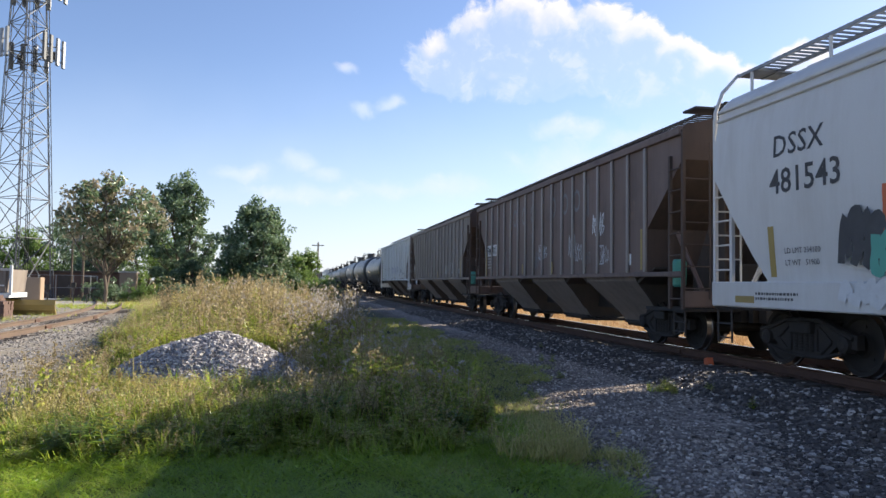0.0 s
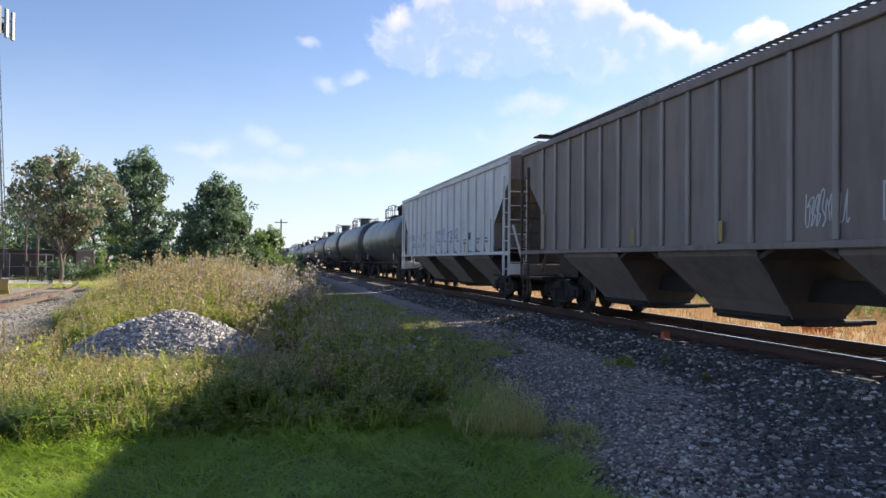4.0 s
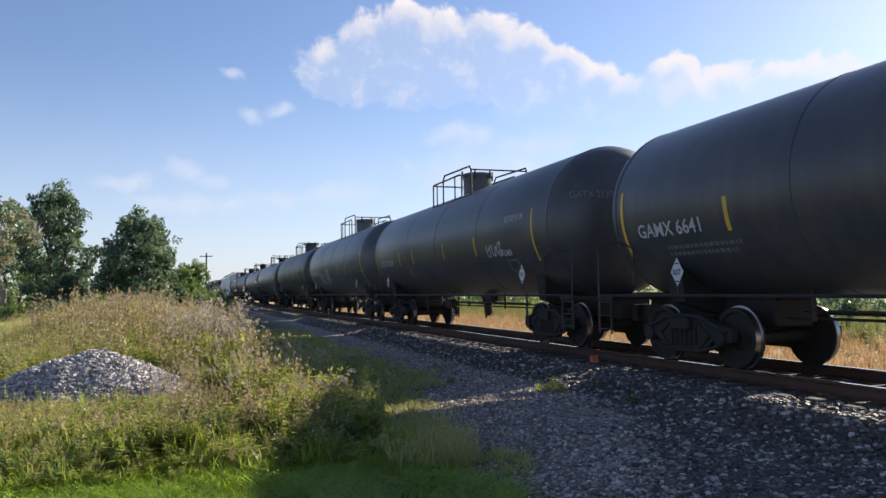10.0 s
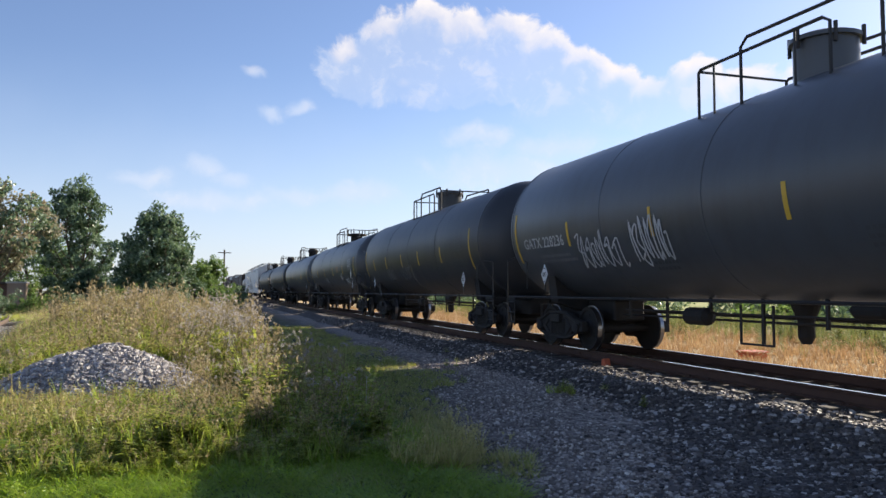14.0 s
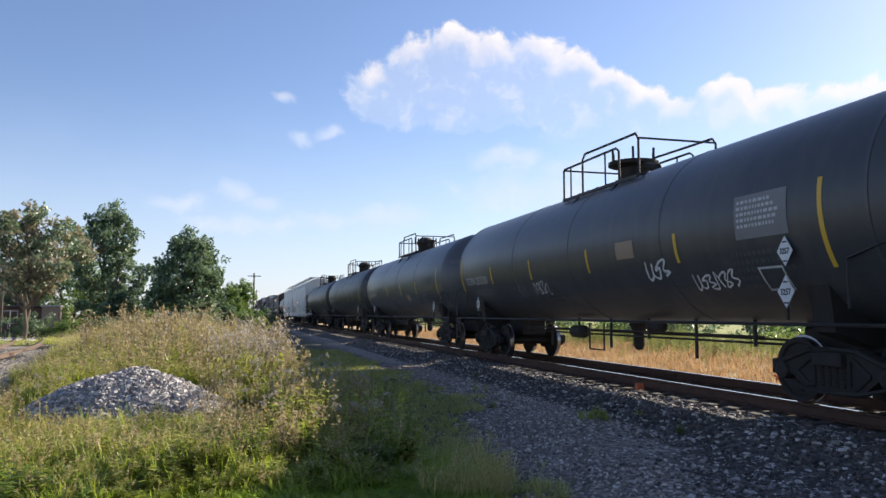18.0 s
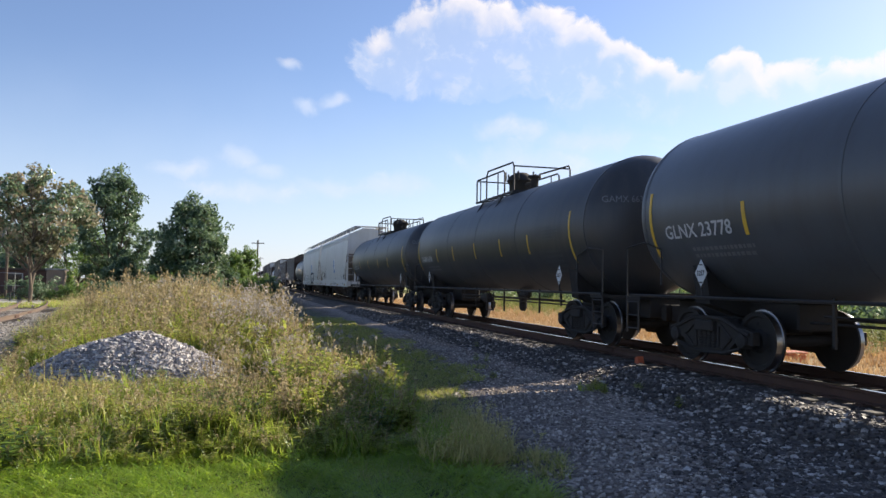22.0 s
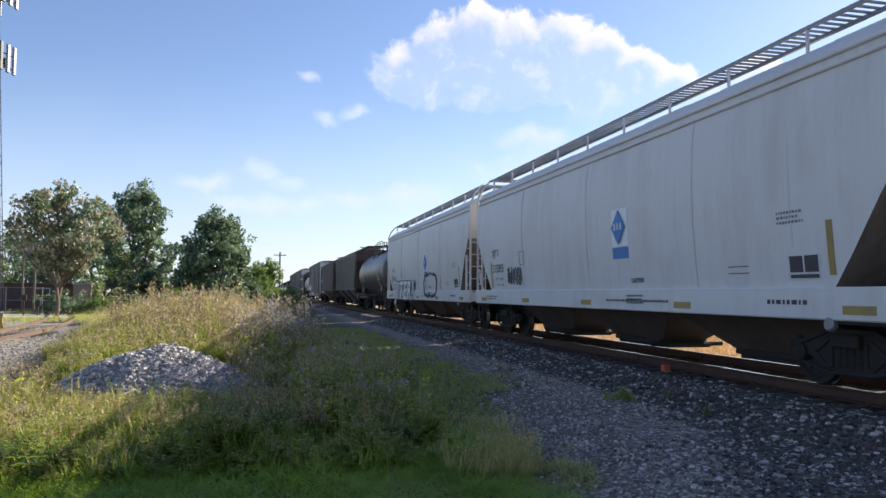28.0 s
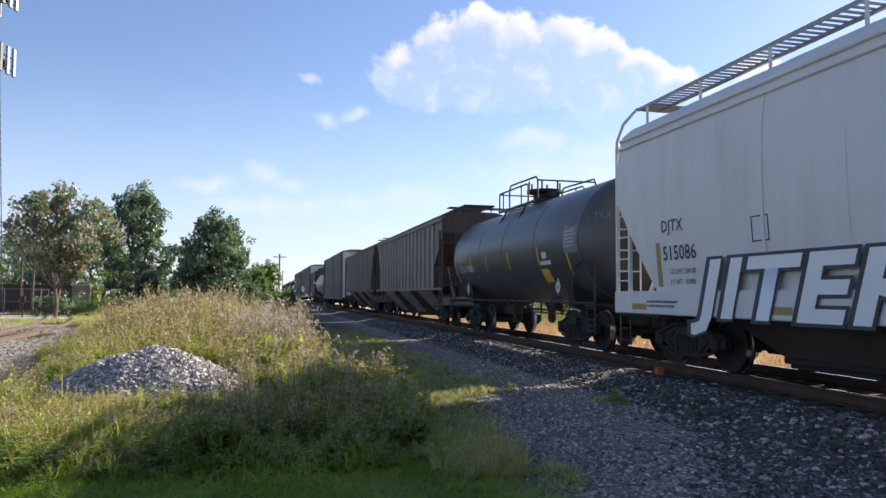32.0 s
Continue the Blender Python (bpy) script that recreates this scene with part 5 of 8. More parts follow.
        for k in range(n + 1):
            y = -half + 0.1 + (2 * half - 0.2) * k / n
            box(bm, min(x0, x1), max(x0, x1), y - 0.02, y + 0.02, bz - 0.01, bz + 0.016)
        part("roof_walkway", bm, M["galvanised"], car, "grey grating walkway along the roof edge")
        for y in np.linspace(-half + 0.5, half - 0.5, 10):
            part("walkway_post", bar([(x1, y, bz - 0.03), (x1, y, eave + 0.28)], 0.028, 5), m, car)
    for e in (-1, 1):
        part("corner_hoop", bar([(-1.5, e * (half - 0.04), 1.3), (-1.5, e * (half - 0.04), eave + 0.05), (-1.36, e * (half - 0.04), eave + 0.42), (-1.08, e * (half - 0.08), bz), (1.08, e * (half - 0.08), bz), (1.36, e * (half - 0.04), eave + 0.42), (1.5, e * (half - 0.04), eave + 0.05), (1.5, e * (half - 0.04), 1.3)], 0.035, 6), m, car)
        part("cross_walkway", one_box(-1.1, 1.1, e * (half - 0.3) - 0.25, e * (half - 0.3) + 0.25, bz - 0.03, bz), M["galvanised"], car)
    for k in range(6):
        y = -half * 0.8 + 1.6 * half * k / 5
        part("roof_hatch", one_box(-0.42, 0.42, y - 0.9, y + 0.9, crown - 0.08, crown + 0.12, 0.04), m, car)
    for y in np.linspace(-half + 1.0, half - 1.0, 5):
        part("sill_reflector", one_box(-1.567, -1.56, y - 0.26, y + 0.26, sill0 + 0.08, sill0 + 0.19), M["old_yellow"], car)
    part("jack_ring", (lambda b: (lathe(b, [(-1.58, 0.07), (-1.56, 0.09), (-1.5, 0.09)], "x", 12, (0, -half + 1.5, sill0 - 0.05)), b)[1])(bmesh.new()), M["galvanised"], car)
    for f in extras or ():
        f(car, side, half, sill1)
    return car


def box_car(length, tall, paint, label, name="box_car", cat="box car", doors=True, panels=10):
    car = new(name)
    tagged(car, label, cat, "tall closed cars far down the train")
    half = length / 2 - 0.38
    m = M[paint]
    bm = bmesh.new()
    slab(bm, [(-1.5, 0.95), (1.5, 0.95), (1.5, tall - 0.15), (0.9, tall - 0.02), (0, tall), (-0.9, tall - 0.02), (-1.5, tall - 0.15)], "y", -half, half)
    part("body", bm, m, car)
    for s in (-1, 1):
        part("side_sill", one_box(min(s * 1.49, s * 1.55), max(s * 1.49, s * 1.55), -half, half, 0.8, 1.05, 0.01), m, car)
        for k in range(panels + 1):
            y = -half + 2 * half * k / panels
            part("side_post", one_box(min(s * 1.49, s * 1.55), max(s * 1.49, s * 1.55), y - 0.05, y + 0.05, 1.05, tall - 0.2, 0.01), m, car)
        if doors:
            part("sliding_door", one_box(min(s * 1.5, s * 1.57), max(s * 1.5, s * 1.57), -1.6, 1.6, 1.1, tall - 0.35, 0.02), M["shade_plate"], car)
    for e in (-1, 1):
        part("end_sheet", one_box(-1.45, 1.45, e * half - 0.04, e * half + 0.04, 1.0, tall - 0.25, 0.02), M["hopper_grey"], car)
        ladder(car, -1.53, e * (half - 0.5) - 0.2, 0.6, tall - 0.3, 0.42, "y", M["iron"], 8)
        coupler(car, e, half)
        bogie(car, e * (half - 2.2))
    part("centre_sill", one_box(-0.3, 0.3, -half + 0.1, half - 0.1, 0.6, 0.96), M["under"], car)
    return car


# marks that tell single cars apart
def grey_mark_set(number, logo=True, tag=None, lift=0.0, shift=0.0):
    def f(car, side, half, sill):
        a, b = number.split()
        y0 = 6.97 + shift
        lettering(a, 0.29 + 0.2 * lift, M["dark_mark"], car, y0, 2.37 + lift, side, "reporting_mark", "dark painted car letters", 0.004, 1.05)
        lettering(b, 0.35 + 0.2 * lift, M["dark_mark"], car, y0 + 0.08 * lift, 1.88 + 0.92 * lift, side, "car_number", "dark painted car number", 0.006, 1.0)
        for k, (word, z) in enumerate((("LD LMT 234100", 1.64), ("LT WT   51900", 1.46))):
            lettering(word, 0.12, M["dark_mark"], car, y0 - 0.2, z + lift * 0.15, side, "load_mark")["kind"] = "stuff"
        bars(car, M["grey_mark"], -6.3, 2.35, 3, side, 0.55, 0.035, seed=7)
        bars(car, M["dark_mark"], -1.0, 1.10, 1, lambda z: -1.566, 3.2, 0.045, seed=8)
        bars(car, M["dark_mark"], half - 1.3, 1.14, 2, lambda z: -1.566, 1.2, 0.04, seed=9)
        bars(car, M["dark_mark"], -6.1, 1.12, 1, lambda z: -1.566, 0.8, 0.06, seed=10)
        patch(car, M["old_yellow"], half - 1.72, half - 1.58, 1.42, 2.2, side, "reflective_strip", "yellow reflective strip")
        patch(car, M["old_yellow"], -7.33, -7.22, 1.5, 2.2, side, "reflective_strip", "yellow reflective strip")
        # consolidated stencil plate
        patch(car, M["white_mark"], -7.08, -6.46, 1.44, 1.80, side, "stencil_plate", "black plate with a white border")
        for p, q in ((-7.04, -6.79), (-6.75, -6.50)):
            patch(car, M["dark_mark"], p, q, 1.55, 1.77, lambda z: side(z) - 0.006, "plate_field")
        patch(car, M["dark_mark"], -7.04, -6.50, 1.47, 1.52, lambda z: side(z) - 0.006, "plate_field")
        for p, q, z0, z1 in ((4.10, 4.12, 2.05, 2.40), (4.46, 4.48, 2.05, 2.40), (4.10, 4.48, 2.39, 2.41), (4.10, 4.48, 2.04, 2.06), (-5.6, -5.1, 1.56, 1.575), (-5.6, -5.1, 1.66, 1.675)):
            patch(car, M["dark_mark"], p, q, z0, z1, side, "stencil_frame")
        lettering("CAUTION", 0.12, M["dark_mark"], car, -1.95, 1.47, lambda z: side(z) - 0.004, "caution_mark", "dark stencilled warning word", 0.004, wide=0.5)
        bars(car, M["dark_mark"], -1.9, 1.2, 3, lambda z: -1.566, 0.75, 0.035, seed=11)
        if logo:
            # a plain blue diamond on a white panel
            patch(car, M["bright_white"], -1.93, -1.25, 2.2, 2.95, side, "emblem_panel", "white panel with a blue diamond")
            bm = bmesh.new()
            slab(bm, [(-1.59, 2.24), (-1.30, 2.58), (-1.59, 2.92), (-1.88, 2.58)], "x", -1.595, -1.58)
            p = part("emblem", bm, M["blue_mark"], car)
            for yy in (-1.72, -1.59, -1.46):
                part("emblem_bar", one_box(-1.602, -1.594, yy - 0.03, yy + 0.03, 2.52, 2.66), M["white_mark"], p)
            patch(car, M["blue_mark"], -1.93, -1.25, 1.95, 2.18, side, "emblem_strip", "pale blue strip")
        for y in (-half * 0.75, -half * 0.42, -0.6, half * 0.12, half * 0.3):
            patch(car, M["white_mark"], y - 0.012, y + 0.012, 1.9, 3.4, side, "drip_streak", "pale drip streak", 4, 0.002)
        if tag:
            tag(car, side, half, sill)
    return f


def big_tag(car, side, half, sill):
    """Chunky white block letters outlined in black over sill and side."""
    def flat(z):
        return min(side(max(z, 1.36)), -1.57) - 0.012
    lettering("JITER!", 1.22, M["dark_mark"], car, 5.84, 0.96, flat, "graffiti_outline", "black outline of sprayed block letters", 0.085, 1.1, 0.22, 5.05)
    lettering("JITER!", 1.22, M["bright_white"], car, 5.78, 0.96, lambda z: flat(z) - 0.008, "graffiti_letters", "white sprayed block letters", 0.038, 1.1, 0.22, 4.92)
    for y in (-1.43, -4.25):
        patch(car, M["old_yellow"], y - 0.05, y + 0.05, 1.38, 1.85, side, "reflective_strip", "worn yellow reflective strip")
    bm = bmesh.new()
    pts = []
    for i in range(81):
        a = 6.283 * i / 80
        pts.append((-2.65 + 1.22 * math.copysign(abs(math.cos(a)) ** 0.6, math.cos(a)) * (1 + 0.05 * math.sin(11 * a)), 1.58 + 0.47 * math.copysign(abs(math.sin(a)) ** 0.6, math.sin(a)) * (1 + 0.13 * math.sin(17 * a))))
    for (a, b), (c, d) in zip(pts, pts[1:]):
        tube(bm, [(flat(b) + 0.004, a, b), (flat(d) + 0.004, c, d)], 0.026, 4)
    part("graffiti", bm, M["dark_mark"], car, "black sprayed outline of a rough shape")
    scrawl(car, M["dark_mark"], -2.1, 1.05, 1.2, 0.3, flat, 31, 5, 0.04)


def small_tag(car, side, half, sill):
    scrawl(car, M["dark_mark"], 5.6, 1.5, 1.3, 0.6, lambda z: side(z) - 0.008, 12, 7, 0.05)


def colour_tag(car, side, half, sill):
    for k, (mt, y, z, w, h) in enumerate((("dark_mark", 6.1, 1.55, 1.2, 0.8), ("orange_mark", 5.3, 1.8, 1.0, 0.9), ("white_mark", 6.1, 1.05, 1.6, 0.35), ("green_mark", 5.5, 1.4, 1.2, 0.7))):
        scrawl(car, M[mt], y, z, w, h, lambda q, k=k: min(side(max(q, 1.36)), -1.57) - 0.008 - 0.003 * k, 40 + k, 6, 0.14)


def brown_marks(seed, words):
    def f(car, side, half, sill):
        for k, y in enumerate(words):
            # big faded block letters, left as plain frames and bars
            if k == len(words) - 1:
                for d in (-0.12, -0.04, 0.04, 0.12):
                    patch(car, M["grey_mark"], y + d - 0.018, y + d + 0.018, 3.0, 3.85, side, "faded_emblem", "faded upright emblem")
                continue
            bm = bmesh.new()
            ring = [[bm.verts.new((side(3.5) - 0.003, y + q * 0.24 * math.cos(a), 3.5 + q * 0.3 * math.sin(a))) for q in (0.68, 1.0)] for a in np.linspace(0, 6.0, 22)]
            for p, q in zip(ring, ring[1:]):
                bm.faces.new((p[0], p[1], q[1], q[0]))
            part("faded_letter", bm, M["grey_mark"], car, "faded round painted letter")
        for y, top in ((-half + 1.75, 0.95), (half - 1.8, 0.95), (-1.0, 0.4), (1.9, 0.4)):
            patch(car, M["old_yellow"], y - 0.045, y + 0.045, sill + 0.08, sill + top, lambda z: -1.54, "reflective_strip", "worn yellow reflective strip")
        open_frame(car, lambda z: side(z) + 0.003, -4.6, -4.15, sill + 0.25, sill + 0.72, "pale_mark")
        rnd = random.Random(seed)
        for k in range(5):
            scrawl(car, M["pale_mark"] if k % 2 else M["grey_mark"], rnd.uniform(-half + 3, half - 3), sill + rnd.uniform(0.15, 0.5), rnd.uniform(0.35, 0.6), rnd.uniform(0.35, 0.6), side, seed + k, 4, 0.024)
        part("route_card", one_box(-1.484, -1.478, -6.15, -5.9, sill + 0.2, sill + 0.45), M["white_mark"], car)
        part("brake_tank", (lambda b: (lathe(b, [(1.25, 0.1), (1.3, 0.14), (1.75, 0.14), (1.8, 0.1)], "z", 12, (-1.2, -half + 0.75, 0)), b)[1])(bmesh.new()), M["green_mark"], car, "small green air tank")
    return f


def panel_marks(car, side, half, sill):
    """Car letters in dark paint on two pale panels between the ribs, with small print beneath."""
    for word, y in (("PM", 6.74), ("RX", 6.02)):
        patch(car, M["white_mark"], y - 0.58, y + 0.04, 2.32, 2.74, lambda z: side(z) - 0.002, "letter_panel", "white panel behind the car letters")
        lettering(word, 0.40, M["dark_mark"], car, y, 2.39, lambda z: side(z) - 0.009, "reporting_mark", "dark painted car letters", 0.008, wide=0.52)
    bars(car, M["pale_mark"], 6.7, 2.2, 4, lambda z: side(z) - 0.003, 0.55, 0.06, seed=33)
    scrawl(car, M["pale_mark"], 0.4, 2.0, 0.8, 0.55, lambda z: side(z) - 0.004, 35, 5, 0.035)
    scrawl(car, M["white_mark"], -3.9, 2.45, 0.75, 0.7, lambda z: side(z) - 0.004, 36, 5, 0.045)
    scrawl(car, M["pale_mark"], -2.2, 1.95, 0.55, 0.75, lambda z: side(z) - 0.004, 37, 4, 0.03)


def white_marks(car, side, half, sill):
    for ch, y, w in (("Q", 6.68, 0.2), ("FO", 6.1, 0.5), ("1122", 4.72, 0.75), ("19", 3.75, 0.4)):
        lettering(ch, 0.35, M["dark_mark"], car, y, 2.22, side, "car_number", "dark painted car number", 0.004, wide=w)
    for y0, y1, z0, z1 in ((5.0, 5.6, 1.7, 2.6), (5.1, 5.5, 2.6, 4.0), (4.0, 4.75, 2.12, 2.55), (3.2, 3.85, 2.12, 2.6)):
        patch(car, M["tan_mark"], y0, y1, z0, z1, lambda z: side(z) + 0.003, "overpaint", "tan overpainted patch")
    for k, y in enumerate((6.0, 4.7, 3.7, 0.6, -3.4, -5.0, -6.0)):
        bars(car, M["dark_mark"], y, 1.98, 2, side, 0.55, 0.06, seed=k)
    for y in (half - 1.5, -half + 1.75):
        patch(car, M["old_yellow"], y - 0.045, y + 0.045, 1.62, 2.6, lambda z: -1.545, "reflective_strip", "yellow reflective strip")
    scrawl(car, M["violet_mark"], 1.44, 1.95, 4.4, 0.62, side, 77, 5, 0.07)
    scrawl(car, M["grey_mark"], 1.9, 1.75, 1.2, 0.2, side, 78, 4, 0.02)
    bars(car, M["grey_mark"], -2.1, 2.2, 2, side, 0.6, 0.05, seed=21)
    patch(car, M["white_mark"], -4.45, -3.95, 1.95, 2.3, side, "stencil_plate", "black plate with a white border")
    for p in (-4.42, -4.19):
        patch(car, M["dark_mark"], p, p + 0.2, 2.0, 2.26, lambda z: side(z) - 0.006, "plate_field")
    for p, q, z0, z1 in ((2.5, 2.52, 2.15, 2.5), (2.82, 2.84, 2.15, 2.5), (2.5, 2.84, 2.48, 2.5), (2.5, 2.84, 2.15, 2.17)):
        patch(car, M["dark_mark"], p, q, z0, z1, side, "stencil_frame")
    for y in (1.7, -1.21, -3.84):
        patch(car, M["old_yellow"], y - 0.045, y + 0.045, 1.56, 1.95, lambda z: -1.545, "reflective_strip", "worn yellow reflective strip")
    # rust eaten patches at the foot of each rib
    rnd = random.Random(3)
    bm = bmesh.new()
    span = half - 1.65
    for k in range(44):
        y = -span + 2 * span * (k % 15) / 14 + rnd.choice((-1, 1)) * rnd.uniform(0.05, 0.14)
        w, h = rnd.uniform(0.03, 0.08), rnd.uniform(0.06, 0.26)
        if k > 36:
            y, w, h = rnd.uniform(-span, span), rnd.uniform(0.2, 0.4), 0.05
        pts = [(y + w * c, 1.555 + h * d * rnd.uniform(0.8, 1.2)) for c, d in ((-1, 0), (1, 0), (0.9, 0.5), (0.35, 0.75), (0.1, 1.0), (-0.3, 0.8), (-0.8, 0.45))]
        bm.faces.new([bm.verts.new((-1.4755 - 0.0004 * k, a, b)) for a, b in pts])
    part("rust_patches", bm, M["rust"], car, "rust eaten spots at the feet of the ribs")["kind"] = "stuff"


def tank_tag(seed, mt="grey_mark", y=0.0, w=2.4, h=0.9):
    return lambda car, side, body, cz: scrawl(car, M[mt], y, cz - 1.0, w, h, lambda z: side(z) - 0.004, seed, 7, 0.04)


def open_frame(car, side, y0, y1, z0, z1, mat="grey_mark"):
    """A thin painted rectangle."""
    s = lambda z: side(z) - 0.004
    for a, b, c, d in ((y0, y1, z1 - 0.03, z1), (y0, y1, z0, z0 + 0.03), (y0, y0 + 0.03, z0 + 0.03, z1 - 0.03), (y1 - 0.03, y1, z0 + 0.03, z1 - 0.03)):
        patch(car, M[mat], a, b, c, d, s, "painted_frame", "", 2)


def sleeve_marks(car, side, body, cz):
    s = lambda z: side(z) - 0.004
    lettering("DOT-SP 21134", 0.2, M["pale_mark"], car, -5.30, cz + 0.14, s, "lettering", "pale stencilled lettering", 0.003, wide=1.0)
    lettering("SR 13450", 0.19, M["white_mark"], car, -4.78, cz - 0.62, s, "lettering", "white stencilled lettering", 0.003, wide=0.72)
    scrawl(car, M["pale_mark"], -4.05, cz - 0.62, 1.0, 0.36, lambda z: side(z) - 0.006, 61, 4, 0.05)
    open_frame(car, side, -5.66, -5.08, cz - 1.0, cz - 0.72)
    bars(car, M["faint_mark"], -3.4, cz - 0.66, 1, s, 0.6, 0.1, seed=62)


def dull_sign(car, side, body, cz):
    patch(car, M["tan_mark"], -2.35, -1.8, cz - 0.80, cz - 0.55, lambda z: side(z) - 0.004, "notice", "tan notice panel")
    open_frame(car, side, -5.15, -4.72, cz - 0.85, cz - 0.55)
    bars(car, M["grey_mark"], -3.6, cz - 0.72, 1, side, 0.4, 0.06, seed=71)


def print_panel(car, side, y0, y1, z0, z1, seed):
    """A dull printed panel covered with small print."""
    patch(car, M["grey_mark"], y0, y1, z0, z1, lambda z: side(z) - 0.003, "notice", "dull grey printed panel")
    bars(car, M["pale_mark"], y1 - 0.06, z1 - 0.12, int((z1 - z0 - 0.1) / 0.095), lambda z: side(z) - 0.009, (y1 - y0) * 0.85, 0.045, seed=seed)


def tank_sign(car, side, body, cz):
    s = lambda z: side(z) - 0.004
    print_panel(car, side, -6.82, -5.75, cz - 0.32, cz + 0.3, 80)
    patch(car, M["tan_mark"], -2.85, -2.2, cz - 0.36, cz - 0.04, s, "notice", "tan notice panel")
    open_frame(car, side, -6.5, -6.0, cz - 1.05, cz - 0.72, "pale_mark")
    diamond(car, -6.74, cz - 0.55, 0.2, lambda z: side(cz - 0.4) - 0.02)
    scrawl(car, M["white_mark"], -3.0, cz - 0.80, 0.85, 0.42, s, 81, 3, 0.045)
    scrawl(car, M["white_mark"], -4.3, cz - 1.0, 1.2, 0.32, s, 82, 6, 0.03)
    scrawl(car, M["grey_mark"], 3.7, cz - 0.98, 0.9, 0.4, s, 83, 4, 0.03)
    scrawl(car, M["pale_mark"], 2.3, cz - 0.92, 1.0, 0.35, s, 84, 4, 0.03)


def tank_stickers(car, side, body, cz):
    s = lambda z: side(z) - 0.004
    patch(car, M["white_mark"], -3.8, -3.1, cz - 0.52, cz - 0.42, s, "notice", "white notice")
    patch(car, M["white_mark"], -3.6, -3.3, cz - 0.36, cz - 0.2, s, "notice", "white notice")
    patch(car, M["yellow"], -3.5, -3.0, cz - 0.95, cz - 0.62, s, "notice", "yellow notice panel")
    print_panel(car, side, -5.55, -4.75, cz - 0.3, cz + 0.3, 85)


CARS = []                                          # (car, distance of its middle along the track at 16 s)


def add(u0, u1, make, *a, **k):
    car = make(u1 - u0, *a, **k)
    CARS.append((car, (u0 + u1) / 2))
    return car


def build_train():
    add(-122.0, -102.6, smooth_hopper, "pale grey plain-sided covered hopper with sprayed colour graffiti", 1, [grey_mark_set("DSSX 481543", False, colour_tag, 0.88, 0.6)])
    add(-102.3, -84.5, ribbed_hopper, "hopper_brown", "dark brown ribbed covered hopper with rusty ends", 17, 2, extras=[brown_marks(20, (3.0, 1.95, 1.0, -0.9, -1.9, -2.8, -3.5)), panel_marks])
    add(-84.1, -66.3, ribbed_hopper, "hopper_dun", "dull brown ribbed covered hopper with scuffed white tags", 17, 3, extras=[brown_marks(30, ())])
    add(-66.0, -47.7, ribbed_hopper, "hopper_white", "dirty white ribbed covered hopper with violet graffiti and rust", 15, 4, extras=[white_marks])
    tanks = [(-47.3, -31.0, "tank_black", "GAMX 6641", "round", [], (4.1, 1.4, -1.5, -3.8), 1.5, 1.0), (-31.0, -13.6, "tank_black", "GATX 213069", "flat", [tank_tag(3, "grey_mark", 3.2, 0.9, 0.5), sleeve_marks], (4.0, 2.4, -0.75, -3.3), 1.6, 1.05),
             (-13.6, 2.95, "tank_grey", "GATX 228236", "flat", [tank_tag(5, "pale_mark", 4.0, 1.7, 0.75), tank_tag(6, "pale_mark", 2.0, 1.1, 0.9)], (4.24, 1.3, -1.71, -3.44), 1.63, 1.05), (2.95, 20.3, "tank_soot", "", "flat", [tank_tag(8, "grey_mark", 1.5, 2.0, 0.6), tank_tag(14, "grey_mark", 3.6, 1.2, 0.5)], (5.6, 3.4, 0.9, -1.4, -4.0), 1.6, 1.02),
             (20.3, 39.0, "tank_black", "TCBX 251281", "wide", [tank_sign], (5.1, 2.2, -0.94, -4.18), 1.56, 1.05), (39.0, 57.0, "tank_grey", "GLNX 23778", "round", [dull_sign], (5.05, 2.19, -0.83, -3.74), 1.52, 1.0),
             (57.0, 74.7, "tank_soot", "GAMX 6634", "round", [], (4.62, 2.48, 0.05, -2.3, -4.4), 1.52, 0.98), (74.7, 93.2, "tank_soot", "GLNX 23718", "round", [], (4.88, 1.93, -1.1, -3.77), 1.5, 0.98)]
    far = (-38.55, -20.16, -4.38, 13.24, 31.18, 50.25, 67.64, 86.03)
    for k, (u0, u1, sh, num, dome, ex, st, r, tall) in enumerate(tanks):
        ph = 1.75
        add(u0, u1, tank_car, sh, num, far[k] - ph - (u0 + u1) / 2, ph, dome, tall * (0.68, 0.84, 1.0, 0.84, 0.84, 0.84, 0.9, 0.84)[k], seed=50 + k * 7, extras=ex, stripes=st, r=r)
    add(93.6, 111.9, smooth_hopper, "pale grey plain-sided covered hopper with a blue diamond emblem", 5, [grey_mark_set("DJTX 515093", True, small_tag)])
    add(112.0, 130.3, smooth_hopper, "pale grey plain-sided covered hopper sprayed with white block letters", 6, [grey_mark_set("DJTX 515086", True, big_tag)])
    add(130.6, 144.3, tank_car, "tank_black", "TILX 190876", 0.3, 1.75, "wide", 0.7, seed=120, extras=[tank_stickers], stripes=(3.4, 1.6, -0.6, -3.0), label="short black tank car with white and yellow notices")
    add(144.5, 162.8, ribbed_hopper, "hopper_dun", "dull brown ribbed covered hopper", 17, 7)
    add(163.2, 181.0, ribbed_hopper, "hopper_brown", "dark brown ribbed covered hopper", 17, 8)
    add(183.0, 204.2, box_car, 5.3, "hopper_dun", "tall brown box car with a dark sliding door")
    add(204.6, 218.0, tank_car, "tank_pale", "", 0.0, 1.5, "round", seed=140, label="pale grey tank car with a railed platform")
    add(218.4, 229.6, ribbed_hopper, "hopper_brown", "dark short ribbed covered hopper", 9, 9, bays=2)
    add(230.0, 258.4, box_car, 5.75, "hopper_dun", "tall closed autorack with panelled sides", "autorack", "autorack", False, 14)
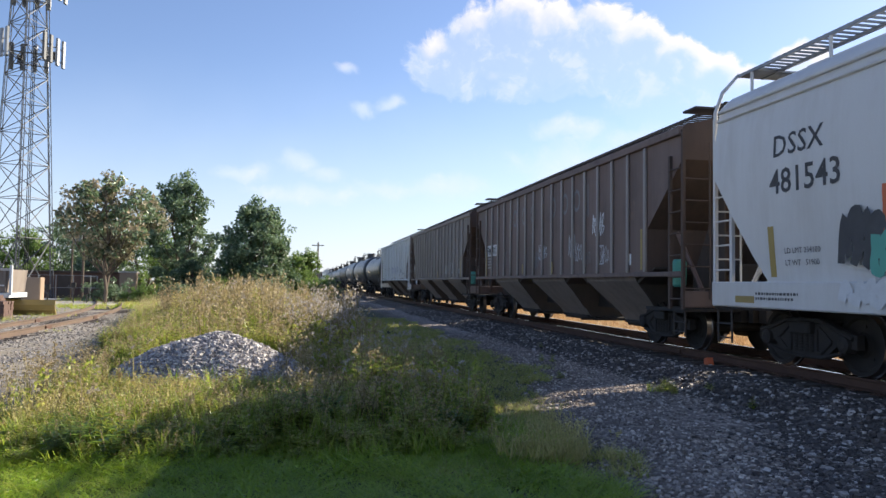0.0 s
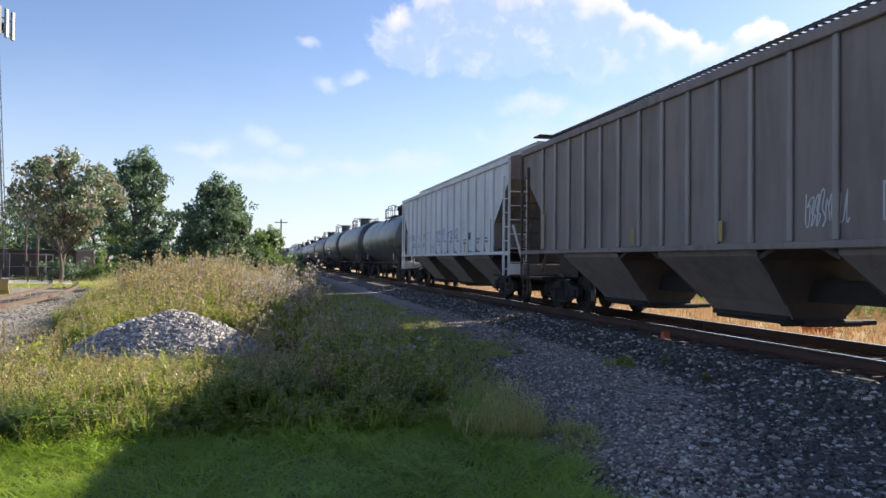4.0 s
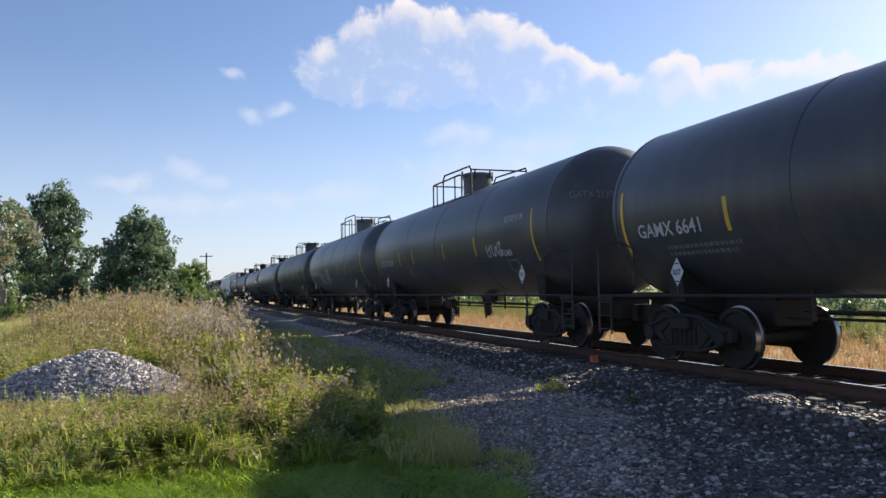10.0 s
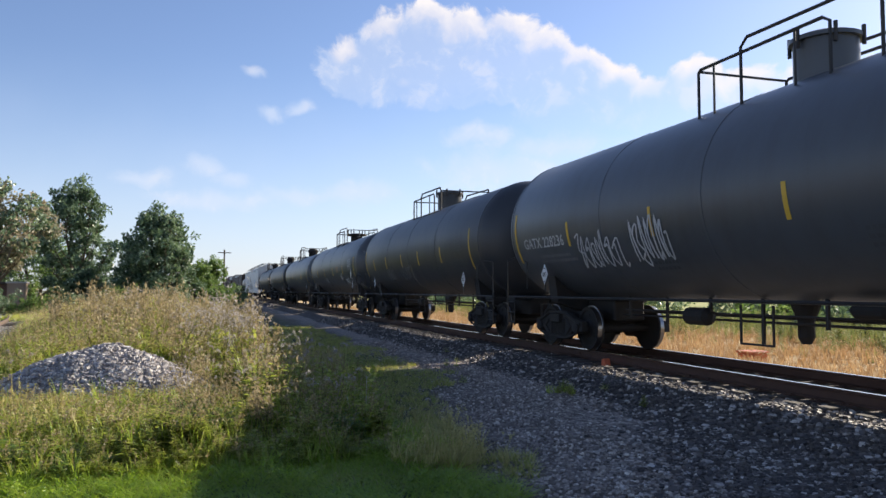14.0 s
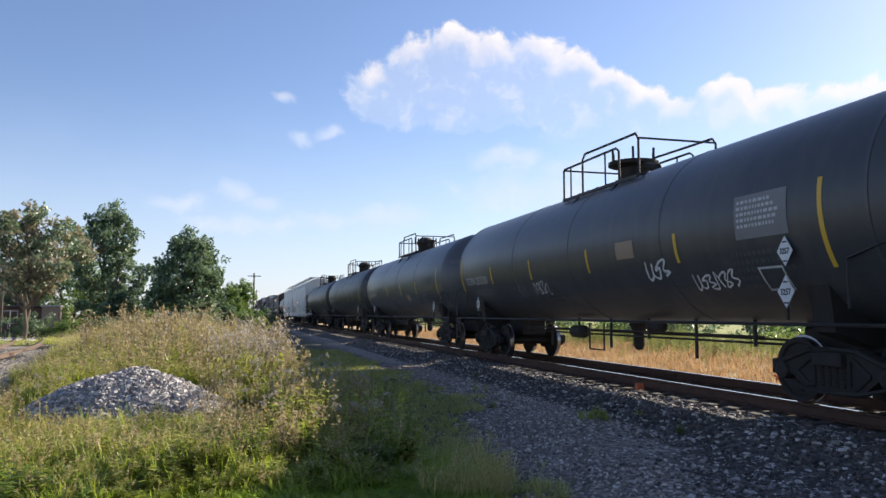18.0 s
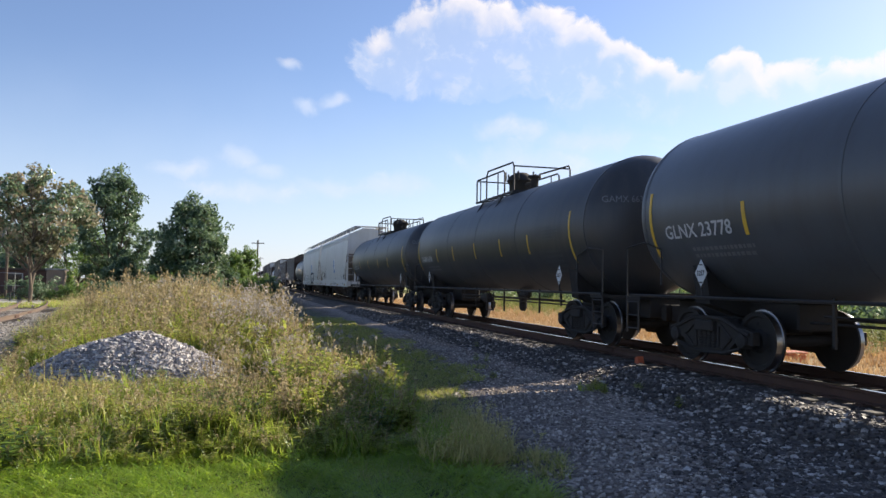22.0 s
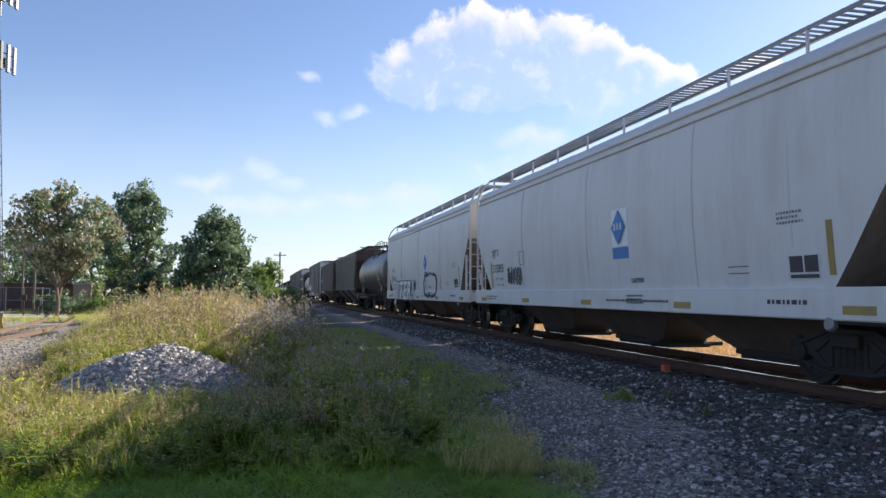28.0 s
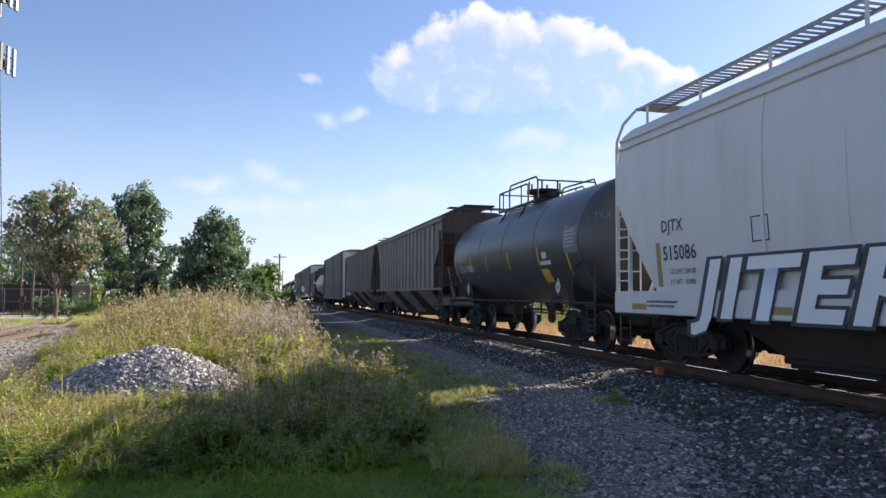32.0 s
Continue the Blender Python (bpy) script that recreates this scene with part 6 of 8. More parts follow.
    add(258.8, 287.2, box_car, 5.75, "hopper_dun", "tall closed autorack with panelled sides", "autorack", "autorack", False, 14)
    u = 287.6
    for k in range(7):
        add(u, u + 17.6, ribbed_hopper if k % 2 else tank_car, *(("hopper_brown", "dark brown ribbed covered hopper", 9, k) if k % 2 else ("tank_black", "")), seed=200 + k) if not k % 2 else add(u, u + 17.6, ribbed_hopper, "hopper_brown", "dark brown ribbed covered hopper", 9, 200 + k)
        u += 17.9


def run(t):
    """How far the train has come since 16 s."""
    s = (t - 16) / 16
    return 116.573 * s + 0.577 * s * s - 1.006 * s ** 3


build_train()


# ---- trees, tower, buildings and yard things ----
def leaf_cloud(rng, centres, radii, per, size, squash=0.62):
    """Small folded leaves round the given clump centres: vertices and faces."""
    n = len(centres) * per
    c = np.repeat(np.asarray(centres, float), per, 0)
    r = np.repeat(np.asarray(radii, float), per)
    d = rng.normal(size=(n, 3))
    d /= np.linalg.norm(d, axis=1, keepdims=True)
    p = c + d * (r * rng.uniform(0.35, 1.0, n) ** 0.6)[:, None] * np.array([1, 1, squash])
    a = rng.normal(size=(n, 3)) + d * 0.5
    a[:, 2] -= 0.35
    a /= np.linalg.norm(a, axis=1, keepdims=True)
    b = np.cross(a, rng.normal(size=(n, 3)))
    b /= np.linalg.norm(b, axis=1, keepdims=True)
    s = rng.uniform(0.6, 1.25, n)[:, None] * size
    fold = np.cross(a, b) * s * 0.18
    v = np.stack([p, p + a * s * 0.5 + b * s * 0.32 + fold, p + a * s, p + a * s * 0.5 - b * s * 0.32 + fold], 1)
    i = 4 * np.arange(n)[:, None]
    f = np.concatenate([i + [0, 1, 2], i + [0, 2, 3]])
    return v.reshape(-1, 3), f


ROUND = ((0, 0.5), (0.2, 0.85), (0.45, 1.0), (0.7, 0.85), (0.9, 0.5), (1, 0.2))


def tree(name, label, at, height, wide, bare, leaf, seed, lobes=16, clumps=9, per=46, size=0.16, trunk_r=0.16, stems=1, lean=0.0, group_name="", shape=ROUND, lobe_r=0.21, cat="tree", dry=""):
    """A tapered trunk with limbs; the crown is made of lobes, each of many small clumps of leaves."""
    rng = np.random.default_rng(seed)
    rnd = random.Random(seed)
    thing = group(name, label, cat, at, group_name)
    bm = bmesh.new()
    tops = []
    for k in range(stems):
        ang = 6.283 * k / stems + seed
        out = 0.0 if stems == 1 else wide * 0.10
        pts = []
        for i in range(8):
            u = i / 7
            pts.append((math.cos(ang) * out * u * 2 + lean * u + 0.16 * noise.noise((seed, u * 4, k)), math.sin(ang) * out * u * 2 + 0.16 * noise.noise((k, seed, u * 4)), -0.15 + u * height * 0.86))
        tube(bm, pts, trunk_r * (1.0 if stems == 1 else 0.75), 9, True, 0.02)
        tops.append(pts)
    us, rs = [p for p, _ in shape], [q for _, q in shape]
    centres, radii = [], []
    for k in range(lobes):
        u = ((k + rnd.uniform(0.1, 0.9)) / lobes) ** 0.9
        big = wide * lobe_r * rnd.uniform(0.65, 1.15)
        rr = max(0.0, wide / 2 * float(np.interp(u, us, rs)) - big * 0.55) * (rnd.uniform(0.1, 0.5) if k % 4 == 3 else rnd.uniform(0.65, 1.08))
        a = k * 2.399 + rnd.uniform(-0.5, 0.5)
        lobe = Vector((lean * u + math.cos(a) * rr, math.sin(a) * rr, bare + (height - bare) * u - big * 0.55 * u))
        stem = min(tops, key=lambda t: (Vector(t[-1]) - lobe).length)
        lo = max(bare * 0.5, lobe.z - rr * 0.9 - 0.3)
        s = Vector(stem[min(7, max(1, int(7 * lo / (height * 0.86))))])
        mid = s.lerp(lobe, 0.5) + Vector((rnd.uniform(-0.2, 0.2), rnd.uniform(-0.2, 0.2), -0.05 * (lobe - s).length))
        tube(bm, [s, mid, lobe], trunk_r * 0.34, 6, False, 0.03)
        for _ in range(clumps):
            d = Vector((rnd.gauss(0, 1), rnd.gauss(0, 1), rnd.gauss(0, 0.8))).normalized()
            c = lobe + d * big * rnd.uniform(0.35, 1.05)
            if c.z < 0.15:
                continue
            centres.append(c)
            radii.append(big * rnd.uniform(0.28, 0.5))
            if rnd.random() < 0.6:
                tube(bm, [lobe, lobe.lerp(c, 0.55) + Vector((0, 0, -0.06)), c], trunk_r * 0.11, 4, False, 0.008)
    part("trunk", bm, M["bark"], thing, smooth=True)
    pick = [rnd.random() < 0.45 for _ in centres] if dry else [False] * len(centres)
    for use, mt, nm in ((False, leaf, "crown"), (True, dry, "leaf_sprays")):
        ids = [i for i, p in enumerate(pick) if p == use]
        if ids:
            v, f = leaf_cloud(rng, [centres[i] for i in ids], [radii[i] for i in ids], per, size)
            part(nm, from_arrays(nm, v.tolist(), f.tolist(), M[mt]), None, thing)
    return thing


def build_trees():
    tree("ash_tree", "slender roadside tree with thinning, browning leaves beside the siding", (-12.3, 51.0, 0.0), 8.15, 7.0, 3.3, "leaf_dry", 11, 34, 7, 30, 0.27, 0.15, 2, 0.3, shape=((0, 0.45), (0.25, 0.85), (0.5, 1.0), (0.75, 0.95), (0.92, 0.6), (1, 0.2)), lobe_r=0.17, dry="leaf")
    tree("tall_tree", "tall dark green tree with pale bare stems", (-10.9, 73.5, 0.0), 11.4, 7.4, 1.2, "leaf", 23, 46, 8, 34, 0.30, 0.2, 3, -0.5, shape=((0, 0.45), (0.2, 0.85), (0.42, 1.0), (0.58, 0.8), (0.75, 0.62), (0.92, 0.55), (1, 0.3)), lobe_r=0.17)
    tree("round_tree", "dense dark green tree, broad below and narrowing to the top", (-3.9, 64.6, 0.0), 8.25, 7.0, 0.3, "leaf", 31, 56, 9, 34, 0.29, 0.2, 3, 0.25, shape=((0, 0.8), (0.15, 0.98), (0.45, 1.0), (0.65, 0.9), (0.8, 0.68), (0.92, 0.45), (1, 0.2)), lobe_r=0.17)
    tree("young_tree", "light green young tree at the edge of the clump", (0.3, 80.0, 0.0), 5.0, 4.4, 0.2, "leaf_light", 43, 22, 9, 46, 0.2, 0.1, 3, 0.2, lobe_r=0.2)
    tree("young_tree", "light green young tree at the edge of the clump", (-0.9, 70.0, 0.0), 4.2, 3.4, 0.2, "leaf_light", 44, 16, 9, 46, 0.18, 0.1, 3, 0.2, lobe_r=0.2)
    for k, (x, y, h, w, b) in enumerate(((-15.5, 80, 8.2, 8, 0.5), (-21, 86, 8.8, 9, 0.5), (-27, 92, 8.5, 9, 0.5), (-33.5, 88, 8.2, 9, 0.5), (-40, 96, 9.5, 10, 0.5), (-14.0, 92, 6.2, 8, 0.2),
                                         (-7.8, 95, 5.0, 7, 0.1), (-47, 100, 9, 10, 0.6), (-9.2, 66, 3.4, 3.4, 0.1), (-25, 75, 6.0, 6, 0.2), (-18, 74, 5.4, 6, 0.2))):
        tree("background_tree", "green tree in the wood behind the yard", (x, y, 0), h, w, b, "leaf" if k % 3 else "leaf_light", 60 + k, 22, 8, 34, 0.27, 0.18, 2, 0, "trees of the wood behind the yard")
    for k, (x, y, h, w) in enumerate(((-13.0, 55.0, 1.7, 3.4), (-10.6, 54, 1.3, 2.6), (-9.0, 57, 1.5, 3.0), (-6.2, 60, 1.7, 3.6), (-2.2, 57, 1.8, 3.2), (0.9, 58, 2.0, 3.0), (2.6, 72, 1.9, 3.0), (3.0, 95, 2.6, 4.5), (-4.4, 62, 2.2, 3.4))):
        tree("shrub", "low green lineside shrub", (x, y, 0), h, w, 0.05, "leaf_light" if k % 2 else "leaf", 90 + k, 12, 7, 40, 0.14, 0.05, 3, 0, "lineside shrubs", cat="shrub")
    for k in range(22):
        tree("shrub", "low green shrub at the edge of the field", (29.5 + 2.5 * math.sin(k * 2.1), -24 + 6.2 * k, -0.3), 2.5 + 0.7 * math.sin(k * 1.3), 7.0, 0.05, "leaf_light" if k % 3 == 0 else "leaf", 300 + k, 13, 7, 30, 0.26, 0.05, 3, 0, "shrubs at the edge of the field", cat="shrub")
    rnd = random.Random(6)
    for k in range(14):
        tree("field_tree", "green tree at the far edge of the field", (rnd.uniform(150, 240), -60 + 34 * k, -0.3), rnd.uniform(7, 11), rnd.uniform(12, 22), 0.3, "leaf", 130 + k, 14, 6, 20, 0.9, 0.3, 2, 0, "trees at the far edge of the field")


def build_tower():
    at = Vector((-20.6, 60.5, 0))
    tower = group("cell_tower", "three-legged grey lattice radio mast carrying panel antennas", "radio mast", at)
    high = 31.0

    def leg(k, z):
        r = (2.55 - 1.28 * z / 24.0) if z < 24 else 1.27 - (z - 24) * 0.03
        a = radians(-75) + 2.094 * k
        return Vector((math.cos(a) * r, math.sin(a) * r, z))
    for k in range(3):
        bm = bmesh.new()
        zs = np.linspace(0, high, 42)
        for d in range(3):
            o = Vector((math.cos(2.094 * d) * 0.13, math.sin(2.094 * d) * 0.13, 0))
            tube(bm, [leg(k, z) + o for z in zs[::6]] + [leg(k, high) + o], 0.032, 5)
        for i, (a, b) in enumerate(zip(zs, zs[1:])):
            d = i % 3
            o0 = Vector((math.cos(2.094 * d) * 0.13, math.sin(2.094 * d) * 0.13, 0))
            o1 = Vector((math.cos(2.094 * (d + 1)) * 0.13, math.sin(2.094 * (d + 1)) * 0.13, 0))
            tube(bm, [leg(k, a) + o0, leg(k, b) + o1], 0.016, 4)
            tube(bm, [leg(k, a) + o0, leg(k, a) + o1], 0.014, 4)
        part("leg", bm, M["mast_steel"], tower, "laced steel mast leg")
    bays = [0, 4.6, 7.6, 10.2, 12.6, 14.8, 16.9, 18.8, 20.8, 22.8, 24.8, 26.8, 28.8, 30.8]
    for a, b in zip(bays, bays[1:]):
        for k in range(3):
            j = (k + 1) % 3
            r = 0.05 if a == 0 else 0.034
            part("brace", bar([leg(k, a + 0.1), leg(j, b)], r, 5), M["mast_steel"], tower)
            part("brace", bar([leg(j, a + 0.1), leg(k, b)], r, 5), M["mast_steel"], tower)
            part("girt", bar([leg(k, b), leg(j, b)], 0.03, 5), M["mast_steel"], tower)
    for z, n in ((18.6, 9), (23.6, 9)):
        for s in range(3):
            a0 = radians(-75 + 60) + 2.094 * s
            face = Vector((math.cos(a0), math.sin(a0), 0))
            tang = Vector((-face.y, face.x, 0))
            for dz in (-0.5, 0.45):
                part("antenna_boom", bar([face * 1.9 + tang * -1.3 + Vector((0, 0, z + dz)), face * 1.9 + tang * 1.3 + Vector((0, 0, z + dz))], 0.045, 6), M["mast_steel"], tower)
            for t in (-0.9, 0.9):
                part("boom_arm", bar([face * 0.6 + tang * t * 0.3 + Vector((0, 0, z - 0.5)), face * 1.9 + tang * t + Vector((0, 0, z - 0.5))], 0.035, 5), M["mast_steel"], tower)
            for t in (-1.2, -0.4, 0.45, 1.2):
                c = face * 2.08 + tang * t + Vector((0, 0, z))
                bm = bmesh.new()
                box(bm, -0.09, 0.09, -0.16, 0.16, -1.05, 1.05, 0.03)
                p = part("panel_antenna", bm, M["galvanised"] if (s + int(t > 0)) % 2 else M["mast_steel"], tower, "pale upright panel antenna", pose(c.x, c.y, c.z + 0.1, 0, 0, math.degrees(a0)))
            bm = bmesh.new()
            box(bm, -0.12, 0.12, -0.18, 0.18, -0.3, 0.3, 0.02)
            c = face * 1.75 + tang * 0.6 + Vector((0, 0, z - 0.15))
            part("radio_unit", bm, M["iron"], tower, "", pose(c.x, c.y, c.z, 0, 0, math.degrees(a0)))
    bm = bmesh.new()
    for o in (0, 0.12, 0.24):
        tube(bm, [(0.3 + o, 0.2, 0.2), (0.25 + o, 0.15, high - 4)], 0.03, 5)
    part("feeder_cable", bm, M["rubber"], tower)
    part("footing", one_box(-2.8, 2.8, -2.8, 2.8, -0.3, 0.12, 0.03), M["concrete"], tower)


def brick_rows(parent, x0, x1, y, z0, z1, mesh, face=-1):
    rows = int((z1 - z0) / 0.15)
    for r in range(rows):
        n = int((x1 - x0) / 0.62)
        for k in range(n):
            part("brick", mesh, None, parent, m=pose(x0 + 0.31 + k * 0.62 + (0.16 if r % 2 else -0.1), y, z0 + 0.075 + r * 0.15))


def build_yard():
    # low brick relay hut
    hut = group("brick_hut", "low flat-roofed brick hut with a pale end beside trees", "building", (-17.5, 63.0, 0), kind="")
    part("wall", one_box(-3.9, 3.9, 0, 0.25, 0, 2.1), M["brick"], hut)
    part("wall", one_box(-3.9, 3.9, 3.75, 4.0, 0, 2.1), M["brick"], hut)
    part("wall", one_box(-3.9, -3.65, 0.25, 3.75, 0, 2.1), M["brick"], hut)
    part("wall", one_box(3.65, 3.9, 0.25, 3.75, 0, 2.1), M["brick"], hut)
    part("roof", one_box(-4.1, 4.1, -0.2, 4.2, 2.1, 2.26, 0.03), M["bay_dark"], hut)
    d = part("door", one_box(-1.1, -0.15, -0.05, 0.0, 0.02, 1.95, 0.01), M["bay_dark"], hut)
    part("door_handle", bar([(-0.28, -0.1, 1.0), (-0.28, -0.1, 1.15)], 0.02, 5), M["steel"], d)
    w = part("window", one_box(0.6, 1.8, -0.04, 0.0, 0.9, 1.9, 0.01), M["concrete"], hut)
    part("pane", one_box(0.68, 1.72, -0.045, -0.041, 0.98, 1.82), M["glass"], w)
    # block added for the hut's end face, sunlight put into its tan colour
    pier = group("brick_pier", "tan block added at the end of the hut, coloured as its sunlit brick face", "pier", (-13.3, 62.4, 0))
    part("shaft", one_box(-0.6, 0.6, -0.4, 0.4, 0, 2.15, 0.02), M["tan_mark"], pier)
    part("cap", one_box(-0.67, 0.67, -0.47, 0.47, 2.15, 2.27, 0.02), M["concrete"], pier)
    # equipment cabinets by the mast
    for x, y, s in ((-17.9, 55.4, 0.85), (-19.0, 56.4, 0.75)):
        cab = group("equipment_cabinet", "cream steel equipment cabinet beside the mast", "cabinet", (x, y, 0), "cabinets by the mast")
        part("body", one_box(-0.55, 0.55, -0.4, 0.4, 0.1, 2.0 * s, 0.02), M["tan_mark"], cab)
        part("plinth", one_box(-0.62, 0.62, -0.46, 0.46, 0, 0.1), M["concrete"], cab)
        part("door", one_box(-0.5, 0.5, -0.43, -0.4, 0.2, 1.9 * s, 0.01), M["tan_mark"], cab)
    slab_ob = part("concrete_pad", one_box(-18.6, -11.6, 49.5, 56.6, -0.1, 0.07, 0.02), M["concrete"])
    tagged(slab_ob, "pale concrete pad before the hut", "pad", kind="structure")
    fence = group("mast_fence", "thin steel mesh fence posts round the mast", "fence", (0, 0, 0))
    for k in range(9):
        x = -24 + k * 1.15
        part("post", bar([(x, 57.4, 0), (x, 57.4, 1.9)], 0.035, 6), M["galvanised"], fence)
    for z in (0.1, 1.0, 1.88):
        part("wire_rail", bar([(-24, 57.4, z), (-14.8, 57.4, z)], 0.018, 5), M["galvanised"], fence)
    # small standing posts on the pad
    for x, y, h in ((-14.6, 52.6, 1.35), (-13.9, 53.0, 1.0), (-16.4, 53.4, 1.2)):
        p = group("meter_post", "dark meter box on a short post", "post", (x, y, 0.05), "meter posts")
        part("post", bar([(0, 0, 0), (0, 0, h)], 0.04, 6), M["iron"], p)
        part("meter_box", one_box(-0.14, 0.14, -0.08, 0.08, h - 0.35, h, 0.02), M["iron"], p)
    # pole with a pale box
    pole = group("utility_pole", "wooden utility pole carrying a pale transformer box", "pole", (-15.4, 57.6, 0))
    part("shaft", bar([(0, 0, -0.2), (0, 0, 5.4)], 0.09, 8), M["bark"], pole)
    part("second_shaft", bar([(-0.8, 0.2, -0.2), (-0.8, 0.2, 4.6)], 0.07, 8), M["bark"], pole)
    part("box", one_box(-0.75, -0.12, -0.2, 0.2, 4.0, 5.1, 0.03), M["galvanised"], pole, "pale grey steel box")
    for x, y, h in ((2.4, 110, 7.4), (6.0, 240, 9.0)):
        p = group("utility_pole", "slim distant line pole above the trees", "pole", (x, y, 0), "distant poles")
        part("shaft", bar([(0, 0, -0.2), (0, 0, h)], 0.11, 6), M["bark"], p)
        part("crossarm", one_box(-0.9, 0.9, -0.05, 0.05, h - 0.5, h - 0.38), M["bark"], p)
    # parked dump trailer
    tr = group("dump_trailer", "parked grey dump trailer with white chassis and triple wheels", "trailer", (-12.3, 36.0, 0))
    bm = bmesh.new()
    slab(bm, [(-5.6, 1.02), (-0.1, 1.02), (0.0, 2.0), (-5.6, 2.0)], "y", -1.05, 1.05)
    part("bed", bm, M["shade_plate"], tr, "dark grey dump bed")
    for k in range(6):
        part("bed_rib", one_box(-5.5 + k * 1.05, -5.4 + k * 1.05, -1.12, -1.05, 1.02, 1.98, 0.01), M["shade_plate"], tr)
    part("top_rim", one_box(-5.65, 0.05, -1.14, -1.04, 1.94, 2.04, 0.01), M["concrete"], tr)
    part("reflector_tape", one_box(-5.5, -0.2, -1.128, -1.122, 1.28, 1.34), M["white_mark"], tr)
    part("tailgate_post", one_box(0.0, 0.1, -1.15, -1.02, 0.9, 2.2, 0.01), M["white_mark"], tr)
    part("lift_strut", bar([(-2.0, -1.16, 0.95), (-3.2, -1.16, 2.0)], 0.05, 6), M["white_mark"], tr)
    part("chassis", one_box(-5.6, 0.0, -1.1, 1.1, 0.78, 1.0, 0.02), M["white_mark"], tr, "white chassis beam")
    for x in (-0.55, -1.35, -2.15):
        for y in (-0.95, 0.95):
            wb = bmesh.new()
            lathe(wb, [(-0.14, 0.2), (-0.15, 0.38), (-0.10, 0.43), (0.10, 0.43), (0.15, 0.38), (0.14, 0.2)], "y", 20)
            wh = part("wheel", wb, M["rubber"], tr, "", pose(x, y, 0.43), True)
            hb = bmesh.new()
            lathe(hb, [(-0.16, 0.05), (-0.15, 0.19), (0.15, 0.19), (0.16, 0.05)], "y", 14)
            part("hub", hb, M["galvanised"], wh)
    part("mudguard", one_box(-2.6, -0.05, -1.12, -0.8, 0.88, 0.93), M["white_mark"], tr)
    blade = group("plow_blade", "yellow steel plow blade lying on the ground", "plow", (-12.0, 36.6, 0))
    bm = bmesh.new()
    slab(bm, [(0.0, 0.0), (-0.22, 0.22), (-0.26, 0.45), (-0.15, 0.68), (-0.11, 0.66), (-0.2, 0.44), (-0.16, 0.24), (0.05, 0.02)], "x", -1.1, 1.1)
    part("mouldboard", bm, M["old_yellow"], blade)
    for x in (-0.6, 0.0, 0.6):
        part("push_rib", one_box(x - 0.03, x + 0.03, -0.1, 0.4, 0.05, 0.4, 0.01), M["yellow"], blade)
    stack = group("brick_stack", "stack of weathered red bricks on a pallet", "brick stack", (-12.0, 32.4, 0))
    part("pallet", one_box(-0.6, 0.6, -0.5, 0.5, 0.0, 0.13, 0.01), M["bark"], stack)
    bmesh_brick = mesh_of(one_box(-0.14, 0.14, -0.12, 0.12, 0.0, 0.115, 0.008), M["brick"])
    rnd = random.Random(2)
    for r in range(7):
        for i in range(4 - (r > 4)):
            for j in range(4 - (r > 5)):
                part("brick", bmesh_brick, None, stack, m=pose(-0.44 + i * 0.29 + rnd.uniform(-0.02, 0.02), -0.37 + j * 0.25, 0.13 + r * 0.118, 0, 0, rnd.uniform(-4, 4)))
    # small things by the main line
    red = group("red_case", "low orange-red equipment case in dry grass beyond the track", "case", (13.66, 16.3, lie(13.66, 16.3)))
    part("case", one_box(-0.3, 0.3, -0.22, 0.22, 0.0, 0.26, 0.03), M["orange_mark"], red)
    part("case_lid", one_box(-0.33, 0.33, -0.25, 0.25, 0.26, 0.31, 0.02), M["orange_mark"], red)
    mark = group("orange_marker", "small orange-red plastic marker beside the rail", "marker", (TRACK_X - GAUGE / 2 - 0.28, 13.0, 0.16))
    bm = bmesh.new()
    slab(bm, [(-0.09, 0), (0.09, 0), (0.06, 0.15), (-0.03, 0.17)], "x", -0.06, 0.06)
    part("body", bm, M["orange_mark"], mark)


build_trees()
build_tower()
build_yard()
build_main_track()
build_siding()


# ---- grass and weeds ----
def blade_set(rng, n, height, width, spread, lean, base_r, mat, seg=3):
    """n curved blades from a common foot: vertices, faces, material numbers."""
    V, F, Q = [], [], []
    for _ in range(n):
        a, h = rng.uniform(0, 6.283), height * rng.uniform(0.55, 1.0)
        r0 = base_r * math.sqrt(rng.uniform(0, 1))
        b = rng.uniform(0, 6.283)
        foot = np.array([math.cos(b) * r0, math.sin(b) * r0, -0.02])
        out = np.array([math.cos(a), math.sin(a), 0])
        side = np.array([-math.sin(a), math.cos(a), 0])
        bend = lean * rng.uniform(0.3, 1.0) * h
        i0 = len(V)
        for k in range(seg):
            u = k / seg
            c = foot + out * (bend * u * u + spread * u * h) + np.array([0, 0, h * u * (1 - 0.12 * u * lean)])
            w = width * (1 - 0.55 * u) / 2
            V += [c - side * w, c + side * w]
        V.append(foot + out * (bend + spread * h) + np.array([0, 0, h * (1 - 0.12 * lean)]))
        for k in range(seg - 1):
            F.append((i0 + 2 * k, i0 + 2 * k + 1, i0 + 2 * k + 3, i0 + 2 * k + 2))
        F.append((i0 + 2 * seg - 2, i0 + 2 * seg - 1, i0 + 2 * seg))
        Q += [mat] * seg
    return V, F, Q


def join(*sets):
    V, F, Q = [], [], []
    for v, f, q in sets:
        o = len(V)
        V += list(v)
        F += [tuple(i + o for i in g) for g in f]
        Q += q
    return V, F, Q


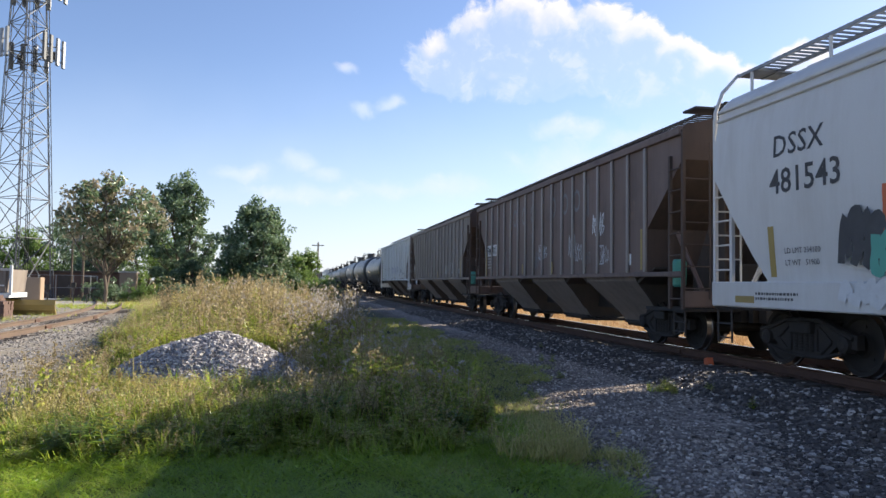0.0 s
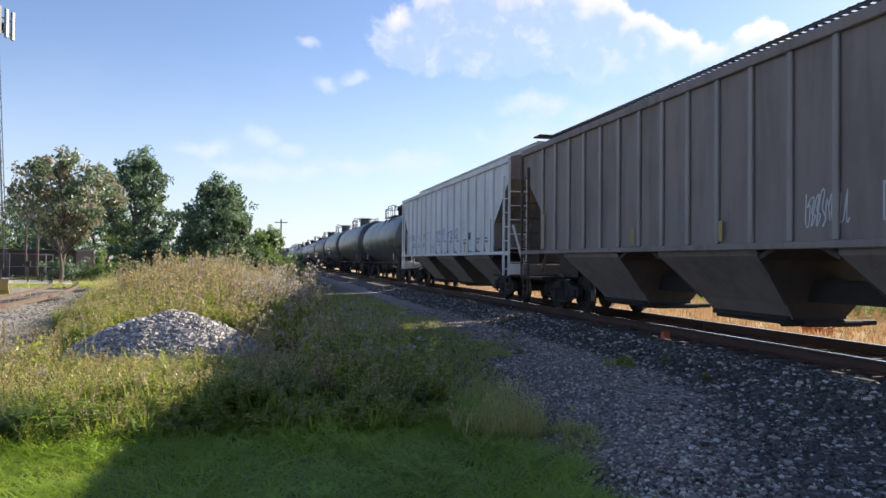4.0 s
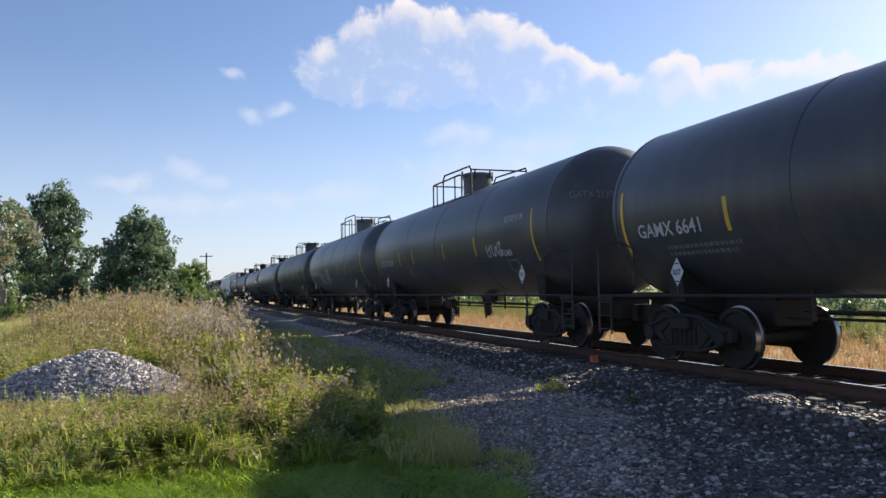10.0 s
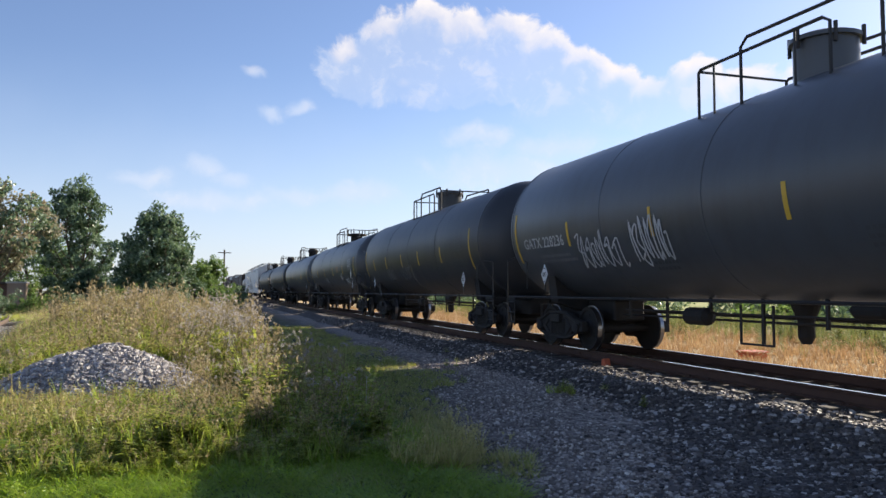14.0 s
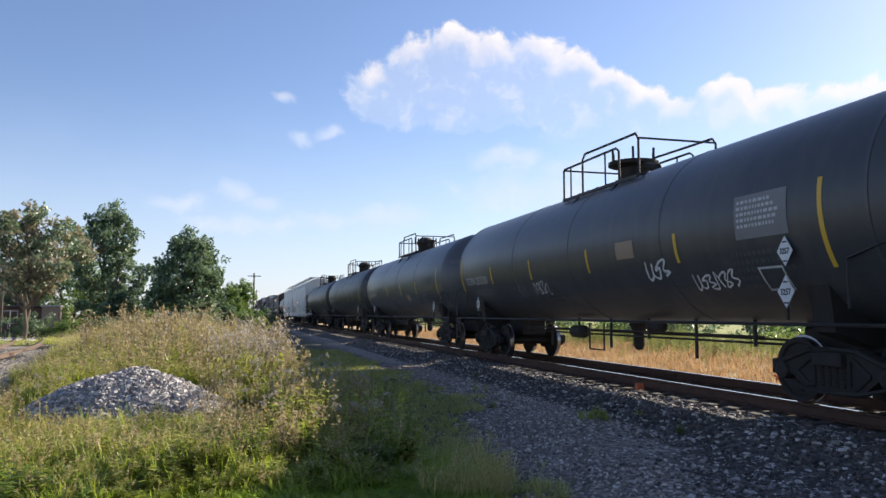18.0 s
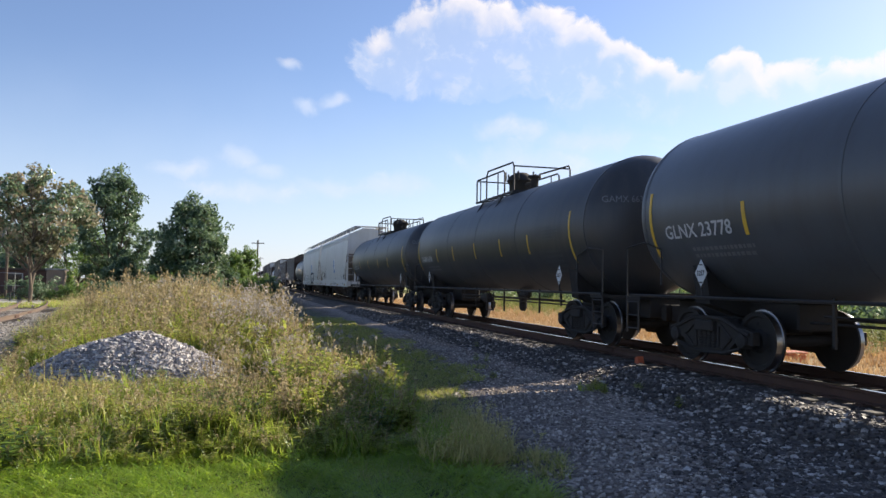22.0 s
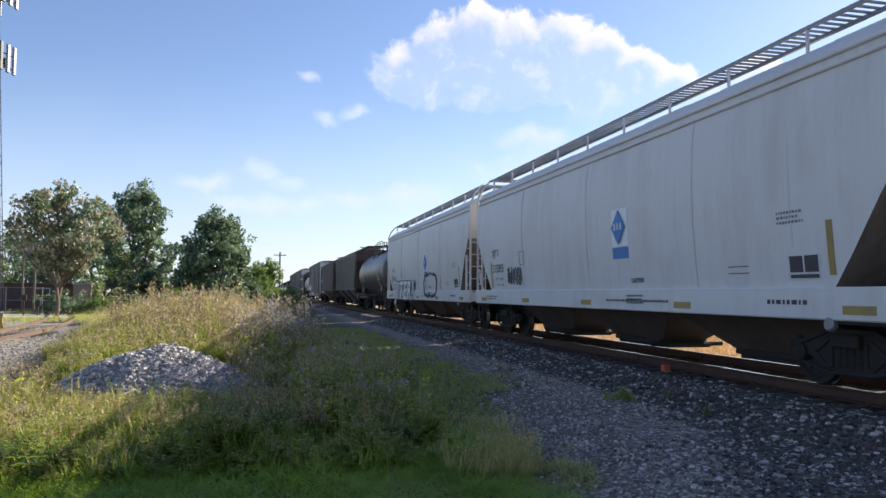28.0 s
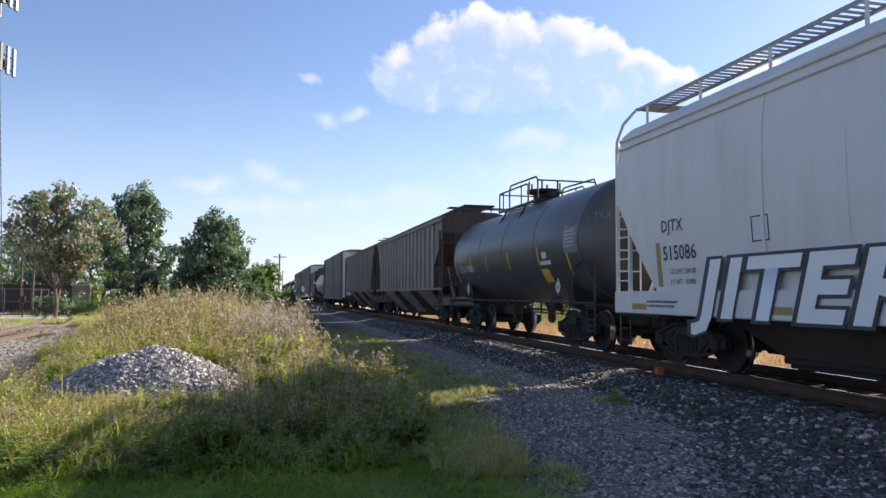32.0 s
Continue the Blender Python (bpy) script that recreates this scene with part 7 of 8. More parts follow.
def stalk(rng, height, mat, lean=0.15, r=0.004):
    a = rng.uniform(0, 6.283)
    V, F = [], []
    for k in range(3):
        u = k / 2
        c = np.array([math.cos(a) * lean * u * u * height, math.sin(a) * lean * u * u * height, height * u])
        for q in range(3):
            V.append(c + np.array([math.cos(q * 2.094), math.sin(q * 2.094), 0]) * r * (1 - 0.5 * u))
    for k in range(2):
        for q in range(3):
            F.append((k * 3 + q, k * 3 + (q + 1) % 3, k * 3 + 3 + (q + 1) % 3, k * 3 + 3 + q))
    return (V, F, [mat] * len(F)), c, a


def bits(rng, at, n, spread, size, mat, up=0.0):
    """Small loose leaflets or seeds round a point."""
    V, F = [], []
    for _ in range(n):
        p = np.array(at) + rng.normal(size=3) * np.array(spread)
        d = rng.normal(size=3) + np.array([0, 0, up])
        d /= np.linalg.norm(d)
        e = np.cross(d, rng.normal(size=3))
        e /= np.linalg.norm(e)
        s = size * rng.uniform(0.6, 1.3)
        i = len(V)
        V += [p, p + d * s * 0.5 + e * s * 0.28, p + d * s, p + d * s * 0.5 - e * s * 0.28]
        F += [(i, i + 1, i + 2, i + 3)]
    return V, F, [mat] * len(F)


def grass_tuft(rng):
    return join(blade_set(rng, 10, 1.0, 0.022, 0.09, 0.32, 0.09, 4, 3), blade_set(rng, 2, 0.95, 0.014, 0.1, 0.35, 0.10, 1, 2), blade_set(rng, 4, 0.55, 0.030, 0.28, 0.7, 0.08, 4, 3))


def thin_tuft(rng):
    return join(blade_set(rng, 7, 1.0, 0.02, 0.12, 0.4, 0.12, 4, 2), blade_set(rng, 4, 1.0, 0.02, 0.15, 0.4, 0.12, 1, 2))


def far_tuft(rng):
    return join(blade_set(rng, 6, 0.8, 0.035, 0.1, 0.3, 0.15, 4, 2), blade_set(rng, 4, 1.0, 0.03, 0.12, 0.3, 0.15, 1, 2), bits(rng, (0, 0, 0.9), 8, (0.08, 0.08, 0.1), 0.06, 2, 1.2))


def seed_grass(rng):
    sets = [blade_set(rng, 8, 0.62, 0.021, 0.12, 0.4, 0.08, 4, 2), blade_set(rng, 3, 0.7, 0.014, 0.12, 0.4, 0.08, 1, 2)]
    for _ in range(4):
        (s, top, a) = stalk(rng, rng.uniform(0.75, 1.1), 1, rng.uniform(0.03, 0.22))
        sets += [s, bits(rng, top - np.array([0, 0, 0.07]), 7, (0.012, 0.012, 0.06), 0.05, 2, 2.2)]
    return join(*sets)


def leafy_weed(rng):
    """Upright weed: stems with paired long leaves and a plume."""
    sets = []
    for _ in range(3):
        (s, top, a) = stalk(rng, rng.uniform(0.7, 1.0), 5, rng.uniform(0.03, 0.2), 0.006)
        sets.append(s)
        for u in np.linspace(0.12, 0.92, 11):
            at = top * np.array([u * u, u * u, u])
            b = rng.uniform(0, 6.283)
            for q in (0, 3.1):
                d = np.array([math.cos(b + q), math.sin(b + q), 0.55])
                e = np.array([-math.sin(b + q), math.cos(b + q), 0.0])
                ln = 0.22 * (1.15 - 0.65 * u) * rng.uniform(0.7, 1.2)
                V = [at, at + d * ln * 0.45 + e * ln * 0.15, at + d * ln * np.array([1, 1, 0.6]), at + d * ln * 0.45 - e * ln * 0.15]
                sets.append((V, [(0, 1, 2, 3)], [0]))
        sets.append(bits(rng, top, 3, (0.015, 0.015, 0.05), 0.034, 2, 1.5))
    return join(*sets, blade_set(rng, 5, 0.5, 0.015, 0.12, 0.4, 0.1, 4, 2))


def flower_weed(rng):
    """Dead brown stems that branch near the top into pale fluffy heads."""
    sets = []
    for _ in range(3):
        (s, top, a) = stalk(rng, rng.uniform(0.7, 1.0), 5, rng.uniform(0.03, 0.2), 0.005)
        sets.append(s)
        for u in np.linspace(0.1, 0.7, 7):
            sets.append(bits(rng, top * np.array([u * u, u * u, u]), 2, (0.03, 0.03, 0.02), 0.09, 0, 0.5))
        for _ in range(10):
            c = top + rng.normal(size=3) * np.array([0.10, 0.10, 0.13])
            sets.append(bits(rng, c, 4, (0.01, 0.01, 0.01), 0.034, 3, 0.6))
            i = np.array(top) * 0.8
            V = [i, i + np.array([0.005, 0, 0]), c]
            sets.append((V, [(0, 1, 2)], [5]))
    return join(*sets)


def stem_spray(rng):
    """A few thin dead stems with sparse side twigs."""
    sets = []
    for _ in range(4):
        (s, top, a) = stalk(rng, rng.uniform(0.75, 1.0), 5, rng.uniform(0.03, 0.25), 0.0045)
        sets.append(s)
        for u in np.linspace(0.55, 0.97, 7):
            sets.append(bits(rng, top * np.array([u * u, u * u, u]), 2, (0.015, 0.015, 0.015), 0.05, 2, 1.2))
    return join(*sets)


def thistle(rng):
    """Pale grey-green branching weed with long narrow leaves."""
    sets = []
    (s, top, a) = stalk(rng, 1.0, 3, 0.1, 0.008)
    sets.append(s)
    for u in np.linspace(0.15, 0.95, 12):
        at = top * np.array([u * u, u * u, u])
        b = rng.uniform(0, 6.283)
        d = np.array([math.cos(b), math.sin(b), 0.9])
        e = np.array([-math.sin(b), math.cos(b), 0.0])
        ln = 0.34 * (1.1 - 0.6 * u)
        for k in (0.4, 0.7, 1.0):
            sets.append(bits(rng, at + d * ln * k, 3, (0.02, 0.02, 0.02), 0.075, 0, 1.0))
        sets.append(([at - e * 0.004, at + e * 0.004, at + d * ln], [(0, 1, 2)], [3]))
    return join(*sets)


def foxtail(rng):
    """Slim stems whose fluffy pale heads nod over at the top."""
    sets = [blade_set(rng, 5, 0.6, 0.016, 0.12, 0.4, 0.06, 4, 2)]
    for _ in range(3):
        (s, top, a) = stalk(rng, rng.uniform(0.8, 1.1), 1, rng.uniform(0.05, 0.25), 0.004)
        sets.append(s)
        out = np.array([math.cos(a), math.sin(a), 0])
        for u in np.linspace(0, 1, 6):
            at = np.array(top) + out * 0.07 * u + np.array([0, 0, 0.05 * math.sin(u * 2.6)])
            sets.append(bits(rng, at, 5, (0.007, 0.007, 0.007), 0.028, 3, 0.3))
    return join(*sets)


def clover(rng):
    """Low mat of small rounded leaves on short stems."""
    return join(bits(rng, (0, 0, 0.62), 16, (0.07, 0.07, 0.16), 0.055, 0, 0.2), bits(rng, (0, 0, 0.35), 10, (0.09, 0.09, 0.14), 0.05, 2, 0.2))


def turf_clump(rng):
    return join(blade_set(rng, 14, 1.0, 0.022, 0.35, 0.8, 0.06, 0, 3), blade_set(rng, 6, 0.7, 0.02, 0.5, 0.9, 0.06, 2, 2))


def dock_weed(rng):
    """Broad-leaved dark weed: big drooping leaves up a thick stem."""
    sets = []
    for _ in range(2):
        (s, top, a) = stalk(rng, rng.uniform(0.7, 1.0), 5, rng.uniform(0.02, 0.15), 0.008)
        sets.append(s)
        for u in np.linspace(0.06, 0.95, 12):
            at = np.array(top) * np.array([u * u, u * u, u])
            b = rng.uniform(0, 6.283)
            d = np.array([math.cos(b), math.sin(b), 0.0])
            e = np.array([-math.sin(b), math.cos(b), 0.0])
            ln = 0.30 * (1.1 - 0.7 * u) * rng.uniform(0.7, 1.2)
            up = np.array([0, 0, 1.0])
            c = at + d * ln * 0.5 + up * ln * 0.28
            V = [at, c + e * ln * 0.2, at + d * ln + up * ln * 0.05, c - e * ln * 0.2]
            sets.append((V, [(0, 1, 2), (0, 2, 3)], [0, 0]))
    return join(*sets)


WEED_MATS = ["weed", "straw", "seed", "blossom", "blade", "stem"]


def field(name, label, makers, spots, heights, seed, mats=WEED_MATS, variants=6, cat="grass"):
    """Plants set out over the ground as one joined object."""
    rng = np.random.default_rng(seed)
    temps = []
    for mk in makers:
        for _ in range(variants):
            v, f, q = mk(rng)
            temps.append((np.array(v, float), f, q))
    pick = rng.integers(0, len(temps), len(spots))
    V, L, W, base = [], {3: [], 4: []}, {3: [], 4: []}, 0
    for k, (v, f, q) in enumerate(temps):
        ids = np.where(pick == k)[0]
        if not len(ids):
            continue
        a = rng.uniform(0, 6.283, len(ids))
        s = heights[ids] * rng.uniform(0.75, 1.15, len(ids))
        w = np.sqrt(heights[ids]) * rng.uniform(0.8, 1.2, len(ids))
        x = (np.cos(a)[:, None] * v[:, 0] - np.sin(a)[:, None] * v[:, 1]) * w[:, None] + spots[ids, 0][:, None]
        y = (np.sin(a)[:, None] * v[:, 0] + np.cos(a)[:, None] * v[:, 1]) * w[:, None] + spots[ids, 1][:, None]
        z = v[:, 2] * s[:, None] + spots[ids, 2][:, None]
        V.append(np.stack([x, y, z], -1).reshape(-1, 3))
        for size in (3, 4):
            g = np.array([t for t in f if len(t) == size], dtype=np.int64)
            if len(g):
                o = base + len(v) * np.arange(len(ids))
                L[size].append((g[None] + o[:, None, None]).reshape(-1, size))
                W[size].append(np.tile([m for t, m in zip(f, q) if len(t) == size], len(ids)))
        base += len(ids) * len(v)
    me = bpy.data.meshes.new(name)
    V = np.concatenate(V)
    loops = [np.concatenate(L[k]).ravel() for k in (3, 4) if L[k]]
    sizes = [np.full(sum(len(g) for g in L[k]), k) for k in (3, 4) if L[k]]
    sizes = np.concatenate(sizes)
    loops = np.concatenate(loops)
    me.vertices.add(len(V))
    me.vertices.foreach_set("co", V.ravel().astype(np.float32))
    me.loops.add(len(loops))
    me.loops.foreach_set("vertex_index", loops.astype(np.int32))
    me.polygons.add(len(sizes))
    me.polygons.foreach_set("loop_start", np.concatenate([[0], np.cumsum(sizes)[:-1]]).astype(np.int32))
    Q = np.concatenate([w for k in (3, 4) for w in W[k]])
    for m in mats:
        me.materials.append(M[m])
    me.polygons.foreach_set("material_index", Q.astype(np.int32))
    me.update(calc_edges=True)
    me.validate()
    return tagged(new(name, me), label, cat, kind="stuff")


def spots_in(rng, n, x0, x1, y0, y1, power=1.0):
    x = rng.uniform(x0, x1, n)
    y = y0 + (y1 - y0) * rng.uniform(0, 1, n) ** power
    return np.stack([x, y, [lie(a, b) for a, b in zip(x, y)]], -1)


def edge_depth(p):
    """How far a spot lies inside the overgrown strip, from its edge towards the siding."""
    return p[:, 0] + 1.45 + 0.165 * np.maximum(p[:, 1], 9.2) - 0.5 * patchy(p, 0.5, 21)


def yard_edge(p):
    return edge_depth(p) > 0


def off_pile(p, keep=0.80):
    r = np.hypot((p[:, 0] - PILE[0]) / 1.75, (p[:, 1] - PILE[1]) / 1.45)
    return r > keep


def patchy(p, scale, seed):
    return np.array([noise.noise((a * scale, b * scale, seed)) for a, b in p[:, :2]])


def build_grass():
    rng = np.random.default_rng(77)
    # mown turf in front
    p = spots_in(rng, 9500, -5.5, 2.9, 3.6, 8.4, 1.1)
    edge = apron_edge(p[:, 1]) - 0.1 + 0.35 * patchy(p, 1.2, 3)
    p = p[(p[:, 0] < edge)]
    h = 0.11 + 0.05 * patchy(p, 0.8, 1) + np.clip((p[:, 1] - 6.2) / 2.0, 0, 1) * 0.12

    def turf(r):
        return join(blade_set(r, 8, 1.0, 0.024, 0.3, 0.8, 0.07, 0, 2), blade_set(r, 1, 1.0, 0.01, 0.25, 0.6, 0.09, 1, 2))
    field("lawn_grass", "short bright green grass at the edge of the gravel", [turf], p, np.clip(h, 0.05, 0.3) * 1.1, 5, ["lawn", "straw"])
    p = spots_in(rng, 3000, -5.2, 2.4, 4.0, 7.9, 1.0)
    p = p[(p[:, 0] < apron_edge(p[:, 1]) - 0.35) & (patchy(p, 1.6, 55) > -0.05)]
    field("turf_clumps", "darker clumps of broad grass and clover in the turf", [clover, clover, turf_clump], p, np.clip(0.15 + 0.12 * patchy(p, 1.1, 56) + np.clip((p[:, 1] - 6.0) / 1.8, 0, 1) * 0.08, 0.07, 0.3), 42, ["lawn", "straw", "leaf_light", "lawn"])
    p = spots_in(rng, 3600, -3.6, 2.6, -7.0, 3.62)
    p = p[(p[:, 0] < 2.35 + 0.35 * patchy(p, 1.2, 3)) & (p[:, 0] > -3.2 + 0.5 * patchy(p, 0.7, 47)) & (p[:, 1] > -6.0 + 2.0 * patchy(p, 0.5, 48))]
    field("trodden_grass", "short thin trodden grass", [turf], p, np.clip(0.09 + 0.05 * patchy(p, 0.8, 1), 0.05, 0.2), 35, ["lawn", "straw"])
    p = spots_in(rng, 700, -5.0, -2.2, 7.2, 11.5)
    p = p[(edge_depth(p) < 0.5) & (p[:, 1] < 9.6 + patchy(p, 0.8, 33))]
    field("low_weeds", "low green weeds creeping onto the stones", [grass_tuft, leafy_weed], p, np.clip(0.17 + 0.1 * patchy(p, 0.8, 34), 0.08, 0.3), 24)
    p = np.concatenate([spots_in(rng, 1200, -4.4, 2.0, 6.95, 9.6), spots_in(rng, 900, -0.8, 1.5, 7.1, 9.0)])
    p = p[(patchy(p, 0.9, 42) > -0.1) & (p[:, 0] < apron_edge(p[:, 1]) - 0.9)]
    # dark leaf colour stands in for shade in the gaps of the stand
    field("dark_weeds", "low green broad-leaved weeds behind the short grass, coloured dark for shaded gaps", [leafy_weed, dock_weed, grass_tuft, dock_weed], p, np.clip(0.28 + 0.24 * patchy(p, 0.8, 43) + 0.1 * (p[:, 0] > -0.4), 0.14, 0.6), 33, ["weed_shade", "blade", "weed_shade", "weed_shade", "weed_shade", "stem"])
    # knee-high weeds between lawn and stone heap
    p = spots_in(rng, 7600, -4.4, 2.3, 6.9, 14.0, 1.0)
    p = p[off_pile(p, 0.74) & yard_edge(p) & (p[:, 0] < apron_edge(p[:, 1]) - 0.5 + 0.3 * patchy(p, 1.0, 8))]
    clump = patchy(p, 1.5, 51)
    p, clump = p[clump > -0.32], clump[clump > -0.32]
    h = 0.44 + 0.20 * patchy(p, 0.7, 2) + 0.30 * clump + np.clip((p[:, 1] - 6.5) / 3, 0, 1) * 0.14
    right = np.clip((p[:, 0] + 0.2) / 0.8, 0, 1) * np.clip((2.3 - p[:, 0]) / 0.9, 0, 1)
    h = h - 0.02 * right - 0.16 * np.clip((p[:, 0] - 1.1) / 0.9, 0, 1)
    front = (np.abs(p[:, 0] + 1.2) < 1.85) & (p[:, 1] < PILE[1])
    h = np.where(front, np.minimum(h, np.clip(0.50 - 0.09 * (p[:, 1] - 7.8) + 0.20 * patchy(p, 1.5, 35), 0.14, 0.6)), h)
    h *= 0.42 + 0.58 * np.clip((p[:, 1] - 6.9) / 0.9, 0, 1)
    h *= 0.5 + 0.5 * np.clip(edge_depth(p) / 1.0, 0, 1)
    lush = (p[:, 0] + 0.7 * patchy(p, 0.9, 36) > 0.25) | (p[:, 1] < 7.5 + 0.5 * patchy(p, 0.9, 44))
    field("green_weeds", "knee-high lush green grass and weeds", [grass_tuft, grass_tuft, grass_tuft, leafy_weed, seed_grass, dock_weed], p[lush], np.clip(h[lush] * 1.05, 0.14, 1.0), 6)
    field("knee_high_weeds", "knee-high mixed grass and weeds in green and straw", [grass_tuft, seed_grass, grass_tuft, grass_tuft, leafy_weed], p[~lush], np.clip(h[~lush], 0.14, 0.85), 26)
    p = spots_in(rng, 120, -3.3, 0.6, 9.2, 11.2)
    field("heap_stems", "thin grass stems growing up before the stone heap", [grass_tuft, seed_grass, leafy_weed], p, np.clip(0.34 + 0.35 * patchy(p, 1.1, 40), 0.2, 0.62), 31)
    p = spots_in(rng, 160, -3.2, -1.4, 8.0, 10.4)
    field("straw_patch", "flattened tan dry grass before the stone heap", [seed_grass, grass_tuft], p, np.full(len(p), 0.42), 27, ["straw"] * 6)
    # tall stand beside and behind the heap
    p = spots_in(rng, 7200, -7.0, 2.2, 9.0, 34, 1.15)
    edge = 1.75 - np.clip((p[:, 1] - 9) / 14, 0, 1) * 0.55 + 0.35 * patchy(p, 0.5, 4)
    p = p[off_pile(p, 1.0) & (edge_depth(p) > 0.15) & (p[:, 0] < edge) & ((p[:, 1] > 13.4) | (p[:, 0] > 0.55) | (p[:, 0] < -2.95))]
    p = p[patchy(p, 1.2, 52) > -0.35]
    h = 0.80 + 0.30 * patchy(p, 0.45, 5) + 0.26 * patchy(p, 1.4, 53) + np.clip((p[:, 1] - 15) / 10, 0, 1) * 0.1
    h = np.where(p[:, 1] < 13.4, h * 0.76, h) * (1 - 0.4 * np.clip((p[:, 0] - 0.9) / 1.0, 0, 1)) * (0.45 + 0.55 * np.clip((edge_depth(p) - 0.1) / 2.0, 0, 1))
    green = patchy(p, 0.4, 37) + 0.25 * np.clip(p[:, 0], -2, 2) - 0.02 * (p[:, 1] - 14) > 0.1
    field("tall_green_weeds", "chest-high green grass and weeds beside the stone heap", [grass_tuft, grass_tuft, leafy_weed, seed_grass, dock_weed], p[green], np.clip(h[green], 0.35, 1.3), 7)
    field("tall_weeds", "chest-high weeds with tan seed heads behind the stone heap", [seed_grass, leafy_weed, grass_tuft], p[~green], np.clip(h[~green], 0.35, 1.25), 17)
    p = spots_in(rng, 36, -0.5, 1.1, 12.8, 18.5, 1.0)
    field("white_flowered_weeds", "tall brown-stemmed weeds with pale faded flower heads", [flower_weed], p, 1.12 + 0.3 * patchy(p, 0.6, 7), 8)
    p = np.concatenate([spots_in(rng, 90, -0.6, 1.6, 7.8, 12.8), spots_in(rng, 50, -3.8, -2.3, 8.2, 12.0)])
    field("thin_stems", "thin brown stems rising out of the knee-high weeds", [stem_spray, stem_spray, foxtail], p, np.clip(0.68 + 0.3 * patchy(p, 0.9, 57), 0.4, 0.95), 43)
    p = spots_in(rng, 34, 0.7, 2.0, 10.6, 15.5, 1.0)
    field("foxtail_grass", "foxtail grass with pale nodding heads", [foxtail], p, 0.72 + 0.2 * patchy(p, 0.9, 54), 41)
    p = spots_in(rng, 30, -2.6, 1.0, 16, 30, 1.0)
    field("pale_headed_weeds", "scattered tall weeds with pale heads", [flower_weed], p, 1.0 + 0.3 * patchy(p, 0.6, 7), 28)
    p = spots_in(rng, 1500, -6.0, 0.9, 14.5, 34, 1.0)
    p = p[(patchy(p, 0.22, 30) > -0.12) & (edge_depth(p) > 1.6)]
    field("golden_weeds", "tall weeds going to tan seed", [seed_grass, leafy_weed, grass_tuft], p, 0.9 + 0.3 * patchy(p, 0.5, 9), 18, ["straw", "straw", "seed", "blossom", "blade", "stem"])
    p = np.array([(1.56, 8.1, 0), (1.42, 8.5, 0), (1.75, 8.3, 0), (1.3, 9.2, 0), (1.7, 9.0, 0), (1.48, 11.3, 0), (1.2, 11.0, 0), (-2.9, 8.6, 0), (-2.5, 9.0, 0)])
    field("grey_weeds", "pale grey-green branching weeds", [thistle], p, np.full(len(p), 0.62), 29)
    p = spots_in(rng, 260, -4.6, 1.2, 13.6, 27, 1.0)
    p = p[edge_depth(p) > 1.2]
    field("spiky_stems", "dry brown stems standing above the weeds", [stem_spray], p, 1.35 + 0.4 * patchy(p, 0.8, 46), 34)
    # farther stand to the foot of the trees
    p = spots_in(rng, 2600, -9.5, 2.6, 30, 62, 1.0)
    p = p[(p[:, 0] < 1.0 + 0.03 * (p[:, 1] - 30)) & (edge_depth(p) > 0)]
    field("far_weeds", "rough tall grass running back to the trees", [far_tuft], p, 0.7 + 0.25 * patchy(p, 0.3, 10), 9)
    # thin grass creeping over the gravel edge
    p = spots_in(rng, 7500, 1.0, 4.8, 6.0, 34, 1.2)
    d = p[:, 0] - apron_edge(p[:, 1]) - 0.25
    p = p[(d + 0.8 * patchy(p, 0.7, 11) < 0.1)]
    field("edge_grass", "thin dry grass along the gravel edge", [thin_tuft], p, np.clip(0.13 + 0.10 * patchy(p, 0.9, 12), 0.06, 0.3), 10, ["weed", "straw", "seed", "blossom", "weed", "stem"])
    p = np.concatenate([spots_in(rng, 60, 1.7, 2.4, 6.35, 7.0), spots_in(rng, 46, 2.1, 2.8, 6.4, 8.6)])
    field("dry_tufts", "dry straw-coloured grass tufts at the gravel edge", [seed_grass, grass_tuft], p, np.full(len(p), 0.32), 11, ["straw"] * 6)
    p = np.array([(5.47 + 0.17 * math.cos(k * 2.4), 11.0 + 0.2 * math.sin(k * 2.4) * (k % 3), 0.0) for k in range(9)] + [(6.1, 10.6, 0), (6.15, 10.7, 0), (5.9, 9.2, 0), (4.4, 12.6, 0), (5.0, 15.5, 0), (5.2, 15.4, 0), (6.0, 18.6, 0)])
    field("gravel_weeds", "small straggling weeds growing in the ballast", [leafy_weed, grass_tuft], p, np.full(len(p), 0.2), 12)
    # around the siding
    p = spots_in(rng, 2000, -16, -3.2, 10, 48, 0.9)
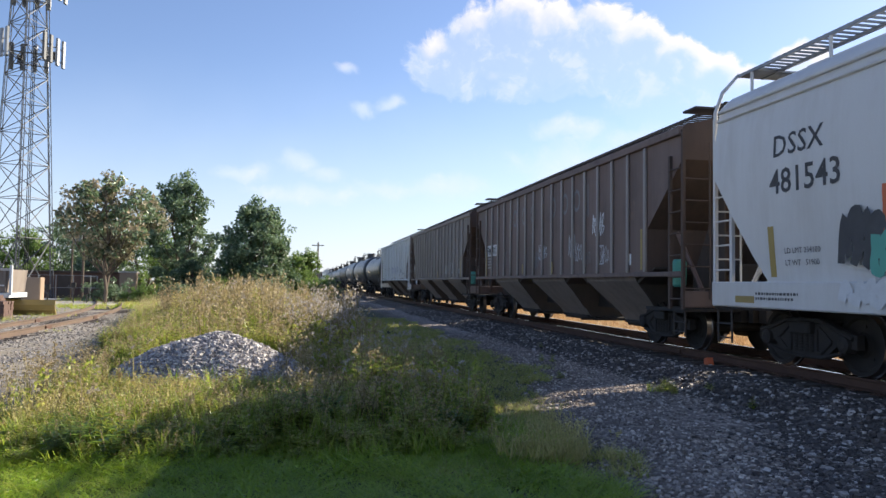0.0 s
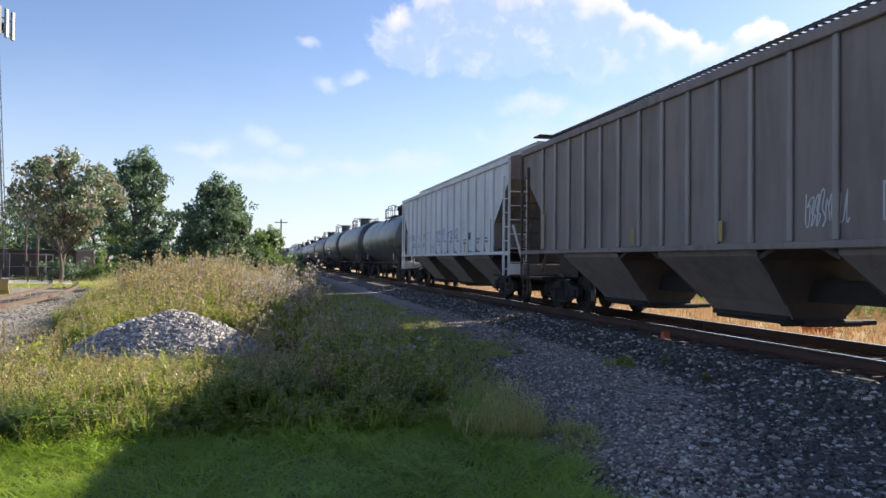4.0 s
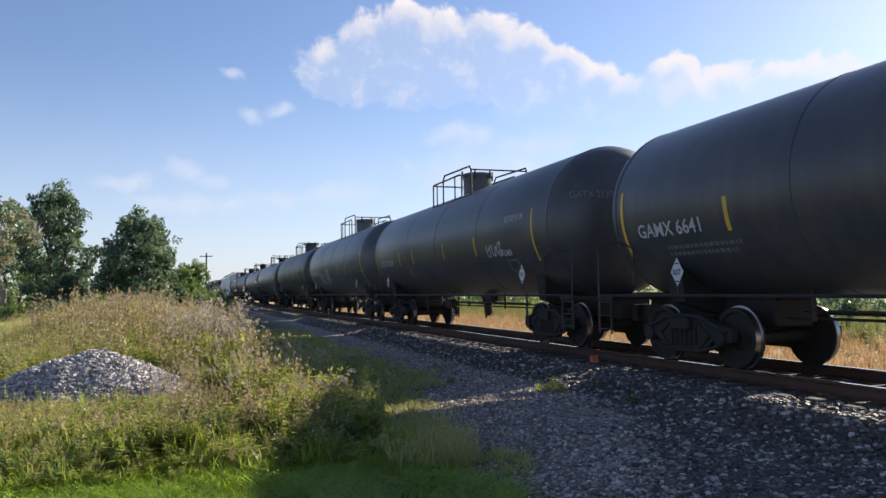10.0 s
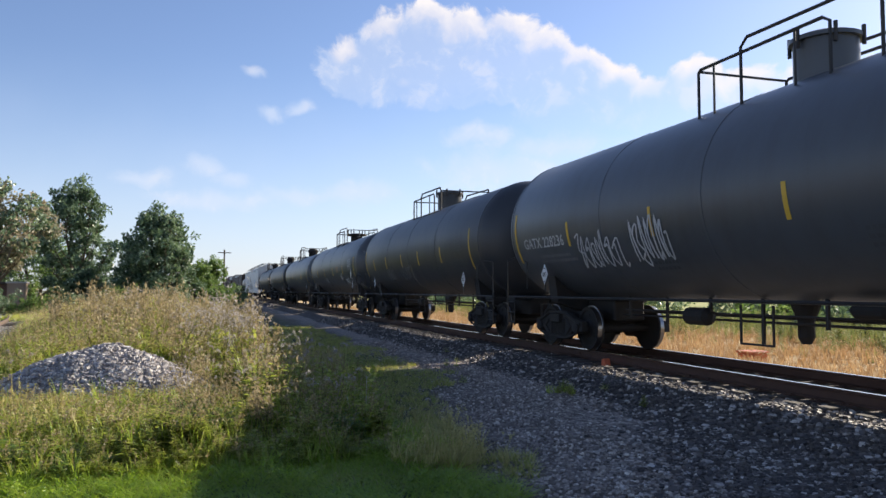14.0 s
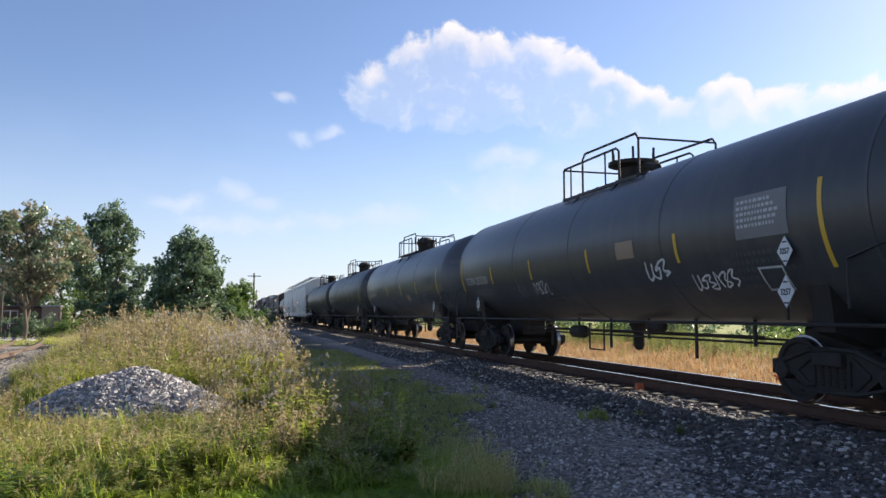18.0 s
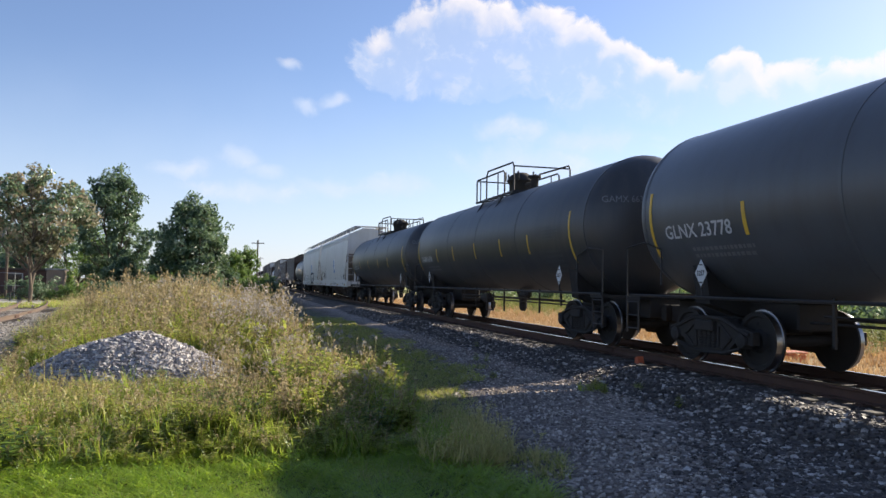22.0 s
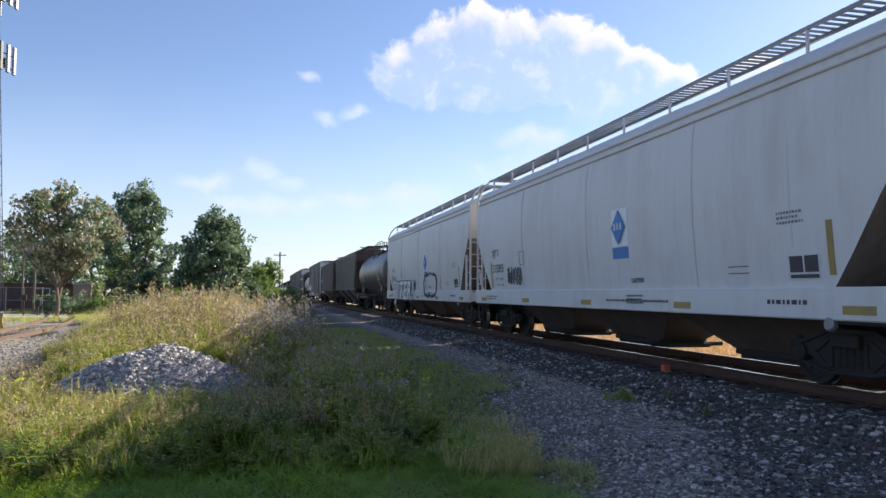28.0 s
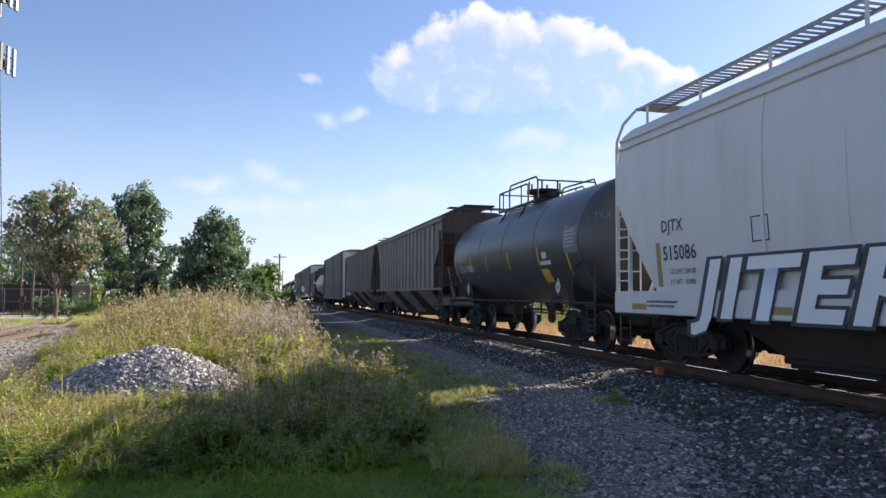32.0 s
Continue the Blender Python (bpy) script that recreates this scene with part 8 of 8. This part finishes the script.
    p = p[(patchy(p, 0.35, 13) > 0.12) & (np.abs(p[:, 0] + 8.75) > 0.9) & ((p[:, 0] < -9.6) | (p[:, 1] > 30) | (patchy(p, 0.6, 38) > 0.2))]
    field("siding_grass", "patches of rough grass round the siding", [thin_tuft, far_tuft], p, np.where(p[:, 0] > -9.6, 0.12, np.clip(0.2 + 0.2 * patchy(p, 0.4, 14), 0.1, 0.5)), 13)
    p = spots_in(rng, 1800, -24, -9, 44, 66, 1.0)
    p = p[~((p[:, 0] > -18.8) & (p[:, 0] < -11.5) & (p[:, 1] > 49) & (p[:, 1] < 57)) & (np.abs(p[:, 0] + 20.6) > 2.6)]
    field("yard_grass", "green grass round the hut and mast", [far_tuft], p, np.full(len(p), 0.34), 14, ["lawn", "straw", "straw", "straw", "lawn", "straw"])
    # dry grass beyond the track
    p = spots_in(rng, 5200, 11.4, 22, 4, 80, 1.3)
    field("dry_verge_grass", "sunlit dry tan grass beyond the rails", [far_tuft], p, np.clip(0.42 + 0.18 * patchy(p, 0.4, 15), 0.2, 0.7), 15, ["dry_verge"] * 6)
    p = spots_in(rng, 1100, 19, 27, -6, 66, 1.1)
    field("field_edge_weeds", "tall green weeds along the edge of the field", [leafy_weed, grass_tuft], p, 1.0 + 0.4 * patchy(p, 0.25, 41), 32, ["field_green"] * 6)
    p = spots_in(rng, 500, 16, 26, 6, 60, 1.2)
    field("green_verge_weeds", "green weeds standing in the dry verge", [leafy_weed, grass_tuft], p, 0.5 + 0.2 * patchy(p, 0.3, 16), 16, ["field_green", "dry_verge", "dry_verge", "field_green", "field_green", "dry_verge"])


build_grass()


def motions():
    """The train rolls past along -y; its wheels turn as it goes."""
    for car, u in CARS:
        walk(car, [(t, pose(TRACK_X, u - run(t), RAIL)) for t in range(0, 33, 2)])
    first = WHEELS[0]
    steps = 480
    walk(first, [(32 * k / steps, pose(0, 0, 0, math.degrees(run(32 * k / steps) / WHEEL_R), 0, 0)) for k in range(steps + 1)])
    for w in WHEELS[1:]:
        w.rotation_mode = "QUATERNION"
        w.animation_data_create()
        w.animation_data.action = first.animation_data.action
        w.animation_data.action_slot = first.animation_data.action_slot


motions()
